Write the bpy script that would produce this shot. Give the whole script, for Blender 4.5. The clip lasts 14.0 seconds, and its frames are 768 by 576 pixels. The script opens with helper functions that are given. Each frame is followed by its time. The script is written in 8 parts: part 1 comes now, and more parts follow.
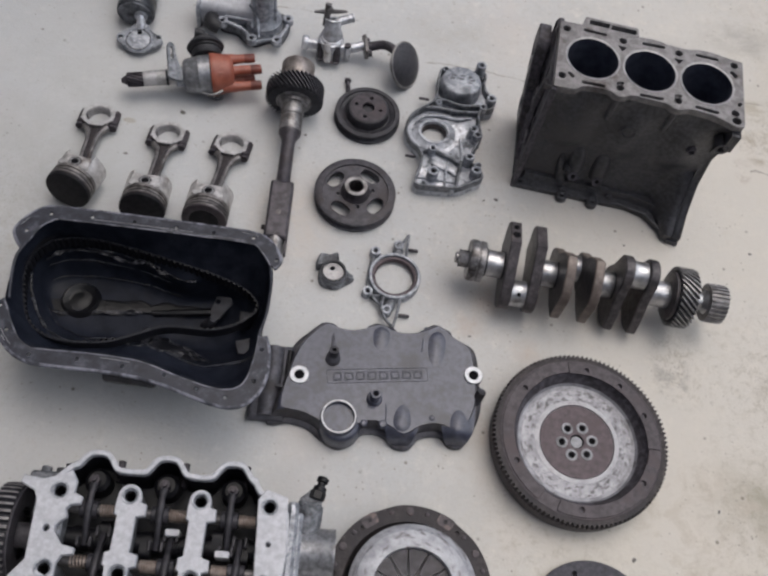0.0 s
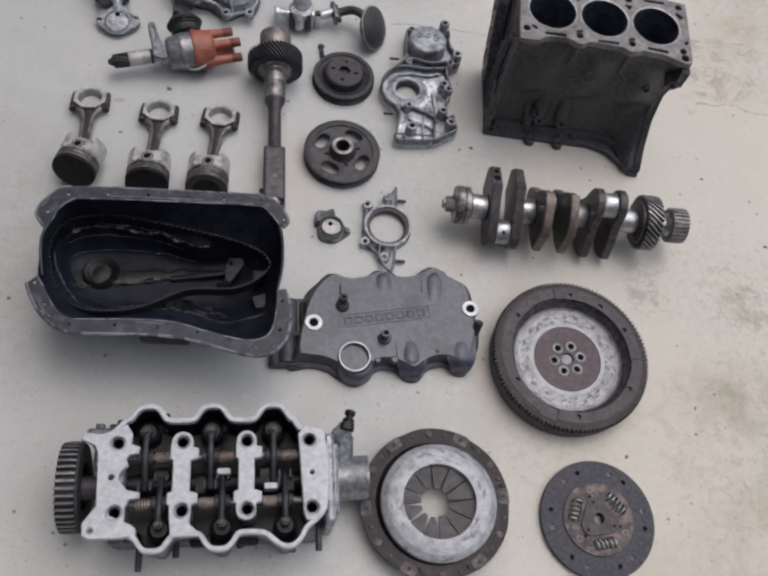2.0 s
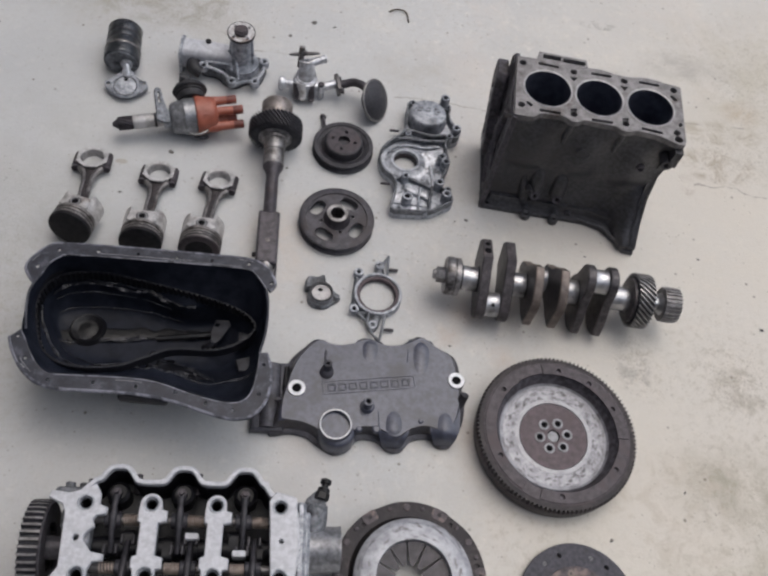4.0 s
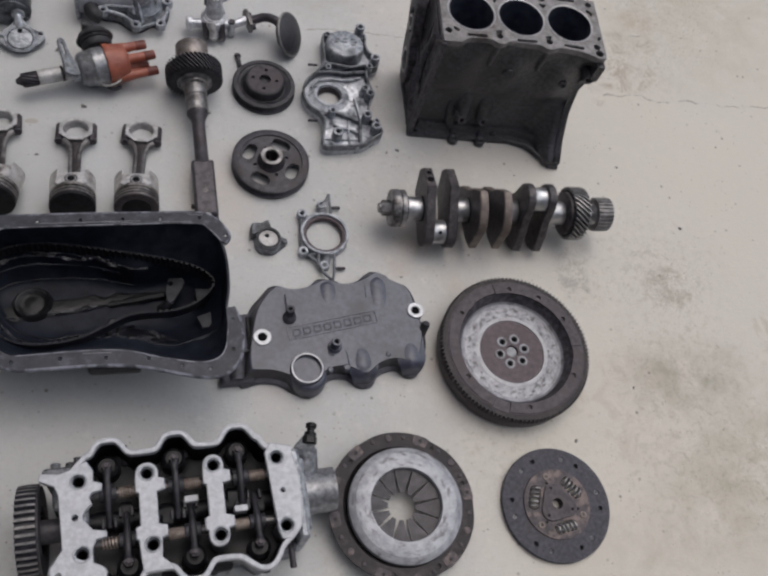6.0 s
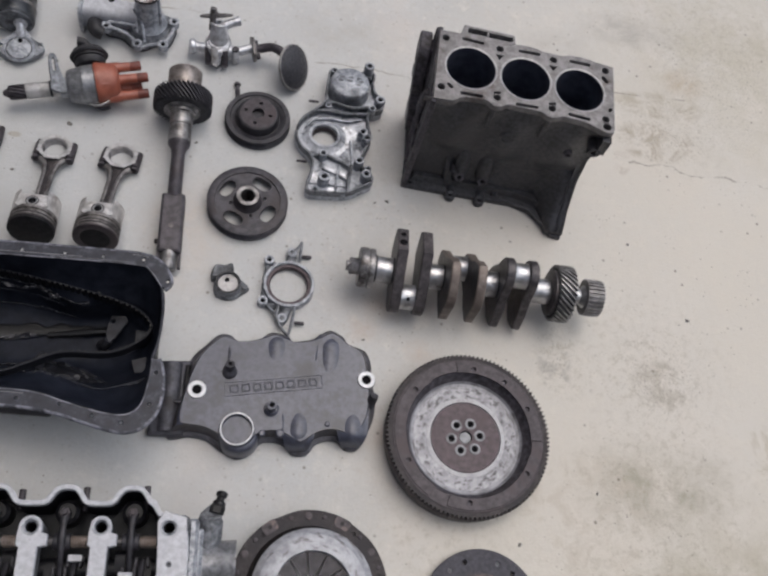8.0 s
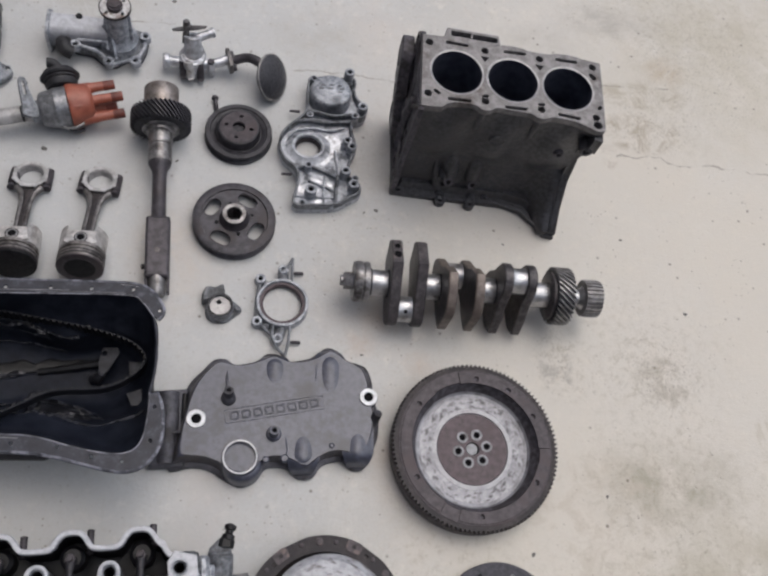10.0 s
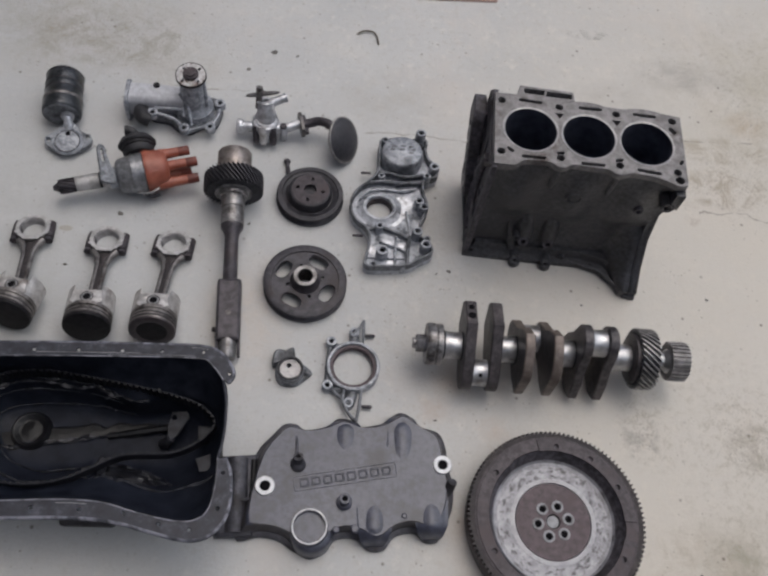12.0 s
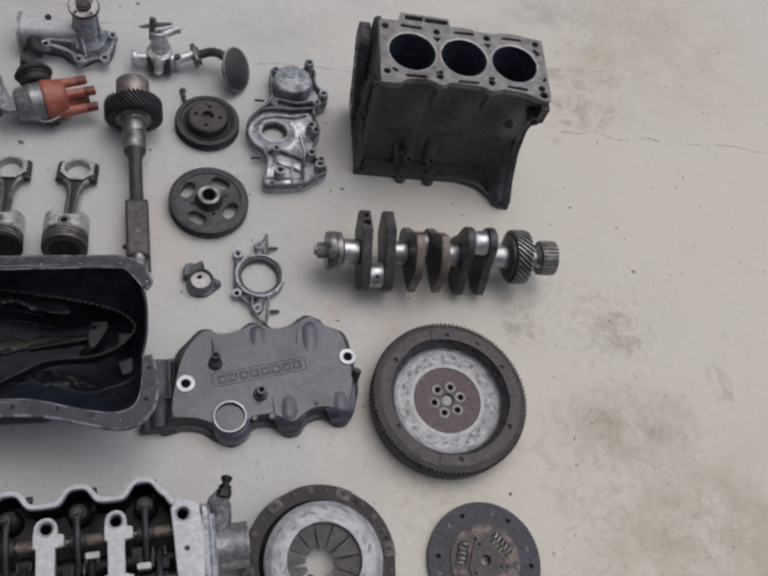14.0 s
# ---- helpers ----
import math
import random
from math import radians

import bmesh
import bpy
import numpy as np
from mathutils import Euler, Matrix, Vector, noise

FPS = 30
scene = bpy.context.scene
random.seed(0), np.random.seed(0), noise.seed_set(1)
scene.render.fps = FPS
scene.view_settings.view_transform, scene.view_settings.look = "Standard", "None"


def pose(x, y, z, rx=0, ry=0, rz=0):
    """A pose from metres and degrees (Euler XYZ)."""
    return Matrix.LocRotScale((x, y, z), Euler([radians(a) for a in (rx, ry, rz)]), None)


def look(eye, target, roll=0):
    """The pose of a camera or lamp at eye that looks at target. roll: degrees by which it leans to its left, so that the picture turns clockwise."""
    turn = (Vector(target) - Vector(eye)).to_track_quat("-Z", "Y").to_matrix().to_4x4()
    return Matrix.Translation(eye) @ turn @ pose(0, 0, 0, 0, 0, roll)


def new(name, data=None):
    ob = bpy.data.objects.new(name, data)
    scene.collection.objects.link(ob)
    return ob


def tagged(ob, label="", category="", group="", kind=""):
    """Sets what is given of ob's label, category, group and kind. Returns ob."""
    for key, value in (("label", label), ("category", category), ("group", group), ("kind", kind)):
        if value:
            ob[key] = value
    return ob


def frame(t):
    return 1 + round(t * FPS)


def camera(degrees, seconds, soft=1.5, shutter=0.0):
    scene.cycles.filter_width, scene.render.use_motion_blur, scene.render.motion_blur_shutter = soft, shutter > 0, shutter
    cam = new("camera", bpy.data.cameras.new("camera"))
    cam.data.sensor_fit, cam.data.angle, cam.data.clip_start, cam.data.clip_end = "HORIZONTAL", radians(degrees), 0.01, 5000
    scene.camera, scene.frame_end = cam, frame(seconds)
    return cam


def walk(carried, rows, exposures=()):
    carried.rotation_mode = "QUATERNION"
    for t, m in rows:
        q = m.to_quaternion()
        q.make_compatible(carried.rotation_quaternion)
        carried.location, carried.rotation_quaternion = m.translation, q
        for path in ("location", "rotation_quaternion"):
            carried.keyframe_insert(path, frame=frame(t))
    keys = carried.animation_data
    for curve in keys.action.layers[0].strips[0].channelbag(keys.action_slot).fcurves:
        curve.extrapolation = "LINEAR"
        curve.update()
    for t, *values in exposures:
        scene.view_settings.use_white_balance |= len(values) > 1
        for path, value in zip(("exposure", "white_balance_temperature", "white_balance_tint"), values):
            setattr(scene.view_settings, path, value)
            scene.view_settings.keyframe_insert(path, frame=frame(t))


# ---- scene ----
cam = camera(49.0, 14.0, soft=2.6)
PATH = [
    (0, (0.063, -0.447, 1.101), (0.165, 0.517, -0.649), 13.7),
    (0.5, (-0.019, -0.504, 1.12), (0.227, 0.467, -0.611), 14.8),
    (0.7, (-0.014, -0.495, 1.159), (0.275, 0.327, -0.641), 18.2),
    (1, (-0.031, -0.516, 1.169), (0.255, 0.413, -0.578), 17.0),
    (1.5, (-0.066, -0.537, 1.166), (0.188, 0.447, -0.556), 14.5),
    (2, (-0.03, -0.519, 1.175), (0.219, 0.369, -0.599), 17.0),
    (2.5, (0.012, -0.529, 1.167), (0.246, 0.419, -0.578), 16.2),
    (2.7, (0.028, -0.518, 1.162), (0.199, 0.463, -0.573), 15.0),
    (4.8, (-0.004, -0.519, 1.183), (0.216, 0.513, -0.516), 13.6),
    (5, (-0.05, -0.507, 1.161), (0.171, 0.499, -0.553), 11.7),
    (5.5, (-0.089, -0.5, 1.146), (0.273, 0.415, -0.596), 16.0),
    (6, (-0.113, -0.499, 1.168), (0.394, 0.362, -0.565), 25.6),
    (6.5, (-0.063, -0.478, 1.154), (0.369, 0.275, -0.648), 26.0),
    (7, (0.042, -0.433, 1.174), (0.401, 0.383, -0.616), 21.0),
    (7.5, (0.114, -0.401, 1.173), (0.382, 0.459, -0.613), 18.3),
    (8, (0.101, -0.381, 1.187), (0.385, 0.479, -0.597), 22.2),
    (8.2, (0.085, -0.372, 1.174), (0.359, 0.457, -0.626), 21.7),
    (10.3, (0.07, -0.326, 1.174), (0.423, 0.509, -0.609), 22.7),
    (10.5, (0.077, -0.322, 1.168), (0.375, 0.557, -0.604), 18.3),
    (11, (0.09, -0.325, 1.163), (0.328, 0.556, -0.617), 15.8),
    (11.5, (0.069, -0.321, 1.15), (0.302, 0.6, -0.611), 15.6),
    (12, (0.073, -0.322, 1.143), (0.246, 0.648, -0.598), 11.5),
    (12.5, (0.07, -0.351, 1.15), (0.303, 0.636, -0.574), 11.4),
    (13, (0.094, -0.359, 1.163), (0.337, 0.585, -0.583), 12.0),
    (13.5, (0.07, -0.402, 1.158), (0.352, 0.545, -0.582), 12.2),
    (14, (0.02, -0.453, 1.195), (0.487, 0.432, -0.536), 24.2),
]
# seconds, stops, kelvin, tint: the picture brightens and darkens on the way
EXPOSURES = [(t, stops, 6190, 7.2) for t, stops in ((0.0, 0.0), (0.5, 0.17), (1.0, 0.24), (1.5, 0.02), (2.0, 0.0), (2.25, 0.21), (2.5, 0.36), (2.7, 0.36), (3.6, 0.12), (4.8, -0.05), (5.0, -0.06), (5.5, -0.07), (6.0, -0.19), (6.5, -0.24), (7.0, -0.18), (7.5, -0.12), (8.0, 0.0), (10.5, 0.02), (11.0, -0.14), (11.5, -0.22), (12.5, -0.22), (13.0, -0.24), (14.0, -0.23))]
walk(cam, [(t, look(eye, target, roll)) for t, eye, target, roll in PATH], exposures=EXPOSURES)

# ---- world, sun, exposure ----
sky_world = bpy.data.worlds.new("overcast_sky")
scene.world = sky_world
sky_world.use_nodes = True
wn = sky_world.node_tree
sky = wn.nodes.new("ShaderNodeTexSky")
sky.sky_type = "NISHITA"
sky.sun_disc = False
sky.sun_elevation = radians(75)
sky.sun_rotation = radians(25)
sky.air_density, sky.dust_density, sky.ozone_density = 0.7, 6.5, 0.6
wn.links.new(sky.outputs["Color"], wn.nodes["Background"].inputs["Color"])
wn.nodes["Background"].inputs["Strength"].default_value = 0.095

sun_data = bpy.data.lights.new("sun", "SUN")
sun_data.energy, sun_data.angle, sun_data.color = 1.25, radians(75), (1.0, 0.98, 0.955)
sun = new("sun", sun_data)
sun.matrix_world = look((1.15, 0.28, 1.75), (0, 0, 0))


# ---- materials ----
TINT, TINT_PALE = (1.0, 0.985, 1.11), (0.99, 1.0, 1.045)


def mat(name, dark, light, scale=40.0, rough=0.5, metal=0.0, bump=0.15, grime=None, cover=0.45, gscale=9.0,
        rough2=None, detail=7.0, spread=(0.39, 0.61), spec=0.5, coat=0.0):
    """A mottled surface: fine grain between two colours, larger patches of grime, and fine relief."""
    dark, light, grime = (c and tuple(v * k for v, k in zip(c, TINT if max(light) < 0.2 else TINT_PALE)) for c in (dark, light, grime))
    m = bpy.data.materials.new(name)
    m.use_nodes = True
    t = m.node_tree
    n, ln = t.nodes, t.links
    bsdf = n["Principled BSDF"]
    co = n.new("ShaderNodeTexCoord")
    info = n.new("ShaderNodeObjectInfo")
    off = n.new("ShaderNodeVectorMath")
    off.operation = "MULTIPLY_ADD"
    comb = n.new("ShaderNodeCombineXYZ")
    for k in range(3):
        ln.new(info.outputs["Random"], comb.inputs[k])
    off.inputs[1].default_value = (3.0, 5.0, 7.0)
    ln.new(comb.outputs[0], off.inputs[0])
    ln.new(co.outputs["Object"], off.inputs[2])
    fine = n.new("ShaderNodeTexNoise")
    fine.inputs["Scale"].default_value, fine.inputs["Detail"].default_value = scale, detail
    fine.inputs["Roughness"].default_value = 0.66
    ln.new(off.outputs[0], fine.inputs["Vector"])
    ramp = n.new("ShaderNodeValToRGB")
    ramp.color_ramp.elements[0].position, ramp.color_ramp.elements[1].position = spread
    ramp.color_ramp.elements[0].color, ramp.color_ramp.elements[1].color = (*dark, 1), (*light, 1)
    ln.new(fine.outputs["Fac"], ramp.inputs["Fac"])
    colour = ramp.outputs["Color"]
    big = n.new("ShaderNodeTexNoise")
    big.inputs["Scale"].default_value, big.inputs["Detail"].default_value = gscale, 5.0
    big.inputs["Roughness"].default_value = 0.65
    ln.new(off.outputs[0], big.inputs["Vector"])
    mask = n.new("ShaderNodeMapRange")
    mask.inputs["From Min"].default_value, mask.inputs["From Max"].default_value = 1 - cover - 0.03, 1 - cover + 0.09
    ln.new(big.outputs["Fac"], mask.inputs["Value"])
    if grime is not None:
        mix = n.new("ShaderNodeMix")
        mix.data_type = "RGBA"
        ln.new(mask.outputs["Result"], mix.inputs["Factor"])
        ln.new(colour, mix.inputs["A"])
        mix.inputs["B"].default_value = (*grime, 1)
        colour = mix.outputs["Result"]
    ln.new(colour, bsdf.inputs["Base Color"])
    rr = n.new("ShaderNodeMapRange")
    rr.inputs["To Min"].default_value = rough
    rr.inputs["To Max"].default_value = rough2 if rough2 is not None else min(1.0, rough + 0.18)
    ln.new(big.outputs["Fac"], rr.inputs["Value"])
    ln.new(rr.outputs["Result"], bsdf.inputs["Roughness"])
    bsdf.inputs["Metallic"].default_value = metal
    bsdf.inputs["Specular IOR Level"].default_value = spec
    bsdf.inputs["Coat Weight"].default_value = coat
    bsdf.inputs["Coat Roughness"].default_value = 0.2
    if bump:
        b = n.new("ShaderNodeBump")
        b.inputs["Strength"].default_value, b.inputs["Distance"].default_value = bump, 0.002
        ln.new(fine.outputs["Fac"], b.inputs["Height"])
        ln.new(b.outputs["Normal"], bsdf.inputs["Normal"])
    return m


IRON = mat("dark_cast_iron", (0.036, 0.0365, 0.037), (0.078, 0.0785, 0.078), 150, 0.32, 0.2, 0.4, (0.052, 0.049, 0.047), 0.45, 9, 0.5)
IRON_RIM = mat("grey_iron", (0.05, 0.0465, 0.0475), (0.128, 0.12, 0.124), 130, 0.5, 0.4, 0.4, (0.04, 0.036, 0.033), 0.45, 22)
DECK = mat("machined_iron_deck", (0.15, 0.14, 0.135), (0.26, 0.245, 0.238), 90, 0.42, 0.35, 0.1, (0.10, 0.083, 0.073), 0.42, 26)
LINER = mat("bare_liner_edge", (0.26, 0.25, 0.245), (0.4, 0.385, 0.375), 90, 0.35, 0.5, 0.05)
BORE = mat("oiled_bore", (0.1, 0.108, 0.145), (0.16, 0.17, 0.215), 60, 0.28, 0.6, 0.05, (0.07, 0.075, 0.1), 0.4, 14, spec=0.4)
# near-black for holes: the shade inside is put into the colour
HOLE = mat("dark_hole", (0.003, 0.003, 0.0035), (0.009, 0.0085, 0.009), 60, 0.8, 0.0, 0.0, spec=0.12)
ALU = mat("cast_aluminium", (0.19, 0.2, 0.215), (0.48, 0.49, 0.515), 120, 0.38, 0.45, 0.4, (0.10, 0.105, 0.115), 0.42, 30)
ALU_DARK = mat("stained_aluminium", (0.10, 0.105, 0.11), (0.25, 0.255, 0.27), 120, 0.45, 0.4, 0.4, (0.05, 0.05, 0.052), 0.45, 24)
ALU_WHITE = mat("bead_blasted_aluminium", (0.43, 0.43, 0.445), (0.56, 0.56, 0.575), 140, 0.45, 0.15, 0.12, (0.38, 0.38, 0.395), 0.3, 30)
OIL = mat("oily_black", (0.003, 0.003, 0.004), (0.011, 0.011, 0.013), 50, 0.3, 0.0, 0.12, None, 0.4, 10, 0.6, spec=0.3)
PAN_IN = mat("oily_pan_inside", (0.008, 0.0098, 0.0145), (0.018, 0.021, 0.028), 45, 0.2, 0.0, 0.5, (0.014, 0.0135, 0.013), 0.3, 12, 0.5, spec=0.12)
PAN_MUD = mat("oil_sludge", (0.006, 0.0062, 0.007), (0.0125, 0.0124, 0.0128), 90, 0.22, 0.0, 0.9, (0.006, 0.006, 0.007), 0.5, 24, spec=0.35)
PAN = mat("worn_grey_paint", (0.022, 0.0235, 0.029), (0.043, 0.0455, 0.054), 70, 0.36, 0.05, 0.25, (0.085, 0.088, 0.097), 0.42, 70, spec=0.35)
PAN_OUT = mat("black_paint", (0.012, 0.012, 0.013), (0.03, 0.03, 0.031), 60, 0.4, 0.1, 0.2)
COVER = mat("grey_painted_cover", (0.042, 0.046, 0.06), (0.068, 0.074, 0.096), 120, 0.27, 0.15, 0.25, (0.034, 0.036, 0.045), 0.44, 11, 0.5, coat=0.3)
COVER_SKIRT = mat("dusty_grey_cover_side", (0.045, 0.044, 0.047), (0.082, 0.08, 0.083), 100, 0.45, 0.15, 0.35, (0.055, 0.05, 0.047), 0.45, 26)
COVER_SIGN = mat("grimy_cast_sign", (0.03, 0.0315, 0.038), (0.055, 0.058, 0.07), 160, 0.45, 0.1, 0.3, (0.055, 0.058, 0.07), 0.45, 50)
COVER_RIM = mat("grimy_grey_edge", (0.05, 0.05, 0.054), (0.1, 0.1, 0.106), 90, 0.5, 0.3, 0.4, (0.035, 0.033, 0.033), 0.5, 20)
WHITE = mat("bright_washer", (0.5, 0.5, 0.5), (0.72, 0.72, 0.72), 60, 0.4, 0.3, 0.05)
RUST = mat("rusty_steel", (0.038, 0.033, 0.034), (0.074, 0.064, 0.065), 120, 0.42, 0.35, 0.2, (0.062, 0.049, 0.048), 0.45, 14)
RUST_DARK = mat("dark_rusty_steel", (0.022, 0.019, 0.018), (0.055, 0.047, 0.044), 130, 0.5, 0.35, 0.4, (0.03, 0.027, 0.027), 0.5, 20)
BROWN = mat("brown_hub_steel", (0.06, 0.046, 0.047), (0.094, 0.072, 0.073), 110, 0.42, 0.3, 0.15, (0.075, 0.056, 0.055), 0.42, 22)
FRICTION_EDGE = mat("bright_steel_edge", (0.31, 0.305, 0.31), (0.46, 0.45, 0.455), 40, 0.4, 0.3, 0.08, (0.27, 0.25, 0.25), 0.42, 40)
LINING = mat("friction_lining", (0.04, 0.039, 0.044), (0.075, 0.073, 0.08), 180, 0.6, 0.0, 0.5, (0.068, 0.057, 0.053), 0.42, 16)
STEEL = mat("polished_steel", (0.36, 0.355, 0.35), (0.58, 0.57, 0.56), 60, 0.25, 0.8, 0.1, (0.2, 0.18, 0.165), 0.42, 40)
STEEL_TAN = mat("tarnished_steel", (0.2, 0.17, 0.15), (0.36, 0.315, 0.285), 70, 0.3, 0.7, 0.06, (0.11, 0.085, 0.072), 0.42, 30)
CRANK = mat("forged_crank", (0.04, 0.037, 0.037), (0.105, 0.096, 0.09), 110, 0.36, 0.35, 0.35, (0.15, 0.12, 0.1), 0.36, 18)
CRANK_TAN = mat("ground_crank_web", (0.13, 0.105, 0.09), (0.23, 0.19, 0.165), 70, 0.42, 0.4, 0.15, (0.07, 0.06, 0.055), 0.38, 18)
GEAR = mat("oily_gear_steel", (0.2, 0.192, 0.182), (0.38, 0.365, 0.35), 90, 0.3, 0.5, 0.15, (0.16, 0.145, 0.13), 0.4, 40)
SHAFT = mat("dark_forged_shaft", (0.045, 0.041, 0.042), (0.085, 0.078, 0.08), 90, 0.4, 0.4, 0.2, (0.06, 0.05, 0.048), 0.4, 16)
STEEL_DULL = mat("dull_streaked_steel", (0.16, 0.152, 0.148), (0.36, 0.345, 0.335), 70, 0.3, 0.7, 0.1, (0.09, 0.08, 0.075), 0.45, 50)
PULLEY = mat("sooty_pulley_steel", (0.04, 0.038, 0.04), (0.082, 0.078, 0.08), 90, 0.45, 0.25, 0.25, (0.052, 0.044, 0.042), 0.45, 14)
PULLEY_BLACK = mat("black_pulley", (0.02, 0.02, 0.022), (0.048, 0.046, 0.049), 90, 0.4, 0.25, 0.2, (0.045, 0.038, 0.037), 0.35, 16)
PISTON = mat("tan_piston_skirt", (0.4, 0.375, 0.35), (0.64, 0.61, 0.575), 80, 0.26, 0.5, 0.12, (0.2, 0.16, 0.135), 0.4, 26)
PISTON_BELT = mat("sooty_ring_belt", (0.13, 0.118, 0.108), (0.29, 0.265, 0.245), 90, 0.28, 0.5, 0.15, (0.06, 0.052, 0.048), 0.44, 34)
CARBON = mat("carbon_crown", (0.004, 0.004, 0.005), (0.013, 0.012, 0.013), 110, 0.55, 0.0, 0.4, spec=0.25)
ROD = mat("oily_rod_steel", (0.1, 0.092, 0.088), (0.22, 0.205, 0.195), 90, 0.3, 0.5, 0.2, (0.06, 0.05, 0.046), 0.42, 24)
ROD_FACE = mat("ground_rod_face", (0.4, 0.385, 0.365), (0.62, 0.6, 0.58), 80, 0.35, 0.4, 0.08, (0.24, 0.205, 0.175), 0.4, 60)
EDGE_WORN = mat("worn_paint_edge", (0.035, 0.037, 0.042), (0.075, 0.078, 0.086), 90, 0.38, 0.2, 0.2, (0.24, 0.245, 0.26), 0.54, 55)
ORANGE_TIP = mat("grimy_red_bakelite", (0.13, 0.034, 0.024), (0.22, 0.06, 0.04), 90, 0.4, 0.0, 0.2, (0.06, 0.03, 0.026), 0.42, 60)
RUSTY_PALE = mat("rust_spotted_steel", (0.4, 0.385, 0.375), (0.66, 0.645, 0.63), 90, 0.4, 0.4, 0.25, (0.13, 0.09, 0.072), 0.46, 75)
DIST_BODY = mat("grey_distributor_casting", (0.2, 0.2, 0.204), (0.36, 0.36, 0.366), 130, 0.28, 0.6, 0.15, (0.12, 0.118, 0.115), 0.38, 30)
FINGER = mat("grey_spring_steel", (0.036, 0.034, 0.034), (0.075, 0.071, 0.071), 90, 0.38, 0.35, 0.2, (0.05, 0.043, 0.04), 0.4, 30)
ORANGE = mat("orange_bakelite", (0.25, 0.07, 0.042), (0.35, 0.11, 0.068), 60, 0.3, 0.0, 0.15, (0.19, 0.066, 0.045), 0.42, 30)
RUBBER = mat("black_rubber", (0.012, 0.012, 0.013), (0.033, 0.032, 0.033), 90, 0.5, 0.0, 0.2)
FILTER = mat("oily_dark_steel_can", (0.025, 0.028, 0.029), (0.075, 0.08, 0.08), 50, 0.18, 0.5, 0.06, (0.045, 0.045, 0.03), 0.42, 22, 0.4)
COPPER = mat("coppery_spring", (0.28, 0.22, 0.18), (0.48, 0.4, 0.34), 80, 0.35, 0.55, 0.1)
MESH = mat("dark_strainer_shell", (0.03, 0.03, 0.032), (0.06, 0.06, 0.063), 300, 0.45, 0.3, 0.5)
CHROME = mat("bright_zinc_casting", (0.42, 0.42, 0.425), (0.75, 0.75, 0.76), 110, 0.25, 0.6, 0.3, (0.16, 0.155, 0.15), 0.4, 50)
# wet oil in lighter colours: part of its highlights is painted in
WET_FILM = mat("wet_oil_film", (0.015, 0.016, 0.019), (0.055, 0.056, 0.06), 140, 0.12, 0.2, 0.8, (0.012, 0.012, 0.014), 0.5, 60, spec=0.6)
WET_EDGE = mat("oil_wet_edge", (0.008, 0.009, 0.012), (0.04, 0.042, 0.048), 160, 0.15, 0.2, 0.6, (0.006, 0.006, 0.008), 0.5, 60, spec=0.6)
PLAIN_FACE = mat("dull_friction_face", (0.2, 0.2, 0.205), (0.32, 0.32, 0.325), 60, 0.45, 0.25, 0.1, (0.13, 0.125, 0.125), 0.45, 50)
SPROCKET = mat("worn_sprocket_steel", (0.15, 0.14, 0.134), (0.3, 0.285, 0.275), 60, 0.4, 0.4, 0.2, (0.09, 0.078, 0.07), 0.42, 30)
HUB_TAN = mat("rusty_tan_hub", (0.055, 0.048, 0.047), (0.11, 0.094, 0.09), 110, 0.55, 0.2, 0.3, (0.21, 0.165, 0.138), 0.47, 48)
STRAW = mat("dry_twig", (0.09, 0.075, 0.055), (0.2, 0.17, 0.13), 200, 0.8, 0.0, 0.3)
DIRT = mat("dark_dirt_crumb", (0.08, 0.072, 0.064), (0.27, 0.25, 0.225), 300, 0.9, 0.0, 0.6)
CLAY = mat("red_clay_strip", (0.42, 0.26, 0.2), (0.52, 0.38, 0.31), 120, 0.8, 0.0, 0.3)


BELT = mat("oily_belt_rubber", (0.012, 0.013, 0.016), (0.027, 0.028, 0.032), 120, 0.4, 0.0, 0.3, (0.04, 0.041, 0.044), 0.34, 30, spec=0.4)
PLASTIC = mat("crumpled_black_plastic", (0.012, 0.013, 0.015), (0.03, 0.031, 0.034), 60, 0.22, 0.0, 0.3, (0.075, 0.073, 0.074), 0.36, 30, 0.4)
PAN_GREY = mat("bare_grey_baffle", (0.02, 0.021, 0.024), (0.045, 0.047, 0.052), 70, 0.4, 0.1, 0.3, (0.012, 0.012, 0.014), 0.45, 40, spec=0.3)
# near-black, for tooth gaps, journal ends, grooves and gaskets
RECESS = mat("dark_recess", (0.014, 0.014, 0.017), (0.032, 0.032, 0.037), 120, 0.55, 0.0, 0.3)
CRANK_MID = mat("brown_crank_edge", (0.055, 0.05, 0.048), (0.115, 0.104, 0.098), 90, 0.36, 0.4, 0.25, (0.19, 0.16, 0.142), 0.36, 40)
CRUST = mat("corroded_aluminium", (0.3, 0.31, 0.33), (0.62, 0.63, 0.65), 70, 0.45, 0.3, 0.6, (0.11, 0.115, 0.125), 0.45, 42, spread=(0.36, 0.64))


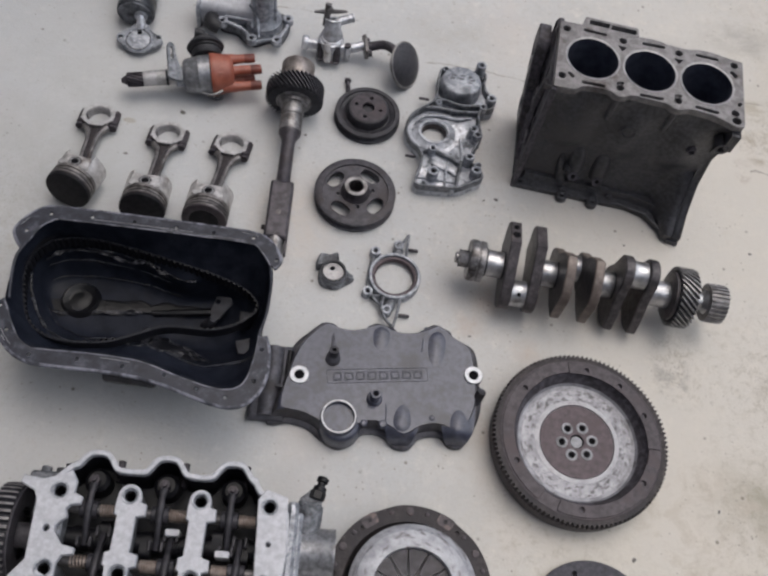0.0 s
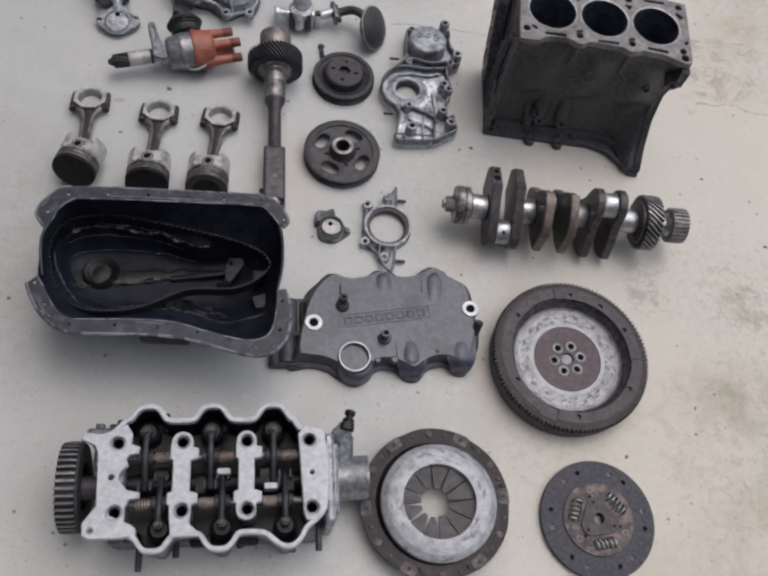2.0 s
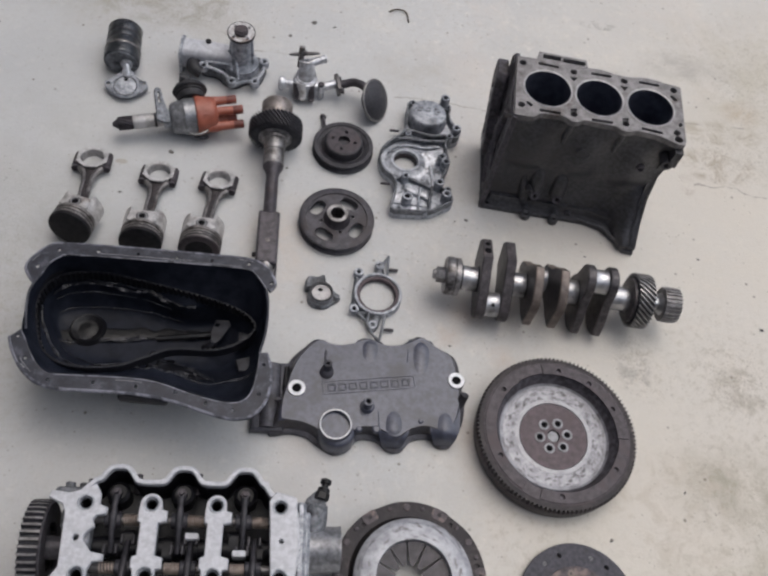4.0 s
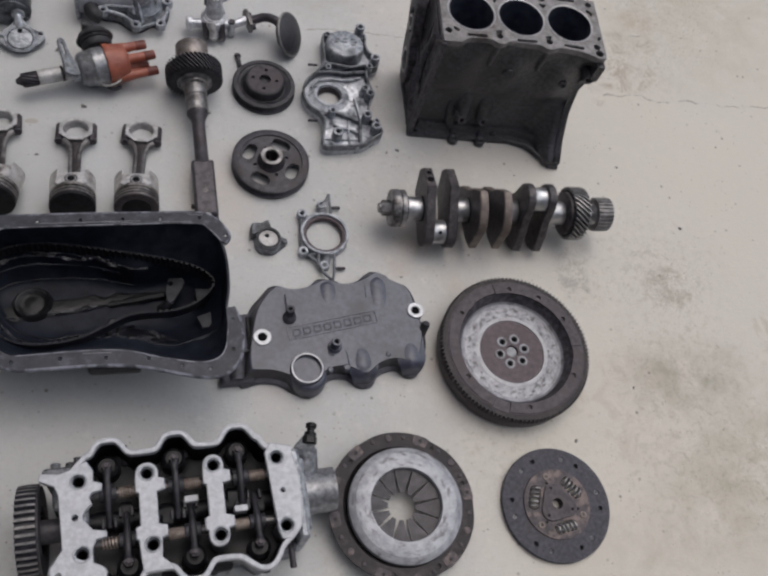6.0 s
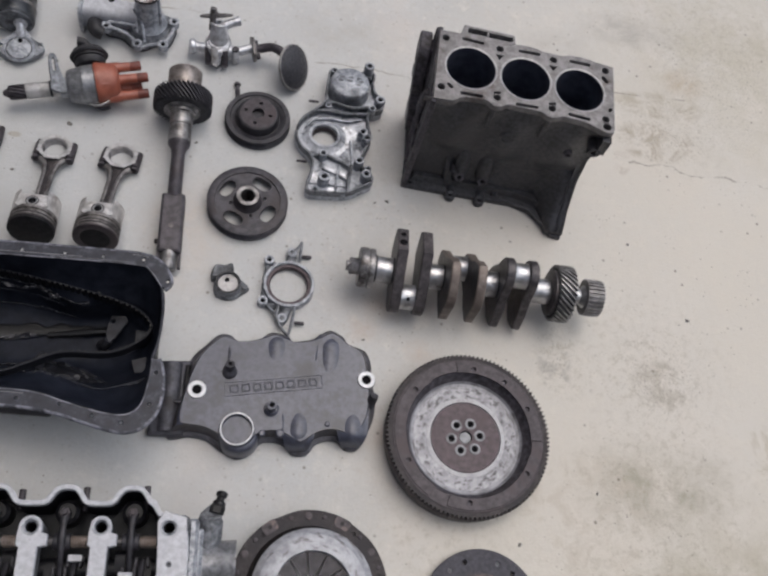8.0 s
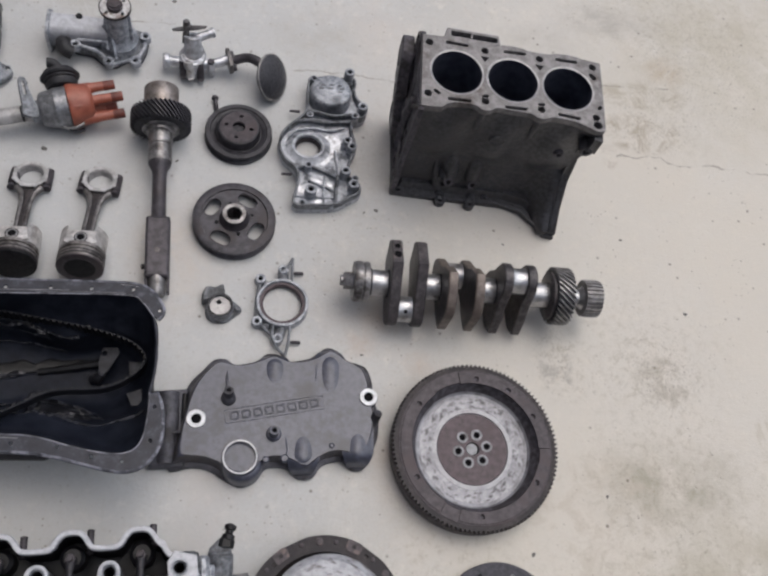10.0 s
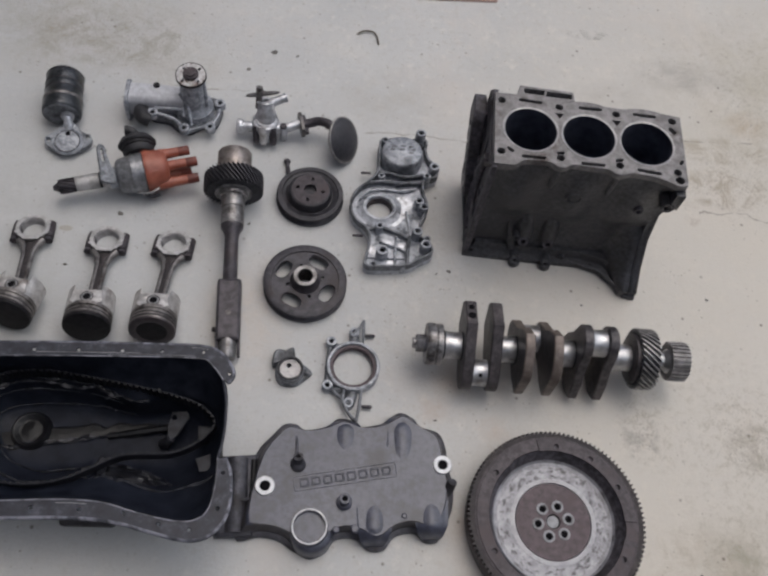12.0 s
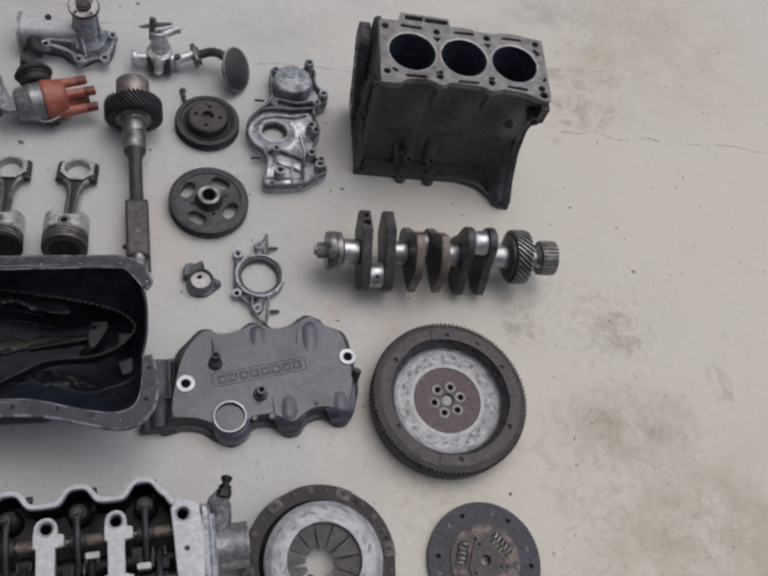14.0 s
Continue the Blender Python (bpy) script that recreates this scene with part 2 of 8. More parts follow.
def ring_mat(name, dark, light, blot, cover, stretch, across, rough=0.42, metal=0.25):
    """A face worn by rubbing in circles: streaks and blotches that run round local z."""
    m = mat(name, dark, light, 60, rough, metal, 0.1, blot, cover, 1.0)
    t = m.node_tree
    n, ln = t.nodes, t.links
    co = n.new("ShaderNodeTexCoord").outputs["Object"]
    flat = n.new("ShaderNodeVectorMath")
    flat.operation = "MULTIPLY"
    flat.inputs[1].default_value = (1, 1, 0)
    ln.new(co, flat.inputs[0])
    unit, far = n.new("ShaderNodeVectorMath"), n.new("ShaderNodeVectorMath")
    unit.operation, far.operation = "NORMALIZE", "LENGTH"
    ln.new(flat.outputs[0], unit.inputs[0])
    ln.new(flat.outputs[0], far.inputs[0])
    sep, comb = n.new("ShaderNodeSeparateXYZ"), n.new("ShaderNodeCombineXYZ")
    ln.new(unit.outputs[0], sep.inputs[0])
    for k, (source, gain) in enumerate(((sep.outputs["X"], stretch), (sep.outputs["Y"], stretch), (far.outputs["Value"], across))):
        x = n.new("ShaderNodeMath")
        x.operation = "MULTIPLY"
        x.inputs[1].default_value = gain
        ln.new(source, x.inputs[0])
        ln.new(x.outputs[0], comb.inputs[k])
    big = [x for x in n if x.type == "TEX_NOISE" and abs(x.inputs["Scale"].default_value - 1.0) < 1e-6][0]
    ln.new(comb.outputs[0], big.inputs["Vector"])
    return m


RUBBED = ring_mat("rubbed_friction_band", (0.25, 0.245, 0.255), (0.42, 0.41, 0.42), (0.11, 0.105, 0.105), 0.47, 7.0, 170)
RUBBED_PALE = ring_mat("rubbed_pressure_ring", (0.3, 0.3, 0.315), (0.46, 0.46, 0.475), (0.16, 0.15, 0.148), 0.44, 3.2, 130)
RUBBED_DULL = ring_mat("dull_rubbed_slope", (0.2, 0.195, 0.205), (0.33, 0.325, 0.34), (0.12, 0.112, 0.112), 0.42, 3.0, 160)


# ---- mesh helpers ----
IDENT = Matrix.Identity(4)
TAU = 2 * math.pi


def shift(x, y, z, rx=0, ry=0, rz=0):
    return pose(x, y, z, rx, ry, rz)


ALONG_X = Matrix.Rotation(radians(90), 4, "Y")       # local z becomes world x
ALONG_Y = Matrix.Rotation(radians(-90), 4, "X")      # local z becomes world y


def part(name, bm, material, parent, label="", angle=38, materials=None):
    """Links a bmesh (or mesh) as one mesh object under a thing or a part."""
    if isinstance(bm, bpy.types.Mesh):
        me = bm
    else:
        me = bpy.data.meshes.new(name)
        bmesh.ops.recalc_face_normals(bm, faces=bm.faces)
        bm.to_mesh(me)
        bm.free()
        for p in me.polygons:
            p.use_smooth = True
        me.set_sharp_from_angle(angle=radians(angle))
        me.materials.append(material)
    ob = new(name, me)
    ob.parent = parent
    if label:
        tagged(ob, label)
    return ob


def thing(name, x, y, z=0.0, rz=0.0, label="", category="", group="", rx=0.0, ry=0.0, kind=""):
    ob = new(name)
    ob.empty_display_size = 0.02
    ob.matrix_world = pose(x, y, z, rx, ry, rz)
    return tagged(ob, label, category, group, kind)


def mesh():
    return bmesh.new()


def add_faces(bm, verts, faces, m=IDENT):
    vs = [bm.verts.new(m @ Vector(v)) for v in verts]
    for f in faces:
        if len(set(f)) > 2:
            bm.faces.new([vs[i] for i in f])
    return bm


def add_lathe(bm, prof, seg=48, m=IDENT, loop=False, arc=TAU):
    """Turns a profile of (radius, height) round local z. loop: the profile is closed (a ring)."""
    full = arc > TAU - 1e-4
    cols = seg if full else seg + 1
    verts, rows = [], []
    for r, z in prof:
        if r < 1e-6:
            rows.append([len(verts)] * cols)
            verts.append((0, 0, z))
        else:
            rows.append(list(range(len(verts), len(verts) + cols)))
            verts += [(r * math.cos(arc * k / seg), r * math.sin(arc * k / seg), z) for k in range(cols)]
    faces = []
    pairs = list(zip(rows, rows[1:])) + ([(rows[-1], rows[0])] if loop else [])
    for a, b in pairs:
        for k in range(seg):
            j = (k + 1) % cols
            f = [a[k], a[j], b[j], b[k]]
            f = [v for i, v in enumerate(f) if v != f[i - 1]]
            if len(f) > 2:
                faces.append(f)
    return add_faces(bm, verts, faces, m)


def add_cyl(bm, r, z0, z1, m=IDENT, seg=24, bev=0.0008, r2=None):
    r2 = r if r2 is None else r2
    b = min(bev, r * 0.4, r2 * 0.4, abs(z1 - z0) * 0.4)
    return add_lathe(bm, [(0, z0), (r - b, z0), (r, z0 + b), (r2, z1 - b), (r2 - b, z1), (0, z1)], seg, m)


def add_ring(bm, r_in, r_out, z0, z1, m=IDENT, seg=32, bev=0.0008):
    b = min(bev, (r_out - r_in) * 0.3, abs(z1 - z0) * 0.3)
    return add_lathe(bm, [(r_in, z0 + b), (r_in + b, z0), (r_out - b, z0), (r_out, z0 + b), (r_out, z1 - b),
                          (r_out - b, z1), (r_in + b, z1), (r_in, z1 - b)], seg, m, loop=True)


def add_hex(bm, r, z0, z1, m=IDENT):
    return add_lathe(bm, [(0, z0), (r, z0), (r, z1 - 0.001), (r * 0.88, z1), (0, z1)], 6, m)


def normals2(pts):
    out, n = [], len(pts)
    for i in range(n):
        a, b, c = Vector(pts[i - 1]), Vector(pts[i]), Vector(pts[(i + 1) % n])
        d1, d2 = (b - a).normalized(), (c - b).normalized()
        n1, n2 = Vector((d1.y, -d1.x)), Vector((d2.y, -d2.x))
        s = n1 + n2
        s = s / max(s.dot(n1), 0.35) if s.length > 1e-6 else n1
        out.append(s if s.length < 1.8 else s.normalized() * 1.8)
    return out


def area2(pts):
    """Twice the signed area of a closed outline."""
    return sum(p[0] * q[1] - q[0] * p[1] for p, q in zip(pts, pts[1:] + pts[:1]))


def inset2(pts, d):
    """A counter-clockwise outline drawn in by d."""
    return [(p[0] - n.x * d, p[1] - n.y * d) for p, n in zip(pts, normals2(pts))]


def add_loft(bm, outline, levels, m=IDENT, cap0=True, cap1=True):
    """Walls through copies of a counter-clockwise outline: levels of (inset, height)."""
    n, verts = len(outline), []
    for d, z in levels:
        verts += [(x, y, z) for x, y in inset2(outline, d)]
    faces = [[a * n + k, a * n + (k + 1) % n, (a + 1) * n + (k + 1) % n, (a + 1) * n + k]
             for a in range(len(levels) - 1) for k in range(n)]
    if cap0:
        faces.append(list(range(n))[::-1])
    if cap1:
        faces.append([(len(levels) - 1) * n + k for k in range(n)])
    return add_faces(bm, verts, faces, m)


def add_steps(bm, outline, levels, m=IDENT, cap=True):
    """Walls through copies of an outline that shrink to its middle: levels of (scale, height)."""
    n = len(outline)
    cx, cy = sum(p[0] for p in outline) / n, sum(p[1] for p in outline) / n
    verts = [(cx + (x - cx) * s, cy + (y - cy) * s, z) for s, z in levels for x, y in outline]
    faces = [[a * n + k, a * n + (k + 1) % n, (a + 1) * n + (k + 1) % n, (a + 1) * n + k] for a in range(len(levels) - 1) for k in range(n)]
    if cap:
        last = (len(levels) - 1) * n
        verts.append((cx, cy, levels[-1][1]))
        faces += [[last + k, last + (k + 1) % n, len(verts) - 1] for k in range(n)]
    return add_faces(bm, verts, faces, m)


def add_tube(bm, pts, r, seg=12, m=IDENT, caps=True):
    """A round bar along points; r: a radius, or one for each point."""
    pts = [Vector(p) for p in pts]
    rs = r if isinstance(r, (list, tuple)) else [r] * len(pts)
    rings, up = [], None
    for i, p in enumerate(pts):
        d = (pts[min(i + 1, len(pts) - 1)] - pts[max(i - 1, 0)]).normalized()
        if up is None:
            up = Vector((0, 0, 1)) if abs(d.z) < 0.9 else Vector((1, 0, 0))
        side = d.cross(up).normalized()
        up = side.cross(d).normalized()
        rings.append([tuple(p + rs[i] * (math.cos(TAU * k / seg) * side + math.sin(TAU * k / seg) * up)) for k in range(seg)])
    verts = [v for ring in rings for v in ring]
    faces = [[a * seg + k, a * seg + (k + 1) % seg, (a + 1) * seg + (k + 1) % seg, (a + 1) * seg + k]
             for a in range(len(rings) - 1) for k in range(seg)]
    if caps:
        faces += [list(range(seg))[::-1], [(len(rings) - 1) * seg + k for k in range(seg)]]
    return add_faces(bm, verts, faces, m)


def add_box(bm, x0, x1, y0, y1, z0, z1, bev=0.001, m=IDENT):
    out = rrect(x1 - x0, y1 - y0, min(bev * 2, (x1 - x0) * 0.3, (y1 - y0) * 0.3), 2)
    mm = m @ Matrix.Translation(((x0 + x1) / 2, (y0 + y1) / 2, 0))
    b = min(bev, (z1 - z0) * 0.3)
    return add_loft(bm, out, [(b, z0), (0, z0 + b), (0, z1 - b), (b, z1)], mm)


def circle(r, n=32, x=0.0, y=0.0):
    return [(x + r * math.cos(TAU * k / n), y + r * math.sin(TAU * k / n)) for k in range(n)]


def rrect(w, h, r, n=4, x=0.0, y=0.0):
    out = []
    for cx, cy, a in ((w / 2 - r, h / 2 - r, 0), (-w / 2 + r, h / 2 - r, 90), (-w / 2 + r, -h / 2 + r, 180), (w / 2 - r, -h / 2 + r, 270)):
        out += [(x + cx + r * math.cos(radians(a + 90 * k / n)), y + cy + r * math.sin(radians(a + 90 * k / n))) for k in range(n + 1)]
    return out


def stadium(w, h, x=0.0, y=0.0, turn=0.0, n=8):
    c, s = math.cos(radians(turn)), math.sin(radians(turn))
    return [(x + c * u - s * v, y + s * u + c * v) for u, v in rrect(w, h, min(w, h) * 0.499, n)]


def smooth(pts, k=4):
    """A closed curve through the points."""
    out, n = [], len(pts)
    for i in range(n):
        p0, p1, p2, p3 = (Vector(pts[(i + j) % n]) for j in (-1, 0, 1, 2))
        for s in range(k):
            t = s / k
            v = 0.5 * (2 * p1 + (p2 - p0) * t + (2 * p0 - 5 * p1 + 4 * p2 - p3) * t * t + (3 * p1 - p0 - 3 * p2 + p3) * t ** 3)
            out.append((v.x, v.y))
    return out


def bend(pts, k=4):
    """An open flat curve through the points."""
    return [(p.x, p.y) for p in path3([(x, y, 0) for x, y in pts], k)]


def path3(pts, k=6):
    """An open curve through points in space."""
    out, n = [], len(pts)
    for i in range(n - 1):
        p0, p1, p2, p3 = (Vector(pts[min(max(i + j, 0), n - 1)]) for j in (-1, 0, 1, 2))
        for s in range(k):
            t = s / k
            out.append(0.5 * (2 * p1 + (p2 - p0) * t + (2 * p0 - 5 * p1 + 4 * p2 - p3) * t * t + (3 * p1 - p0 - 3 * p2 + p3) * t ** 3))
    return out + [Vector(pts[-1])]


def add_plate(bm, outlines, z0, z1, bev=0.0006, m=IDENT):
    """A flat plate with holes: the first outline, less the others."""
    cu = bpy.data.curves.new("outline", "CURVE")
    cu.dimensions, cu.fill_mode = "2D", "BOTH"
    b = min(bev, (z1 - z0) * 0.3)
    cu.extrude, cu.bevel_depth, cu.bevel_resolution, cu.offset = (z1 - z0) / 2 - b, b, 0, -b
    for pts in outlines:
        sp = cu.splines.new("POLY")
        sp.points.add(len(pts) - 1)
        sp.points.foreach_set("co", [c for x, y in pts for c in (x, y, 0, 1)])
        sp.use_cyclic_u = True
    ob = bpy.data.objects.new("outline", cu)
    me = bpy.data.meshes.new_from_object(ob)
    me.transform(m @ Matrix.Translation((0, 0, (z0 + z1) / 2)))
    bm.from_mesh(me)
    bmesh.ops.remove_doubles(bm, verts=bm.verts, dist=1e-6)
    bpy.data.objects.remove(ob)
    bpy.data.meshes.remove(me)
    bpy.data.curves.remove(cu)
    return bm


def add_gear(bm, r_root, r_tip, n, z0, z1, twist=0.0, m=IDENT, r_in=0.0, slices=6, fill=0.5):
    """A toothed wheel round local z; twist: degrees that the teeth turn over its width."""
    prof = []
    for k in range(n):
        for f, r in ((0.0, r_root), (0.5 - fill * 0.32, r_root), (0.5 - fill * 0.16, r_tip), (0.5 + fill * 0.34, r_tip), (0.5 + fill * 0.5, r_root)):
            prof.append((r, TAU * (k + f) / n))
    c, verts, faces = len(prof), [], []
    for s in range(slices):
        f = s / (slices - 1)
        end = 0.0006 if s in (0, slices - 1) else 0.0
        verts += [((r - end) * math.cos(a + radians(twist) * f), (r - end) * math.sin(a + radians(twist) * f), z0 + (z1 - z0) * f) for r, a in prof]
    for s in range(slices - 1):
        faces += [[s * c + k, s * c + (k + 1) % c, (s + 1) * c + (k + 1) % c, (s + 1) * c + k] for k in range(c)]
    for z, base in ((z0, 0), (z1, (slices - 1) * c)):
        f = 0 if base == 0 else 1
        if r_in > 1e-5:
            first = len(verts)
            verts += [(r_in * math.cos(a + radians(twist) * f), r_in * math.sin(a + radians(twist) * f), z) for _, a in prof]
            faces += [[base + k, base + (k + 1) % c, first + (k + 1) % c, first + k] for k in range(c)]
        else:
            verts.append((0, 0, z))
            faces += [[base + k, base + (k + 1) % c, len(verts) - 1] for k in range(c)]
    return add_faces(bm, verts, faces, m)


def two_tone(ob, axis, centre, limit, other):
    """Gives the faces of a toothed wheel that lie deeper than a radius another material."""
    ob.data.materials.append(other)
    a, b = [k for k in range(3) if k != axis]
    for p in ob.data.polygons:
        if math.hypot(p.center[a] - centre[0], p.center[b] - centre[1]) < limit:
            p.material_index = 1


def add_coil(bm, r, wire, z0, z1, turns, m=IDENT, seg=6):
    n = int(turns * 14)
    return add_tube(bm, [(r * math.cos(TAU * turns * k / n), r * math.sin(TAU * turns * k / n), z0 + (z1 - z0) * k / n) for k in range(n + 1)], wire, seg, m)


# ---- floor ----
def concrete():
    """Pale trowelled concrete: cloudy tone, fine specks, brown stains, scuffs and hairline cracks."""
    m = bpy.data.materials.new("trowelled_concrete")
    m.use_nodes = True
    t = m.node_tree
    n, ln = t.nodes, t.links
    bsdf = n["Principled BSDF"]
    co = n.new("ShaderNodeTexCoord").outputs["Object"]

    def noise_tex(scale, detail=5.0, rough=0.6, distort=0.0):
        x = n.new("ShaderNodeTexNoise")
        for key, v in (("Scale", scale), ("Detail", detail), ("Roughness", rough), ("Distortion", distort)):
            x.inputs[key].default_value = v
        ln.new(co, x.inputs["Vector"])
        return x.outputs["Fac"]

    def remap(value, a, b, c=0.0, d=1.0):
        x = n.new("ShaderNodeMapRange")
        ln.new(value, x.inputs["Value"])
        for key, v in (("From Min", a), ("From Max", b), ("To Min", c), ("To Max", d)):
            x.inputs[key].default_value = v
        return x.outputs["Result"]

    def calc(op, a, b=None):
        x = n.new("ShaderNodeMath")
        x.operation = op
        for k, v in enumerate((a, b)):
            if isinstance(v, (int, float)):
                x.inputs[k].default_value = v
            elif v is not None:
                ln.new(v, x.inputs[k])
        return x.outputs[0]

    def over(base, colour, fac):
        x = n.new("ShaderNodeMix")
        x.data_type = "RGBA"
        ln.new(fac, x.inputs["Factor"])
        if isinstance(base, tuple):
            x.inputs["A"].default_value = (*base, 1)
        else:
            ln.new(base, x.inputs["A"])
        x.inputs["B"].default_value = (*colour, 1)
        return x.outputs["Result"]

    sep = n.new("ShaderNodeSeparateXYZ")
    ln.new(co, sep.inputs[0])
    px, py = sep.outputs["X"], sep.outputs["Y"]

    def patch(x, y, rx, ry):
        """1 at a place, fading to 0 at the given half widths."""
        dx, dy = calc("DIVIDE", calc("SUBTRACT", px, x), rx), calc("DIVIDE", calc("SUBTRACT", py, y), ry)
        d = calc("SQRT", calc("ADD", calc("MULTIPLY", dx, dx), calc("MULTIPLY", dy, dy)))
        return remap(d, 0.25, 1.0, 1.0, 0.0)

    cloud, fine, mid = noise_tex(3.0, 6), noise_tex(220.0, 4), noise_tex(24.0, 6, 0.65)
    col = over((0.60, 0.592, 0.582), (0.50, 0.503, 0.506), remap(cloud, 0.33, 0.65))
    col = over(col, (0.655, 0.63, 0.595), remap(noise_tex(7.0, 7, 0.68, 0.4), 0.48, 0.7, 0, 0.6))
    col = over(col, (0.66, 0.625, 0.585), remap(mid, 0.5, 0.75, 0, 0.5))
    col = over(col, (0.44, 0.41, 0.37), remap(fine, 0.55, 0.72, 0, 0.5))
    col = over(col, (0.46, 0.43, 0.395), remap(noise_tex(75.0, 5, 0.7), 0.53, 0.66, 0, 0.45))
    col = over(col, (0.71, 0.685, 0.65), remap(noise_tex(48.0, 5, 0.7), 0.55, 0.7, 0, 0.6))
    col = over(col, (0.615, 0.55, 0.505), remap(noise_tex(4.5, 5, 0.6, 0.3), 0.52, 0.68, 0, 0.4))
    # weaker, cooler light to the west put into the colour; warm beige patches
    for x, y, rx, ry, amount in FLOOR_SHADE:
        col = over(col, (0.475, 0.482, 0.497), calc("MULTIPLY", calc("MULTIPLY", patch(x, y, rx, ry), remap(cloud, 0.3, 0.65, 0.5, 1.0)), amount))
    for x, y, rx, ry, amount in WARM_PATCHES:
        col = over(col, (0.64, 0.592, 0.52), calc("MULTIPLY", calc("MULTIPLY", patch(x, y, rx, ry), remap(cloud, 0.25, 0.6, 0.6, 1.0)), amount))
    pits = n.new("ShaderNodeTexVoronoi")
    pits.inputs["Scale"].default_value = 95.0
    ln.new(co, pits.inputs["Vector"])
    pit = calc("MULTIPLY", remap(pits.outputs["Distance"], 0.05, 0.16, 1.0, 0.0), remap(noise_tex(17.0, 3), 0.48, 0.6))
    col = over(col, (0.26, 0.23, 0.195), calc("MULTIPLY", pit, 0.9))
    blotch = remap(noise_tex(13.0, 10, 0.72, 0.5), 0.36, 0.64)
    ragged = remap(noise_tex(20.0, 9, 0.75, 0.8), 0.47, 0.58)
    for x, y, rx, ry, tone, amount in STAINS:
        col = over(col, tone, calc("MULTIPLY", calc("MULTIPLY", patch(x, y, rx, ry), blotch), amount))
    for x, y, rx, ry, tone, amount in SPLASHES:
        col = over(col, tone, calc("MULTIPLY", calc("MULTIPLY", remap(patch(x, y, rx, ry), 0.0, 0.35), ragged), amount))
    gritty = remap(noise_tex(70.0, 9, 0.8, 0.3), 0.5, 0.64)
    for x, y, rx, ry, amount in GRIT:
        col = over(col, (0.33, 0.29, 0.225), calc("MULTIPLY", calc("MULTIPLY", patch(x, y, rx, ry), gritty), amount))
    streaks = n.new("ShaderNodeTexNoise")
    stretch = n.new("ShaderNodeMapping")
    stretch.inputs["Scale"].default_value = (95.0, 30.0, 30.0)
    stretch.inputs["Rotation"].default_value = (0, 0, radians(-18))
    ln.new(co, stretch.inputs["Vector"])
    ln.new(stretch.outputs[0], streaks.inputs["Vector"])
    streaks.inputs["Detail"].default_value = 5
    scuff = remap(streaks.outputs["Fac"], 0.58, 0.66)
    for x, y, rx, ry in SCUFFS:
        col = over(col, (0.29, 0.265, 0.235), calc("MULTIPLY", calc("MULTIPLY", patch(x, y, rx, ry), scuff), 0.75))
    wob = noise_tex(9.0, 5, 0.6)
    for y0, slope, x0, x1, amp in CRACKS:
        line = calc("ADD", calc("MULTIPLY", px, slope), calc("MULTIPLY", calc("SUBTRACT", wob, 0.5), amp))
        near = calc("ABSOLUTE", calc("SUBTRACT", calc("SUBTRACT", py, y0), line))
        mask = remap(near, 0.0005, 0.0024, 1.0, 0.0)
        mask = calc("MULTIPLY", mask, calc("MULTIPLY", calc("GREATER_THAN", px, x0), calc("LESS_THAN", px, x1)))
        mask = calc("MULTIPLY", mask, remap(mid, 0.42, 0.55, 0.05, 0.75))
        col = over(col, (0.25, 0.22, 0.19), mask)
    speck = n.new("ShaderNodeTexVoronoi")
    speck.inputs["Scale"].default_value = 38.0
    ln.new(co, speck.inputs["Vector"])
    dots = calc("MULTIPLY", remap(speck.outputs["Distance"], 0.05, 0.13, 1.0, 0.0), remap(noise_tex(9.0, 3), 0.5, 0.57))
    col = over(col, (0.17, 0.145, 0.12), calc("MULTIPLY", dots, 0.8))
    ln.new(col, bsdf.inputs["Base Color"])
    ln.new(remap(mid, 0.3, 0.7, 0.62, 0.85), bsdf.inputs["Roughness"])
    bsdf.inputs["Specular IOR Level"].default_value = 0.3
    b = n.new("ShaderNodeBump")
    b.inputs["Strength"].default_value, b.inputs["Distance"].default_value = 0.5, 0.002
    ln.new(calc("ADD", calc("SUBTRACT", calc("MULTIPLY", fine, 0.5), pit), mid), b.inputs["Height"])
    ln.new(b.outputs["Normal"], bsdf.inputs["Normal"])
    return m


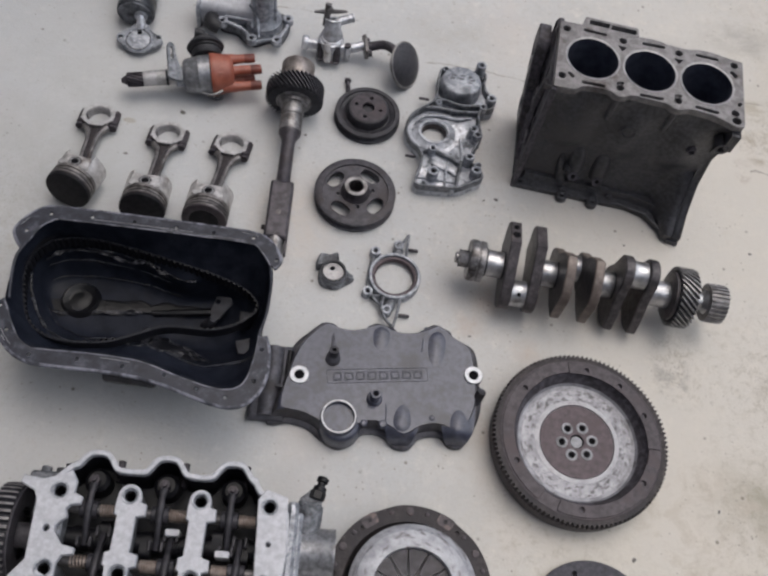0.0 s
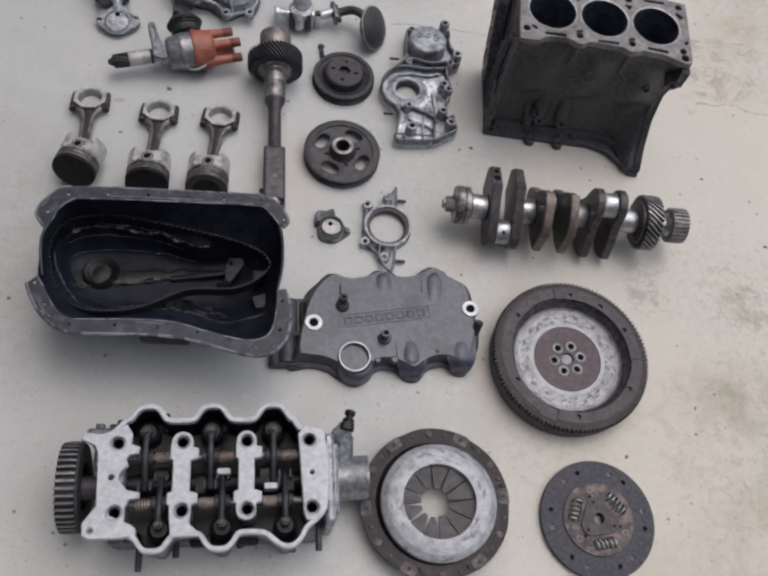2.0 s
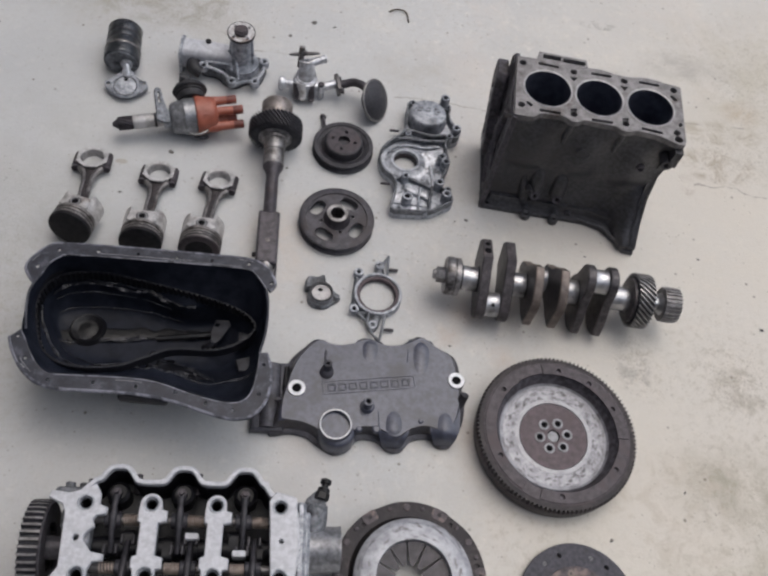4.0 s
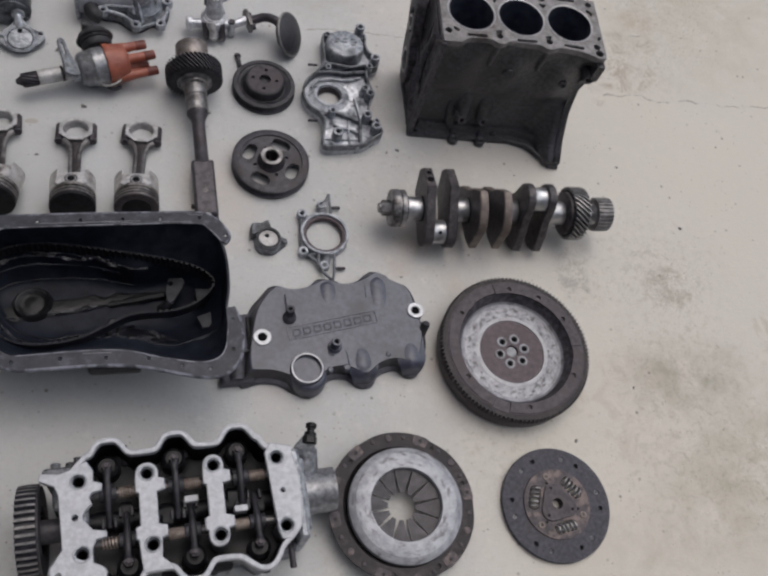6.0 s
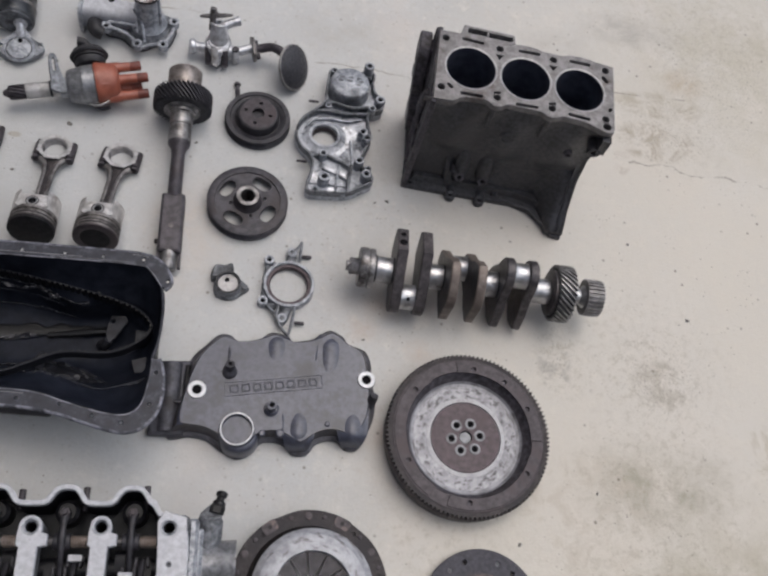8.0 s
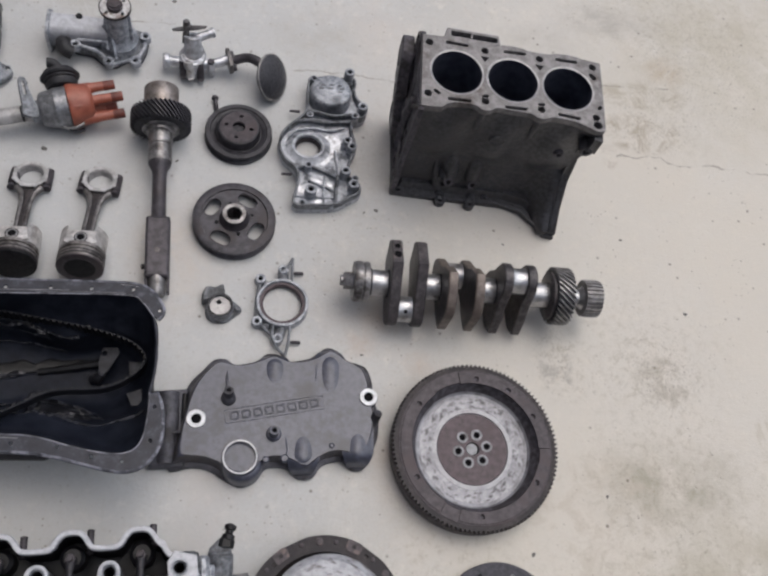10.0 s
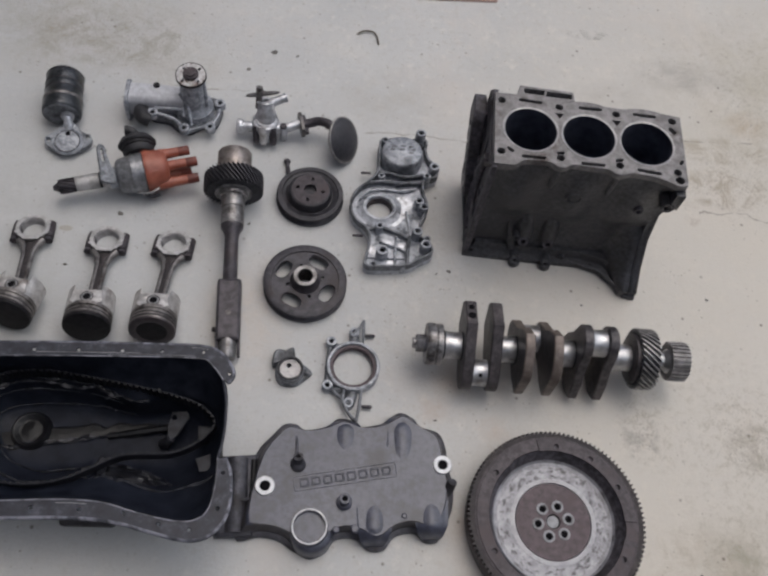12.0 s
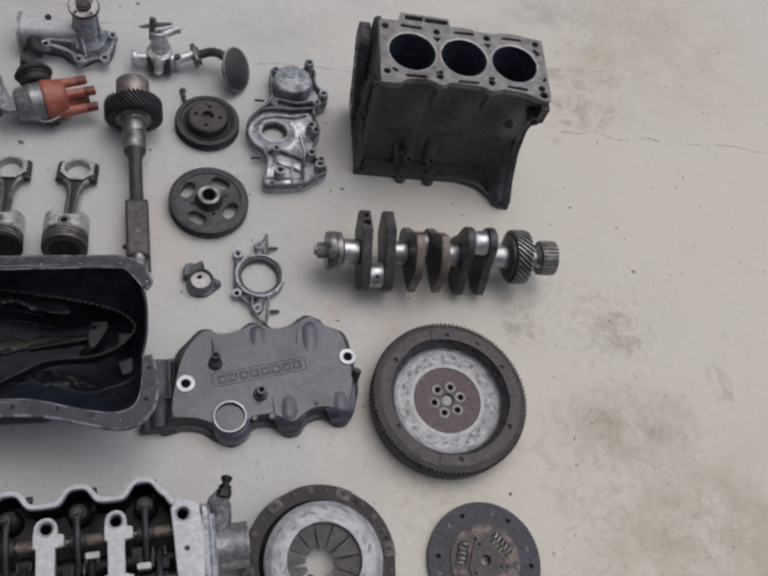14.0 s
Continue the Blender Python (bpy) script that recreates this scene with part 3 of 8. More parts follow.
# x, y, half widths, colour, amount
STAINS = [
    (0.72, -0.095, 0.16, 0.085, (0.36, 0.335, 0.27), 0.95), (0.80, -0.26, 0.24, 0.12, (0.42, 0.39, 0.315), 0.85), (0.95, -0.30, 0.3, 0.25, (0.45, 0.41, 0.33), 0.7), (0.62, -0.36, 0.2, 0.1, (0.45, 0.41, 0.34), 0.6),
    (1.0, 0.75, 0.36, 0.3, (0.50, 0.465, 0.385), 0.85), (0.86, 0.69, 0.05, 0.045, (0.46, 0.38, 0.28), 0.95), (0.75, 0.80, 0.14, 0.05, (0.42, 0.40, 0.37), 0.9), (0.62, 0.74, 0.1, 0.05, (0.47, 0.445, 0.41), 0.7),
    (0.30, 0.165, 0.05, 0.04, (0.52, 0.43, 0.35), 0.8), (0.348, 0.09, 0.03, 0.025, (0.55, 0.45, 0.38), 0.8), (0.2, 0.70, 0.12, 0.09, (0.46, 0.44, 0.41), 0.7), (0.30, -0.05, 0.04, 0.03, (0.45, 0.3, 0.2), 0.5),
    # the fourth here is a wide grey tone over the west floor
    (-0.36, 0.82, 0.26, 0.14, (0.40, 0.385, 0.35), 0.85), (-0.2, 0.74, 0.14, 0.07, (0.42, 0.40, 0.37), 0.7), (-0.4, 0.2, 0.16, 0.3, (0.42, 0.41, 0.385), 0.6), (-0.42, 0.30, 0.2, 0.5, (0.44, 0.44, 0.43), 0.5),
    (0.25, 0.12, 0.04, 0.03, (0.5, 0.33, 0.22), 0.4), (-0.02, 0.25, 0.09, 0.14, (0.58, 0.50, 0.43), 0.6), (0.1, -0.15, 0.3, 0.06, (0.46, 0.455, 0.445), 0.5),
]
# ragged brown spots
SPLASHES = [(0.785, 0.545, 0.085, 0.05, (0.40, 0.35, 0.28), 0.8), (0.80, 0.628, 0.10, 0.035, (0.43, 0.385, 0.31), 0.8), (0.714, 0.49, 0.02, 0.03, (0.44, 0.38, 0.33), 0.7), (0.745, 0.065, 0.06, 0.05, (0.41, 0.375, 0.32), 0.8), (0.565, 0.09, 0.03, 0.06, (0.42, 0.395, 0.36), 0.9), (0.905, -0.03, 0.03, 0.05, (0.43, 0.38, 0.3), 0.7),
            (0.585, 0.895, 0.05, 0.014, (0.33, 0.315, 0.29), 0.9), (-0.30, 0.80, 0.16, 0.07, (0.37, 0.35, 0.315), 0.8), (-0.17, 0.71, 0.05, 0.03, (0.37, 0.35, 0.32), 0.8), (0.6, -0.14, 0.12, 0.1, (0.5, 0.45, 0.38), 0.5), (-0.31, 0.395, 0.012, 0.006, (0.4, 0.365, 0.32), 0.8)]
# brown grit rubbed into the surface
GRIT = [(0.72, -0.09, 0.2, 0.12, 0.6), (0.74, -0.26, 0.3, 0.16, 0.6), (0.92, 0.82, 0.3, 0.18, 0.45), (-0.36, 0.82, 0.24, 0.15, 0.5), (0.84, 0.58, 0.14, 0.14, 0.4), (0.72, 0.1, 0.18, 0.16, 0.5), (0.57, 0.1, 0.05, 0.08, 0.6), (-0.42, 0.05, 0.12, 0.3, 0.4), (0.38, -0.2, 0.16, 0.1, 0.4)]
# grey patches that paint the weaker light on the floor
FLOOR_SHADE = [(-0.45, 0.3, 0.85, 1.3, 0.75), (0.05, 0.55, 0.3, 0.25, 0.35)]
# warm beige patches
WARM_PATCHES = [(0.60, -0.32, 0.5, 0.45, 0.8), (1.05, 0.35, 0.75, 1.3, 0.9), (0.55, 0.2, 0.4, 0.9, 0.45)]
SCUFFS = [(0.80, 0.56, 0.12, 0.10), (-0.25, 0.80, 0.22, 0.12), (-0.38, 0.95, 0.2, 0.2), (0.74, 0.08, 0.1, 0.1), (0.57, 0.1, 0.05, 0.08), (0.95, 0.70, 0.2, 0.2), (-0.5, 0.1, 0.15, 0.3)]
# height at x = 0, slope, from x, to x, waviness
CRACKS = [(0.625, -0.02, 0.10, 0.34, 0.05), (0.642, 0.009, 0.60, 0.86, 0.02), (0.522, -0.044, 0.73, 1.4, 0.07), (0.70, 0.03, -0.24, -0.05, 0.04)]

floor_mesh = mesh()
add_faces(floor_mesh, [(-40, -40, 0), (40, -40, 0), (40, 40, 0), (-40, 40, 0)], [[0, 1, 2, 3]])
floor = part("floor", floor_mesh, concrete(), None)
tagged(floor, "pale worn concrete floor with brown stains and hairline cracks", "floor", kind="structure")


# ---- unseen walls added to shade the floor from west and south ----
wall_mesh = mesh()
add_box(wall_mesh, -0.92, -0.68, -4.0, 5.0, 0.0, 1.8, 0.01)
wall_west = part("wall_west", wall_mesh, mat("grey_plaster", (0.15, 0.15, 0.147), (0.24, 0.24, 0.233), 30, 0.8, 0.0, 0.4, (0.13, 0.125, 0.12), 0.4, 2), None)
tagged(wall_west, "unseen plain wall added to shade the west of the floor", "wall", kind="structure")
# unseen too; blocks the southern sky, as the person standing there would
wall_mesh = mesh()
add_box(wall_mesh, -0.67, 3.0, -1.9, -1.7, 0.0, 1.8, 0.01)
wall_south = part("wall_south", wall_mesh, wall_west.data.materials[0], None)
tagged(wall_south, "unseen plain wall added to shade the floor from the south", "wall", kind="structure")


# ---- engine block ----
def flange_front(z):
    """How far forward the bell-housing end of the block reaches at a height."""
    zs, ys = (0, 0.02, 0.044, 0.083, 0.13, 0.165, 0.19, 0.24), (-0.116, -0.119, -0.088, -0.0575, -0.044, -0.052, -0.075, -0.076)
    return float(np.interp(z, zs, ys))


def block_section(z):
    front = []
    for k in range(45):
        x = -0.132 + 0.262 * k / 44
        wave = math.cos(TAU * x / 0.084)
        lobe = float(np.interp(z, (0.09, 0.125, 0.19, 0.215), (0.0, 0.0055, 0.0048, -0.002)))
        y = float(np.interp(z, (0.0, 0.02, 0.05, 0.085, 0.1, 0.112, 0.125, 0.19, 0.215), (-0.0585, -0.0535, -0.0478, -0.0482, -0.0498, -0.053, -0.0555, -0.0548, -0.0545))) - lobe * wave
        if z > 0.2:
            y -= 0.009 * max(0.0, abs(x) - 0.092) / 0.038
        f = min(max((x - 0.086 + 0.1 * max(0.0, 0.05 - z)) / 0.03, 0), 1) ** 1.3
        reach = min(flange_front(z), y) if z < 0.1 else y
        front.append((x, y + (reach - y) * f))
    return front + [(0.132, 0.055), (0.06, 0.058), (-0.06, 0.058), (-0.132, 0.055)]


def engine_block():
    e = thing("engine_block", 0.456, 0.445, 0, -4.5, "dark cast-iron three-cylinder engine block standing on its sump face", "engine block")
    bm = mesh()
    zs = [0.004, 0.012, 0.02, 0.03, 0.044, 0.06, 0.08, 0.095, 0.1, 0.106, 0.112, 0.125, 0.15, 0.185, 0.2, 0.215, 0.2245]
    secs, n = [block_section(z) for z in zs], 49
    verts = [(x, y, z) for s, z in zip(secs, zs) for x, y in s]
    faces = [[a * n + k, a * n + (k + 1) % n, (a + 1) * n + (k + 1) % n, (a + 1) * n + k] for a in range(len(zs) - 1) for k in range(n)]
    add_faces(bm, verts, faces + [list(range(n))[::-1]])
    body = part("body", bm, IRON, e, angle=50)
    # deck with bores, bolt holes and water slots
    xs = (-0.084, 0.0, 0.084)
    deck = smooth([(-0.136, -0.0665), (-0.108, -0.0665), (-0.096, -0.0575), (-0.084, -0.0545), (-0.058, -0.0535), (-0.046, -0.0605), (-0.034, -0.0595),
                   (-0.024, -0.0535), (0.0, -0.0540), (0.025, -0.0545), (0.036, -0.0605), (0.048, -0.0605), (0.060, -0.0555), (0.09, -0.0575),
                   (0.106, -0.0615), (0.122, -0.0675), (0.132, -0.0685), (0.1375, -0.0665)], 3)[:-5] + [(0.1375, -0.0665), (0.139, -0.06), (0.138, 0.058), (0.112, 0.061)] \
        + [(0.084 + 0.028 * math.cos(a), 0.058 + 0.007 * math.sin(a)) for a in (0.4, 0.9, 1.57, 2.2, 2.8)] + [(0.042, 0.060)] \
        + [(0.0 + 0.026 * math.cos(a), 0.058 + 0.007 * math.sin(a)) for a in (0.4, 0.9, 1.57, 2.2, 2.8)] + [(-0.018, 0.064), (-0.02, 0.080), (-0.099, 0.081), (-0.104, 0.063), (-0.136, 0.062)]
    holes = [circle(0.0379, 56, x, 0) for x in xs]
    holes += [circle(0.0055, 14, x, y) for x in (-0.126, -0.042, 0.042, 0.125) for y in (-0.0445, 0.048)]
    holes += [circle(0.0065, 14, 0.127, -0.058)]
    holes += [stadium(0.034, 0.005, x + d, y, a, 4) for x, d, y, a in ((-0.084, 0.004, -0.0485, 2), (0, 0.004, -0.0485, 2), (0.084, 0, -0.0495, -4),
                                                                      (-0.084, 0, 0.0525, -2), (0, 0.004, 0.0525, 2), (0.084, 0, 0.0525, 0))]
    holes += [[(x - 0.006, y), (x + 0.006, y), (x, y - 0.009)] for x, y in ((-0.042, 0.036), (0.042, 0.036))]
    holes += [stadium(0.011, 0.005, x, -0.036, 20, 3) for x in (-0.042, 0.042)]
    holes += [stadium(0.011, 0.005, -0.113, -0.04, -40, 3), stadium(0.013, 0.006, 0.124, 0.03, -50, 3), stadium(0.008, 0.005, 0.132, -0.026, 60, 3)]
    holes += [rrect(0.032, 0.009, 0.002, 2, -0.077, 0.0715), rrect(0.04, 0.009, 0.002, 2, -0.0425, 0.0705)]
    bm = mesh()
    add_plate(bm, [deck] + holes, 0.2235, 0.235, 0.0008)
    part("deck", bm, DECK, e, "machined grey deck face with bolt holes", 30)
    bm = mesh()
    # black plate under the slots, for the shade in the jacket
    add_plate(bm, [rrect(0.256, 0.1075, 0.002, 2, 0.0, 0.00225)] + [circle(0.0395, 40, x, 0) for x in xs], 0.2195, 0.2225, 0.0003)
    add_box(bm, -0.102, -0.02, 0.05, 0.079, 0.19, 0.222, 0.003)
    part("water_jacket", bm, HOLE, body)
    for x in xs:
        bm = mesh()
        add_lathe(bm, [(0.0374, 0.06), (0.0374, 0.2352), (0.0385, 0.2357), (0.0405, 0.2357), (0.0405, 0.21)], 64, shift(x, 0, 0))
        liner = part("cylinder_liner", bm, LINER, e, "bright liner edge")
        bm = mesh()
        add_lathe(bm, [(0.0371, 0.02), (0.0372, 0.2345)], 64, shift(x, 0, 0))
        part("bore_wall", bm, BORE, liner, "oiled dark bore wall")
        # added disc across the bore, dark for the shade in the crankcase
        bm = mesh()
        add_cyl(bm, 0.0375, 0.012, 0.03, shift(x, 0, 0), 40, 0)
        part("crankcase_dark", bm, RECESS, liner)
    # sump flange and its bolts
    bm = mesh()
    low = [(-0.136, -0.075), (-0.05, -0.075), (0.05, -0.073), (0.082, -0.081), (0.11, -0.104), (0.122, -0.120), (0.139, -0.122), (0.141, -0.08), (0.141, 0.085), (-0.142, 0.066)]
    add_loft(bm, low, [(0.001, 0), (0, 0.001), (0, 0.009), (0.0015, 0.0105), (0.011, 0.0115), (0.0135, 0.0145), (0.0155, 0.024)])
    part("sump_flange", bm, IRON, e)
    # bell-housing flange
    bm = mesh()
    prof = [(flange_front(z), z) for z in (0.0, 0.02, 0.032, 0.044, 0.062, 0.083, 0.105, 0.13, 0.15, 0.165, 0.18, 0.19, 0.222)]
    prof += [(0.055, 0.222), (0.066, 0.12), (0.09, 0.05), (0.105, 0.0)]
    face = Matrix(((0, 0, 1, 0), (1, 0, 0, 0), (0, 1, 0, 0), (0, 0, 0, 1)))
    add_loft(bm, prof, [(0.0015, 0.1255), (0, 0.127), (0, 0.137), (0.0015, 0.1385)], face)
    add_tube(bm, [(0.03, -0.068, 0.0095), (0.082, -0.079, 0.0105), (0.122, -0.115, 0.0105)], [0.0022, 0.003, 0.0035], 8)
    part("bell_housing_flange", bm, IRON, e, angle=45)
    # timing end
    bm = mesh()
    ring = [(-0.0605, 0.0), (-0.0612, 0.05), (-0.059, 0.12), (-0.0605, 0.2), (-0.0615, 0.222), (0.060, 0.224), (0.072, 0.21), (0.07, 0.14), (0.075, 0.06), (0.068, 0.0)]
    cut = [inset2(ring, 0.013)[k] for k in (0, 1, 2, 3, 4)] + [(0.0, 0.205), (-0.006, 0.15), (-0.012, 0.1), (-0.004, 0.02)]
    cut2 = [(0.008, 0.02), (0.0, 0.1), (0.008, 0.15), (0.012, 0.205)] + [inset2(ring, 0.012)[k] for k in (5, 6, 7, 8, 9)]
    dots = [circle(0.0035, 10, y, z) for y, z in ((-0.0545, 0.03), (-0.0548, 0.085), (-0.0545, 0.16), (0.064, 0.175), (0.066, 0.1), (0.064, 0.03))]
    add_plate(bm, [ring, cut, cut2] + dots, -0.1385, -0.131, 0.001, face)
    end = part("timing_end_flange", bm, IRON_RIM, e, "grey machined timing-end flange", 40)
    bm = mesh()
    rng = random.Random(4)
    for k in range(14):
        y, z = rng.uniform(-0.05, 0.055), rng.uniform(0.02, 0.2)
        add_cyl(bm, rng.uniform(0.004, 0.012), 0, rng.uniform(0.002, 0.0055), shift(-0.136, y, z, 0, -90), 14, 0.001)
    for k in range(5):
        y, z = rng.uniform(-0.05, 0.0), rng.uniform(0.03, 0.16)
        add_tube(bm, [(-0.137, y, z), (-0.138, y + 0.03, z + rng.uniform(-0.01, 0.04)), (-0.137, y + 0.055, z + 0.03)], 0.004, 8)
    add_box(bm, -0.1372, -0.128, -0.066, 0.066, 0.004, 0.2215, 0.002)
    part("timing_ribs", bm, IRON_RIM, end)
    bm = mesh()
    plate = smooth([(0.05, 0.2), (0.066, 0.2025), (0.086, 0.2), (0.087, 0.17), (0.083, 0.14), (0.077, 0.112), (0.08, 0.085), (0.074, 0.04), (0.06, 0.014), (0.034, 0.016), (0.016, 0.04), (0.01, 0.072), (0.018, 0.1), (0.03, 0.115), (0.025, 0.14), (0.036, 0.175)], 2)
    plate = plate if area2(plate) > 0 else plate[::-1]
    add_plate(bm, [plate, stadium(0.028, 0.048, 0.055, 0.149, 6, 8), circle(0.0235, 36, 0.044, 0.066)], -0.1595, -0.141, 0.0015, face)
    add_box(bm, -0.143, -0.13, 0.05, 0.076, 0.17, 0.198, 0.002)
    add_box(bm, -0.143, -0.13, 0.05, 0.07, 0.1, 0.118, 0.002)
    add_box(bm, -0.143, -0.13, 0.03, 0.066, 0.004, 0.03, 0.002)
    add_tube(bm, [(-0.138, -0.03, 0.2), (-0.1415, -0.022, 0.15), (-0.1395, -0.034, 0.1)], [0.006, 0.008, 0.005], 10)
    for v in bm.verts:  # the plate leans in towards its foot
        if v.co.x < -0.1405:
            v.co.x += 0.1 * max(0.0, 0.165 - v.co.z)
    lug = part("rear_lug", bm, IRON_RIM, e, "upright grey plate with two openings at the timing end")
    for y, z, r0, r1 in ((0.054, 0.146, 0.0085, 0.0135), (0.043, 0.066, 0.0165, 0.0235)):
        bm = mesh()
        add_ring(bm, r0, r1, -0.1605 + 0.1 * (0.165 - z), -0.134, shift(0, y, z) @ ALONG_X, 32, 0.001)
        part("bearing_bore", bm, LINER, lug, "bright machined bore seen in the opening")
    # bosses on the front wall
    for x, z, r, d in ((-0.056, 0.008, 0.008, 0.013), (-0.004, 0.007, 0.0085, 0.016), (0.02, 0.012, 0.006, 0.01), (0.095, 0.158, 0.0075, 0.008), (0.125, 0.19, 0.010, 0.02), (-0.062, 0.055, 0.006, 0.01)):
        bm = mesh()
        add_ring(bm, r * 0.5, r, -0.012, d, shift(x, -0.056, z, 90), 18, 0.001)
        add_cyl(bm, r * 0.52, 0, d * 0.5, shift(x, -0.056, z, 90), 14)
        part("threaded_boss", bm, IRON_RIM if d < 0.009 else IRON, e)
    bm = mesh()
    add_lathe(bm, [(0.0125, 0), (0.0115, 0.0035), (0.0095, 0.0035), (0.0085, 0.0005), (0, 0.0005)], 28, shift(-0.004, -0.0575, 0.166, 90))
    part("core_plug", bm, IRON, e)
    for x, ear in ((-0.049, -0.0545), (-0.0095, -0.0045)):
        bm = mesh()
        add_tube(bm, [(x - 0.006, -0.038, 0.112), (x - 0.003, -0.043, 0.085), (x, -0.0475, 0.05), (x, -0.049, 0.0385)], [0.006, 0.0125, 0.0145, 0.0125], 24)
        post = part("bolt_post", bm, IRON, e, angle=60)
        m = shift(x, -0.0625, 0.045, 62)
        bm = mesh()
        add_ring(bm, 0.0036, 0.0082, 0.0, 0.0035, m, 20, 0.0008)
        part("post_face", bm, IRON_RIM, post)
        bm = mesh()
        add_cyl(bm, 0.0038, 0.0, 0.0022, m, 14, 0)
        part("post_hole", bm, HOLE, post)
        bm = mesh()
        add_ring(bm, 0.0036, 0.0092, 0.0, 0.0125, shift(ear, -0.0775, 0), 22, 0.0012)
        add_box(bm, ear - 0.0085, ear + 0.0085, -0.0775, -0.056, 0.0, 0.0115, 0.002)
        flange_ear = part("flange_ear", bm, IRON, e, angle=50)
        bm = mesh()
        add_cyl(bm, 0.0038, 0.002, 0.0105, shift(ear, -0.0775, 0), 14, 0)
        part("ear_hole", bm, HOLE, flange_ear)
    bm = mesh()
    add_tube(bm, [(-0.076, -0.044, 0.085), (-0.073, -0.0485, 0.06), (-0.066, -0.053, 0.03), (-0.06, -0.054, 0.012)], [0.002, 0.006, 0.0085, 0.0095], 18)
    part("wall_rib", bm, IRON, body, angle=60)
    for x in (-0.042, 0.042):
        bm = mesh()
        add_tube(bm, [(x, -0.050, 0.224), (x, -0.0525, 0.205), (x + 0.001, -0.0505, 0.175)], [0.0085, 0.006, 0.0035], 14)
        part("bolt_column", bm, IRON, body, angle=60)
    for x in (-0.125, 0.07, 0.105):
        bm = mesh()
        add_cyl(bm, 0.0032, 0.0095, 0.0112, shift(x, -0.068 if x < 0.1 else -0.088, 0), 12, 0)
        part("flange_hole", bm, HOLE, body)


engine_block()


# ---- crankshaft ----
def web_mesh(x0, x1, ang, weight=0.062, wide=0.044, facet=None, flat=False):
    """A crank web across x: pin end towards ang (degrees in the y-z plane), counterweight opposite."""
    out = [(0.0365 + 0.0255 * math.cos(a), 0.0255 * math.sin(a)) for a in np.linspace(-1.25, 1.25, 9)]
    out += [(0.012, 0.031), (-0.012, wide * 0.86)]
    top = math.asin(wide / weight)
    if facet is None:
        out += [(max(-weight * math.cos(a), -0.061 if flat else -1.0), weight * math.sin(a)) for a in np.linspace(top, -top, 13)]
    else:
        lean, dist = facet
        tip = lean - math.acos(dist / weight)
        far = (dist - wide * math.sin(lean)) / math.cos(lean)
        out += [(-far, wide)] + [(-weight * math.cos(a), weight * math.sin(a)) for a in np.linspace(tip, -tip, 7)] + [(-far, -wide)]
    out += [(-0.012, -wide * 0.86), (0.012, -0.031)]
    c, s = math.cos(radians(ang)), math.sin(radians(ang))
    if facet is None:  # the counterweight's side is cut flat
        flat_side = [(max(c * a - s * b, -0.0585), s * a + c * b) for a, b in out]
        out = [(c * y + s * z, c * z - s * y) for y, z in flat_side]
    bm = mesh()
    m = Matrix(((0, 0, 1, 0), (c, -s, 0, 0), (s, c, 0, 0), (0, 0, 0, 1)))
    add_loft(bm, out, [(0.0016, x0), (0, x0 + 0.0016), (0, x1 - 0.0016), (0.0016, x1)], m)
    return bm


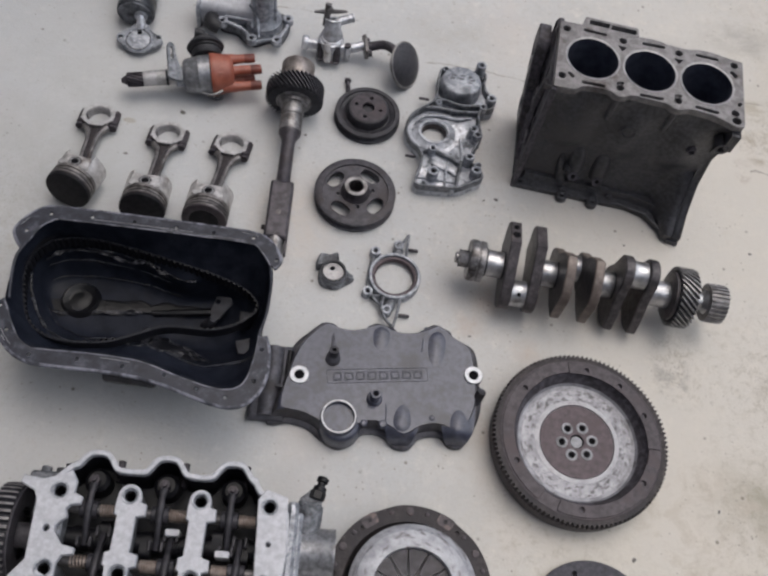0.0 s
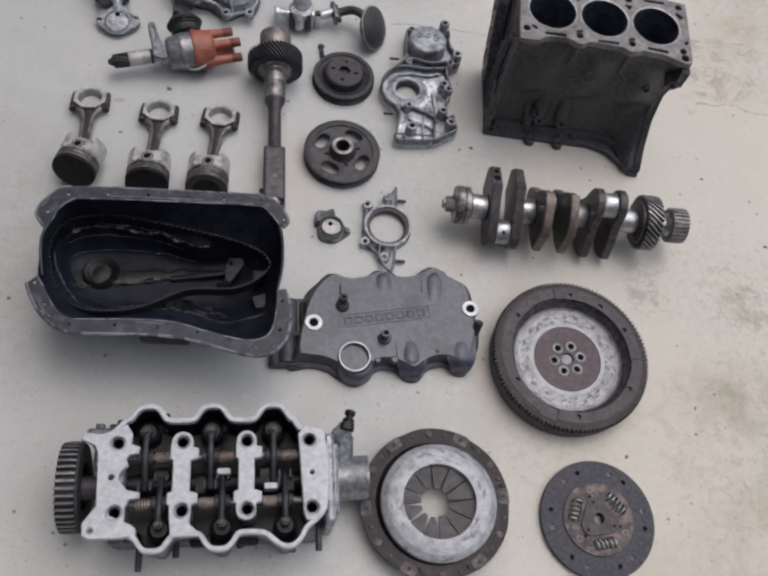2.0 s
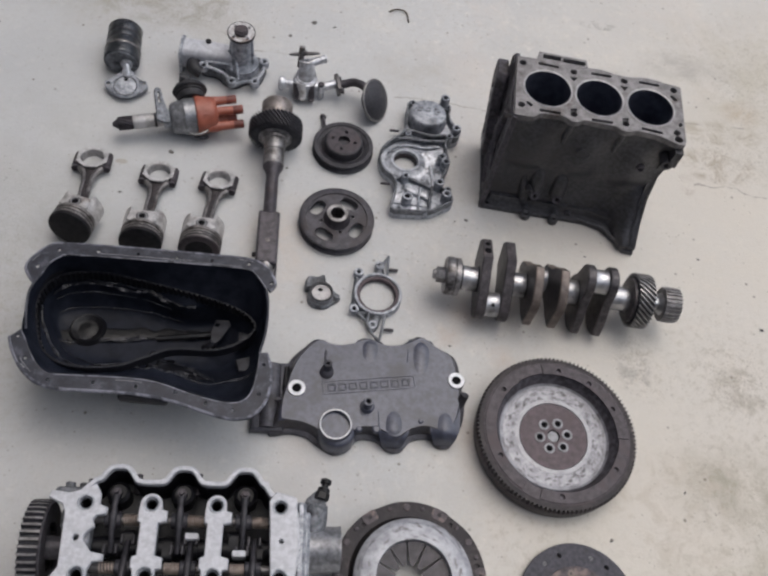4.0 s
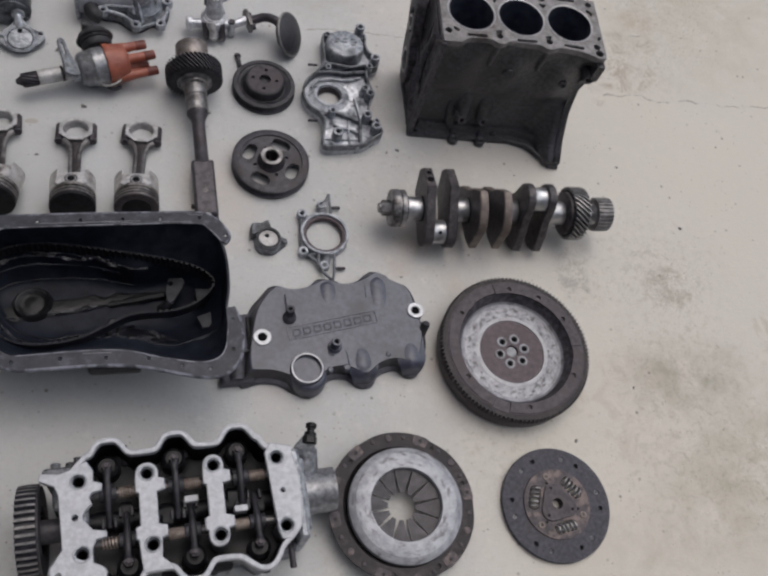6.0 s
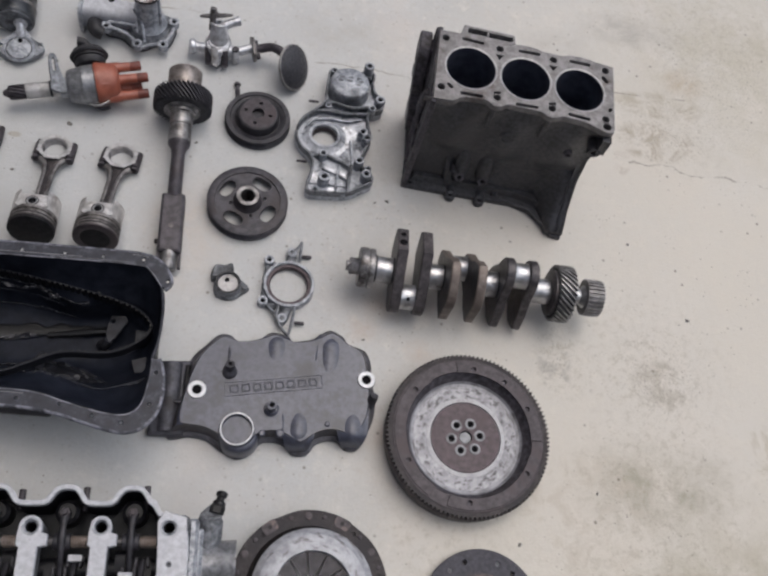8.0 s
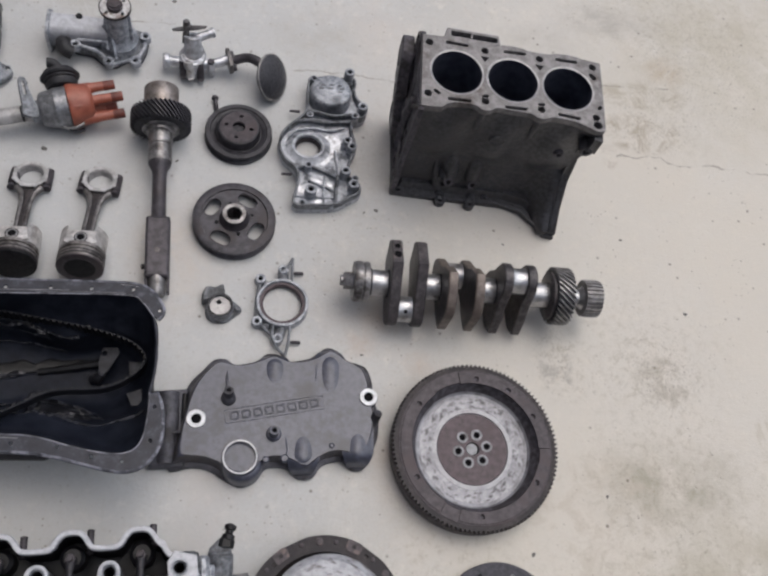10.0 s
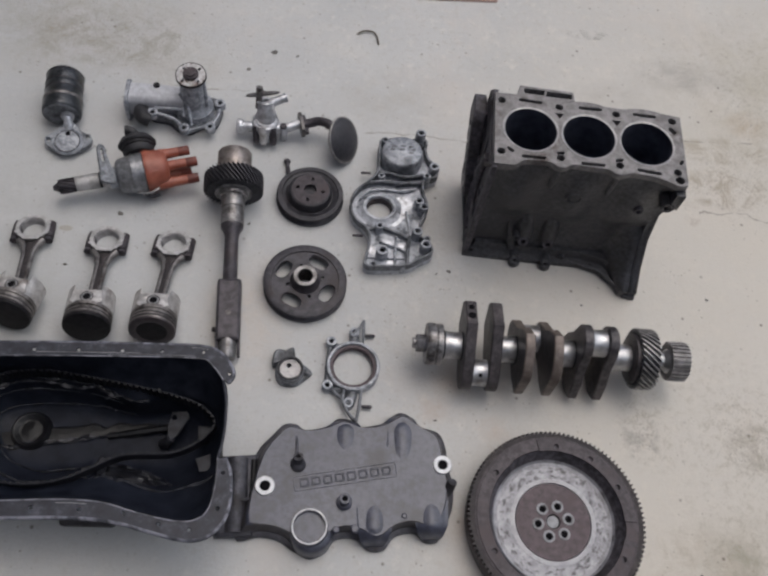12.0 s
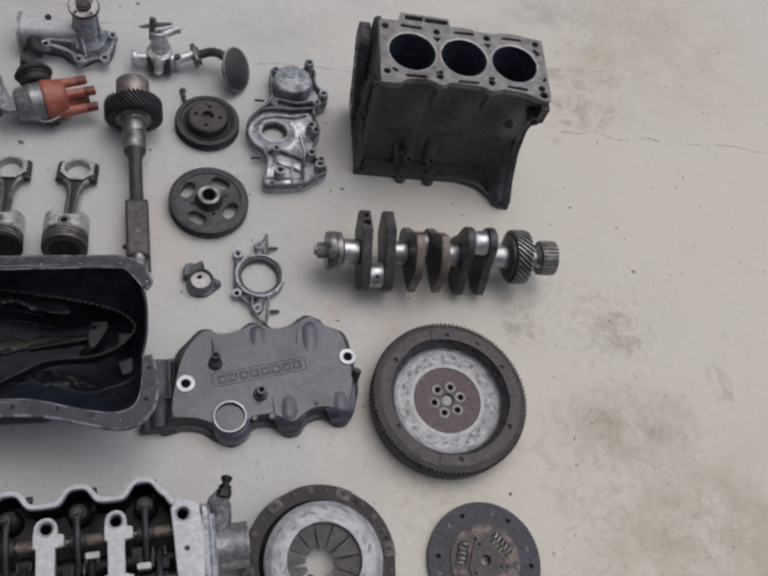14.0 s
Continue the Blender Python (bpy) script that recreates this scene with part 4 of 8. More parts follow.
def crankshaft():
    h = 0.0625
    e = thing("crankshaft", 0.430, 0.186, h, -2, "three-throw steel crankshaft with bright journals, brown webs and helical gear", "crankshaft")
    o = -0.203

    def turned(name, prof, material, label="", seg=40):
        bm = mesh()
        add_lathe(bm, [(r, x + o) for x, r in prof], seg, ALONG_X)
        return part(name, bm, material, e, label)

    bm = mesh()
    add_hex(bm, 0.0125, -0.0, -0.014, ALONG_X @ shift(0, 0, o + 0.014))
    add_cyl(bm, 0.008, 0.006, 0.02, ALONG_X @ shift(0, 0, o - 0.012), 16)
    part("nose_bolt", bm, STEEL_DULL, e, "tarnished hexagon nose bolt")
    turned("nose_collar", [(0.013, 0), (0.013, 0.029), (0.016, 0.0305), (0.024, 0.0305), (0.025, 0.028), (0.027, 0.028), (0.028, 0.030), (0.035, 0.030), (0.036, 0.028), (0.037, 0.018), (0.037, 0)], STEEL_DULL, "ridged tarnished collar")
    for x0, x1 in ((0.036, 0.066), (0.116, 0.144), (0.195, 0.229), (0.275, 0.316)):
        turned("main_journal", [(x0, 0.019), (x0 + 0.002, 0.0195), (x1 - 0.002, 0.0195), (x1, 0.019)], STEEL, "polished main journal")
        # dark ring at each end of the journal
        for a, b in ((x0, x0 + 0.0032), (x1 - 0.0032, x1)):
            turned("journal_fillet", [(a, 0.0208), (a + 0.0006, 0.0202), (b - 0.0006, 0.0202), (b, 0.0208)], RECESS)
    angles = (-153, -33, 87)
    webs = ((0.0645, 0.0805, 0), (0.102, 0.118, 0), (0.1425, 0.1565, 1), (0.1825, 0.1965, 1), (0.227, 0.241, 2), (0.263, 0.277, 2))
    for k, (x0, x1, j) in enumerate(webs):
        web = part("crank_web", web_mesh(x0 + o, x1 + o, angles[j], (0.0655, 0.0655, 0.0655)[j], (0.038, 0.052, 0.05)[j], (radians(48), 0.0505) if j == 0 else None, j == 2), CRANK_TAN if k in (2, 3) else CRANK_MID if k < 2 else CRANK, e, "brownish ground web" if k in (2, 3) else "")
        web.data.materials.append(CRANK)
        for p in web.data.polygons:
            if abs(p.normal.x) > 0.8:
                p.material_index = 1
    for (x0, x1), a in zip(((0.079, 0.104), (0.155, 0.184), (0.239, 0.265)), angles):
        bm = mesh()
        y, z = 0.0365 * math.cos(radians(a)), 0.0365 * math.sin(radians(a))
        add_lathe(bm, [(0.021, x0 + o), (0.0195, x0 + o + 0.002), (0.0195, x1 + o - 0.002), (0.021, x1 + o)], 36, shift(0, y, z) @ ALONG_X)
        pin = part("crank_pin", bm, STEEL, e, "polished crank pin")
        if a == -153:
            bm = mesh()
            add_cyl(bm, 0.0028, 0, 0.001, shift((x0 + x1) / 2 + o, y - 0.0107, z + 0.0163, 33), 12, 0)
            part("oil_hole", bm, HOLE, pin)
    bm = mesh()
    add_cyl(bm, 0.0058, -0.004, 0.0006, shift(0.0725 + o, 0.0270, 0.0451, -15), 18, 0)
    part("balance_drilling", bm, HOLE, e)
    bm = mesh()
    add_cyl(bm, 0.0042, -0.004, 0.0006, shift(0.0725 + o, 0.0425, 0.0409, -15), 18, 0)
    part("balance_drilling", bm, HOLE, e)
    bm = mesh()
    add_gear(bm, 0.0392, 0.0445, 32, 0.3165 + o, 0.343 + o, 30, ALONG_X, 0, 9, 0.62)
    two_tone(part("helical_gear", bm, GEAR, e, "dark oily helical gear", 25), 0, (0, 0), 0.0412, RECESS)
    turned("gear_shoulder", [(0.310, 0), (0.310, 0.032), (0.312, 0.036), (0.317, 0.036), (0.317, 0)], CRANK)
    turned("neck", [(0.338, 0.02), (0.345, 0.0125), (0.360, 0.012), (0.366, 0.017), (0.372, 0.022)], STEEL, "bright turned neck")
    bm = mesh()
    add_gear(bm, 0.0265, 0.0288, 26, 0.367 + o, 0.393 + o, 0, ALONG_X, 0, 5, 0.7)
    part("splined_end", bm, SPROCKET, e, "grey ribbed end sleeve", 25)


crankshaft()


# ---- flywheel ----
def flywheel():
    e = thing("flywheel", 0.414, -0.046, 0, 0, "dished rusty steel flywheel with ring gear and worn friction ring", "flywheel")
    bm = mesh()
    add_lathe(bm, [(0.0095, 0.002), (0.0095, 0.0185), (0.052, 0.0185), (0.078, 0.0185), (0.0835, 0.0215), (0.0875, 0.0275), (0.0915, 0.0345), (0.0945, 0.0385), (0.1125, 0.0385), (0.1125, 0.004), (0.11, 0.0), (0.03, 0.0)], 96, loop=True)
    part("disc", bm, IRON_RIM, e)
    bm = mesh()
    angs = (85, 143, 207, 270, 328, 26, 56)
    add_plate(bm, [circle(0.1122, 120), circle(0.0935, 96)] + [circle(0.0031, 12, 0.0987 * math.cos(radians(a)), 0.0987 * math.sin(radians(a))) for a in angs], 0.0380, 0.0408, 0.001)
    rim = part("rim", bm, RUST, e, "dark brown outer rim with tapped holes", 30)
    for a0, a1 in ((-2, 100), (126, 238), (252, 344)):
        bm = mesh()
        arc = [(0.1095 * math.cos(radians(a)), 0.1095 * math.sin(radians(a))) for a in np.linspace(a0, a1, 12)]
        arc += [(0.0920 * math.cos(radians(a)), 0.0920 * math.sin(radians(a))) for a in np.linspace(a1, a0, 12)]
        holes = [circle(0.0035, 12, 0.0987 * math.cos(radians(a)), 0.0987 * math.sin(radians(a))) for a in angs if (a0 < a < a1) or (a0 < a - 360 < a1)]
        add_plate(bm, [arc] + holes, 0.0400, 0.0421, 0.0008)
        part("raised_pad", bm, RUST, rim)
    for name, material, label, prof in (
            ("bright_lip", FRICTION_EDGE, "bright lip round the hub", [(0.0518, 0.0190), (0.0530, 0.0222), (0.0560, 0.0221), (0.0592, 0.0215), (0.0594, 0.019)]),
            ("friction_ring", RUBBED, "worn friction ring with dark specks", [(0.0590, 0.0190), (0.0594, 0.0214), (0.0770, 0.0208), (0.0772, 0.019)]),
            ("worn_slope", RUBBED_DULL, "dull worn edge of the friction ring", [(0.0768, 0.0190), (0.0772, 0.0207), (0.0815, 0.0211), (0.0845, 0.0242), (0.0846, 0.0225), (0.080, 0.0188)])):
        bm = mesh()
        add_lathe(bm, prof, 96, loop=True)
        part(name, bm, material, e, label)
    # added disc in the tone of the dimmer floor behind the hole
    bm = mesh()
    add_cyl(bm, 0.0088, 0.0145, 0.0188, IDENT, 28)
    part("pilot_bush", bm, PLAIN_FACE, e, "pale grey disc for the floor seen through the hub")
    bm = mesh()
    add_plate(bm, [circle(0.0520, 72), circle(0.0098, 32)] + [circle(0.0048, 16, 0.0214 * math.cos(TAU * k / 6 + 0.16), 0.0214 * math.sin(TAU * k / 6 + 0.16)) for k in range(6)], 0.0188, 0.0215, 0.0004)
    hub = part("hub_plate", bm, BROWN, e, "brown hub plate with six bolt holes", 30)
    for k in range(6):
        a = TAU * k / 6 + 0.16
        bm = mesh()
        add_ring(bm, 0.0048, 0.0083, 0.0213, 0.0224, shift(0.0214 * math.cos(a), 0.0214 * math.sin(a), 0), 24, 0.0004)
        part("bolt_seat", bm, PLAIN_FACE, hub, "bare metal bolt seat")
        bm = mesh()
        add_cyl(bm, 0.0046, 0.0186, 0.0196, shift(0.0214 * math.cos(a), 0.0214 * math.sin(a), 0), 16, 0)
        part("bolt_hole", bm, HOLE, hub)
    bm = mesh()
    add_gear(bm, 0.1182, 0.1214, 116, 0.0285, 0.0405, 0, IDENT, 0.112, 4, 0.62)
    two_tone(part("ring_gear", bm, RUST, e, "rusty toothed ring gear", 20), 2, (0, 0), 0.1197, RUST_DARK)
    bm = mesh()
    add_lathe(bm, [(0.1125, 0.0045), (0.1165, 0.0045), (0.1192, 0.008), (0.1192, 0.0282), (0.1125, 0.0285)], 96, loop=True)
    part("rim_band", bm, RUST, e, "smooth brown rim band")


flywheel()


# ---- clutch pressure plate ----
def pressure_plate():
    e = thing("clutch_pressure_plate", 0.1995, -0.2695, 0, 0, "rusty clutch cover with bright pressure ring and diaphragm fingers", "clutch cover")
    bm = mesh()
    flange = []
    for k in range(120):
        a = TAU * k / 120
        r = 0.1045 - 0.0015 * max(0.0, math.cos(6 * a + 0.6)) ** 2
        flange.append((r * math.cos(a), r * math.sin(a)))
    add_plate(bm, [flange, circle(0.083, 96)] + [circle(0.0028, 10, 0.0945 * math.cos(TAU * k / 9 + 0.25), 0.0935 * math.sin(TAU * k / 9 + 0.25)) for k in range(9)], 0.0265, 0.0295, 0.0006)
    fl = part("cover_flange", bm, RUST_DARK, e, "dark brown stamped flange", 30)
    for k in range(6):
        a = radians(6 + 60 * k)
        bm = mesh()
        pad = [(r * math.cos(a + t), r * math.sin(a + t)) for r, t in ((0.0905, -0.1), (0.1035, -0.1), (0.1042, 0.0), (0.1035, 0.1), (0.0905, 0.1), (0.0895, 0.0))]
        add_plate(bm, [smooth(pad, 3), circle(0.0027, 12, 0.0965 * math.cos(a), 0.0965 * math.sin(a))], 0.0292, 0.0303, 0.0004)
        part("strap_pad", bm, HUB_TAN, fl, "rubbed brown strap pad", 35)
        for t, r, material in ((0.49, 0.0045, HUB_TAN), (0.26, 0.0028, RUST), (0.74, 0.0028, RUST)):
            bm = mesh()
            add_lathe(bm, [(r * 1.2, 0.0292), (r, 0.0306), (r * 0.6, 0.0311), (0, 0.0308)], 14, shift(0.0965 * math.cos(a + t), 0.0965 * math.sin(a + t), 0))
            part("rivet", bm, material, fl)
    bm = mesh()
    add_lathe(bm, [(0.099, 0.0262), (0.085, 0.0262), (0.0815, 0.018), (0.078, 0.004), (0.072, 0.0), (0.056, 0.0), (0.056, 0.002), (0.071, 0.003), (0.076, 0.006), (0.079, 0.019), (0.083, 0.0275), (0.099, 0.0268)], 96, loop=True)
    part("cover_bowl", bm, RUST_DARK, e)
    bm = mesh()
    add_lathe(bm, [(0.0505, 0.026), (0.0505, 0.0376), (0.0515, 0.0386), (0.0712, 0.0383), (0.0728, 0.0374), (0.0745, 0.0358), (0.0795, 0.0342), (0.0808, 0.0325), (0.0808, 0.024), (0.0505, 0.022)], 96, shift(0.0045, 0.0, 0), loop=True)
    part("pressure_ring", bm, RUBBED_PALE, e, "worn bright pressure ring with dark blotches")
    for k in range(12):
        a0, a1 = TAU * k / 12 + 0.1, TAU * (k + 1) / 12 + 0.1
        verts = []
        for r, z, slot in ((0.0195, 0.0255, 0.0022), (0.028, 0.0265, 0.0017), (0.04, 0.0282, 0.0011), (0.050, 0.0295, 0.0007), (0.058, 0.0298, 0.0006)):
            for f in (0, 1 / 3, 2 / 3, 1):
                a = (a0 + slot / r) + (a1 - a0 - 2 * slot / r) * f
                verts.append((r * math.cos(a), r * math.sin(a), z))
        bm = mesh()
        n = len(verts)
        both = verts + [(x, y, z - 0.002) for x, y, z in verts]
        quads = [[i * 4 + j, i * 4 + j + 1, (i + 1) * 4 + j + 1, (i + 1) * 4 + j] for i in range(4) for j in range(3)]
        side = [(j, j + 1) for j in range(3)] + [(16 + j + 1, 16 + j) for j in range(3)] + [(4 * i + 4, 4 * i) for i in range(4)] + [(4 * i + 3, 4 * i + 7) for i in range(4)]
        add_faces(bm, both, quads + [[v + n for v in reversed(q)] for q in quads] + [[a, a + n, b + n, b] for a, b in side])
        part("diaphragm_finger", bm, FINGER, e)


pressure_plate()


# ---- clutch disc ----
def clutch_disc():
    e = thing("clutch_disc", 0.4375, -0.284, 0, 0, "dark clutch friction disc with rusty hub and coil springs", "clutch disc")
    bm = mesh()
    holes = [(0.069 * math.cos(radians(50 + 60 * k)), 0.069 * math.sin(radians(50 + 60 * k))) for k in range(6)]
    riv = [(0.069 * math.cos(radians(10 + 60 * k)), 0.069 * math.sin(radians(10 + 60 * k))) for k in range(6)]
    add_plate(bm, [circle(0.0838, 110), circle(0.0475, 72)] + [circle(0.0032, 12, x, y) for x, y in riv + holes], 0.0022, 0.0092, 0.0008)
    lining = part("friction_lining", bm, LINING, e, "dark grey friction lining", 30)
    bm = mesh()
    add_plate(bm, [circle(0.083, 90), circle(0.046, 60)], 0.0005, 0.0022, 0.0003)
    part("lining_backing", bm, RUST_DARK, lining)
    for x, y in riv:
        bm = mesh()
        add_ring(bm, 0.0013, 0.0031, 0.0045, 0.0078, shift(x, y, 0), 14, 0.0005)
        part("rivet", bm, PLAIN_FACE, lining, "dull tubular rivet")
    bm = mesh()
    spring_at = (160, 38, 280)
    wins = [stadium(0.036, 0.0165, 0.0352 * math.cos(radians(a)), 0.0345 * math.sin(radians(a)), a + 90, 4) for a in spring_at]
    add_plate(bm, [circle(0.0515, 72), circle(0.0085, 24)] + wins, 0.0095, 0.0115, 0.0004)
    hub = part("hub_plate", bm, HUB_TAN, e, "rusty brown hub plate with tan patches", 30)
    for a in spring_at:
        bm = mesh()
        m = shift(0.0352 * math.cos(radians(a)), 0.0352 * math.sin(radians(a)), 0.0105) @ Matrix.Rotation(radians(a + 90), 4, "Z") @ ALONG_X
        add_coil(bm, 0.0062, 0.0017, -0.0165, 0.0165, 5.0, m)
        part("damper_spring", bm, GEAR, e, "worn coil spring")
    bm = mesh()
    lobes = []
    for k in range(72):
        a = TAU * k / 72
        lobes.append(((0.0262 + 0.0042 * math.cos(3 * (a - radians(100)))) * math.cos(a), (0.0262 + 0.0042 * math.cos(3 * (a - radians(100)))) * math.sin(a)))
    add_plate(bm, [lobes, circle(0.0088, 28)], 0.0113, 0.0138, 0.0007)
    part("hub_cover", bm, RUST, e, "dull grey-brown lobed cover plate", 35)
    bm = mesh()
    add_gear(bm, 0.0078, 0.0092, 18, 0.001, 0.0148, 0, IDENT, 0.0122, 2)
    part("splined_hub", bm, RUST, e, "worn splined hub", 30)
    for a, r, big in ((102, 0.0415, 1), (332, 0.0415, 1), (222, 0.042, 1), (107, 0.0325, 0), (342, 0.032, 0), (228, 0.033, 0), (104, 0.0235, 0), (335, 0.0235, 0), (222, 0.0235, 0)):
        bm = mesh()
        p = shift(r * math.cos(radians(a)), r * math.sin(radians(a)), 0.0113 if r > 0.03 else 0.0136)
        if big:
            add_ring(bm, 0.0022, 0.0052, 0, 0.0014, p, 16, 0.0004)
            part("stop_rivet", bm, CRANK_TAN, hub, "bare worn stop rivet")
        else:
            add_cyl(bm, 0.002, 0, 0.0012, p, 10, 0.0004)
            part("rivet", bm, HOLE, hub)


clutch_disc()


def polar(pts, mid, count):
    """Resamples a closed outline at even angles round a middle, smoothed."""
    pts = smooth(pts if area2(pts) > 0 else pts[::-1], 3)
    ang = [math.atan2(y - mid[1], x - mid[0]) % TAU for x, y in pts]
    dist = [math.hypot(x - mid[0], y - mid[1]) for x, y in pts]
    order = sorted(range(len(pts)), key=lambda k: ang[k])
    a, d = [ang[k] for k in order], [dist[k] for k in order]
    a, d = [a[-1] - TAU] + a + [a[0] + TAU], [d[-1]] + d + [d[0]]
    out = []
    for k in range(count):
        t = TAU * k / count
        r = float(np.interp(t, a, d))
        out.append((mid[0] + r * math.cos(t), mid[1] + r * math.sin(t)))
    return out


def add_rings(bm, rings, cap0=False, cap1=False):
    """Skins closed rings of equal length one to the next."""
    n = len(rings[0])
    verts = [p for ring in rings for p in ring]
    faces = [[i * n + k, i * n + (k + 1) % n, (i + 1) * n + (k + 1) % n, (i + 1) * n + k] for i in range(len(rings) - 1) for k in range(n)]
    if cap0:
        faces.append(list(range(n))[::-1])
    if cap1:
        faces.append([(len(rings) - 1) * n + k for k in range(n)])
    return add_faces(bm, verts, faces)


def soften(pts, times):
    """Evens out an outline by averaging neighbours."""
    for _ in range(times):
        pts = [((a[0] + 2 * b[0] + c[0]) / 4, (a[1] + 2 * b[1] + c[1]) / 4) for a, b, c in zip([pts[-1]] + pts[:-1], pts, pts[1:] + [pts[0]])]
    return pts


# ---- oil pan ----
def oil_pan():
    cx, cy = -0.185, 0.025
    e = thing("oil_pan", cx, cy, 0, 0, "black oily engine oil pan lying open with a worn grey flange", "oil pan")

    def loc(pts):
        return [(x - cx, y - cy) for x, y in pts]

    def at(pts):
        return [(x - cx, y - cy, z) for x, y, z in pts]

    low = bend(loc([(-0.360, -0.013), (-0.353, -0.030), (-0.338, -0.053), (-0.319, -0.070), (-0.302, -0.078), (-0.279, -0.081), (-0.215, -0.079), (-0.166, -0.080), (-0.133, -0.085), (-0.106, -0.092), (-0.073, -0.100),
                    (-0.050, -0.102), (-0.031, -0.095), (-0.017, -0.077), (-0.012, -0.054), (-0.014, -0.024), (-0.022, -0.003)]), 3)
    low_in = bend(loc([(-0.0305, -0.004), (-0.0305, -0.033), (-0.035, -0.0635), (-0.047, -0.078), (-0.071, -0.0815), (-0.116, -0.073), (-0.162, -0.061), (-0.213, -0.059), (-0.285, -0.0625), (-0.3, -0.0615), (-0.316, -0.0515), (-0.330, -0.032), (-0.341, -0.0135), (-0.349, -0.002)]), 3)
    top = bend(loc([(-0.028, 0.096), (-0.022, 0.104), (-0.024, 0.117), (-0.041, 0.138), (-0.065, 0.146), (-0.111, 0.146), (-0.183, 0.145), (-0.255, 0.143), (-0.322, 0.140), (-0.341, 0.135), (-0.355, 0.121), (-0.366, 0.100), (-0.361, 0.086), (-0.351, 0.074)]), 3)
    top_in = bend(loc([(-0.343, 0.083), (-0.337, 0.103), (-0.324, 0.117), (-0.305, 0.122), (-0.183, 0.126), (-0.071, 0.128), (-0.050, 0.120), (-0.033, 0.099)]), 3)

    def bolt(pts):
        return [circle(0.0021, 10, x, y) for x, y in loc(pts)]

    bm = mesh()
    add_plate(bm, [low + low_in] + bolt([(-0.350, -0.012), (-0.333, -0.043), (-0.297, -0.071), (-0.24, -0.069), (-0.185, -0.070), (-0.133, -0.073), (-0.092, -0.085), (-0.056, -0.091), (-0.025, -0.065), (-0.023, -0.022)]), 0.1225, 0.1255, 0.0008)
    part("front_flange", bm, PAN, e, "worn grey painted flange with bolt holes", 30)
    bm = mesh()
    add_plate(bm, [top + top_in] + bolt([(-0.351, 0.098), (-0.328, 0.128), (-0.275, 0.132), (-0.22, 0.134), (-0.165, 0.135), (-0.115, 0.136), (-0.062, 0.137), (-0.026, 0.108)]), 0.1225, 0.1255, 0.0008)
    part("rear_flange", bm, PAN, e, "worn grey painted flange with bolt holes", 30)
    for name, edge in (("front_edge", low), ("rear_edge", top)):
        bm = mesh()
        add_tube(bm, [(x, y, 0.1225) for x, y in edge], 0.0032, 8)
        part(name, bm, EDGE_WORN, e, "rolled edge with the paint worn bright")
    ring = bend(loc([(-0.0305, -0.004), (-0.0305, -0.033), (-0.035, -0.0635), (-0.047, -0.078), (-0.071, -0.0815), (-0.116, -0.073), (-0.162, -0.061), (-0.213, -0.059), (-0.285, -0.0625), (-0.3, -0.0615), (-0.316, -0.0515), (-0.330, -0.032), (-0.341, -0.0135), (-0.347, 0.0), (-0.35, 0.03), (-0.352, 0.06), (-0.346, 0.083),
                     (-0.337, 0.103), (-0.324, 0.117), (-0.305, 0.122), (-0.183, 0.126), (-0.071, 0.128), (-0.050, 0.120), (-0.033, 0.099), (-0.027, 0.07), (-0.027, 0.03), (-0.033, -0.004)]), 4)[:-1][::-1]
    ring = ring if sum(p[0] * q[1] - q[0] * p[1] for p, q in zip(ring, ring[1:] + ring[:1])) > 0 else ring[::-1]
    # the inside steps down over a waisted bead to a lower basin
    waist = loc([(-0.351, 0.061), (-0.350, 0.087), (-0.339, 0.110), (-0.308, 0.119), (-0.263, 0.118), (-0.202, 0.109), (-0.148, 0.089), (-0.104, 0.101), (-0.066, 0.095), (-0.041, 0.074), (-0.034, 0.031), (-0.041, -0.010), (-0.105, -0.030),
                 (-0.178, -0.012), (-0.261, -0.023), (-0.304, -0.013), (-0.334, 0.021)])
    basin = loc([(-0.338, 0.062), (-0.324, 0.088), (-0.265, 0.098), (-0.189, 0.092), (-0.142, 0.082), (-0.104, 0.092), (-0.069, 0.080), (-0.068, 0.042), (-0.108, 0.013), (-0.183, 0.019), (-0.255, 0.005), (-0.307, 0.017)])
    mid = (-0.195 - cx, 0.045 - cy)
    rim_line, waist_line, basin_line = (polar(p, mid, 96) for p in (ring, waist, basin))

    def at_level(line, s, z):
        return [(mid[0] + (x - mid[0]) * s, mid[1] + (y - mid[1]) * s, z) for x, y in line]

    def blend(p, q, f, z):
        return [(x + (u - x) * f, y + (v - y) * f, z) for (x, y), (u, v) in zip(p, q)]

    levels = [at_level(rim_line, 1.012, 0.1215), at_level(rim_line, 1.004, 0.1243), at_level(rim_line, 0.995, 0.122), blend(rim_line, waist_line, 0.35, 0.092), blend(rim_line, waist_line, 0.85, 0.066), at_level(waist_line, 1.0, 0.0635),
              at_level(waist_line, 0.985, 0.058), blend(waist_line, basin_line, 0.55, 0.036), blend(waist_line, basin_line, 0.9, 0.0205), at_level(basin_line, 0.96, 0.017), at_level(basin_line, 0.6, 0.0155)]
    bm = mesh()
    add_rings(bm, levels, cap1=True)
    part("pan_inside", bm, PAN_IN, e, "wet black oily inside", 60)
    bm = mesh()
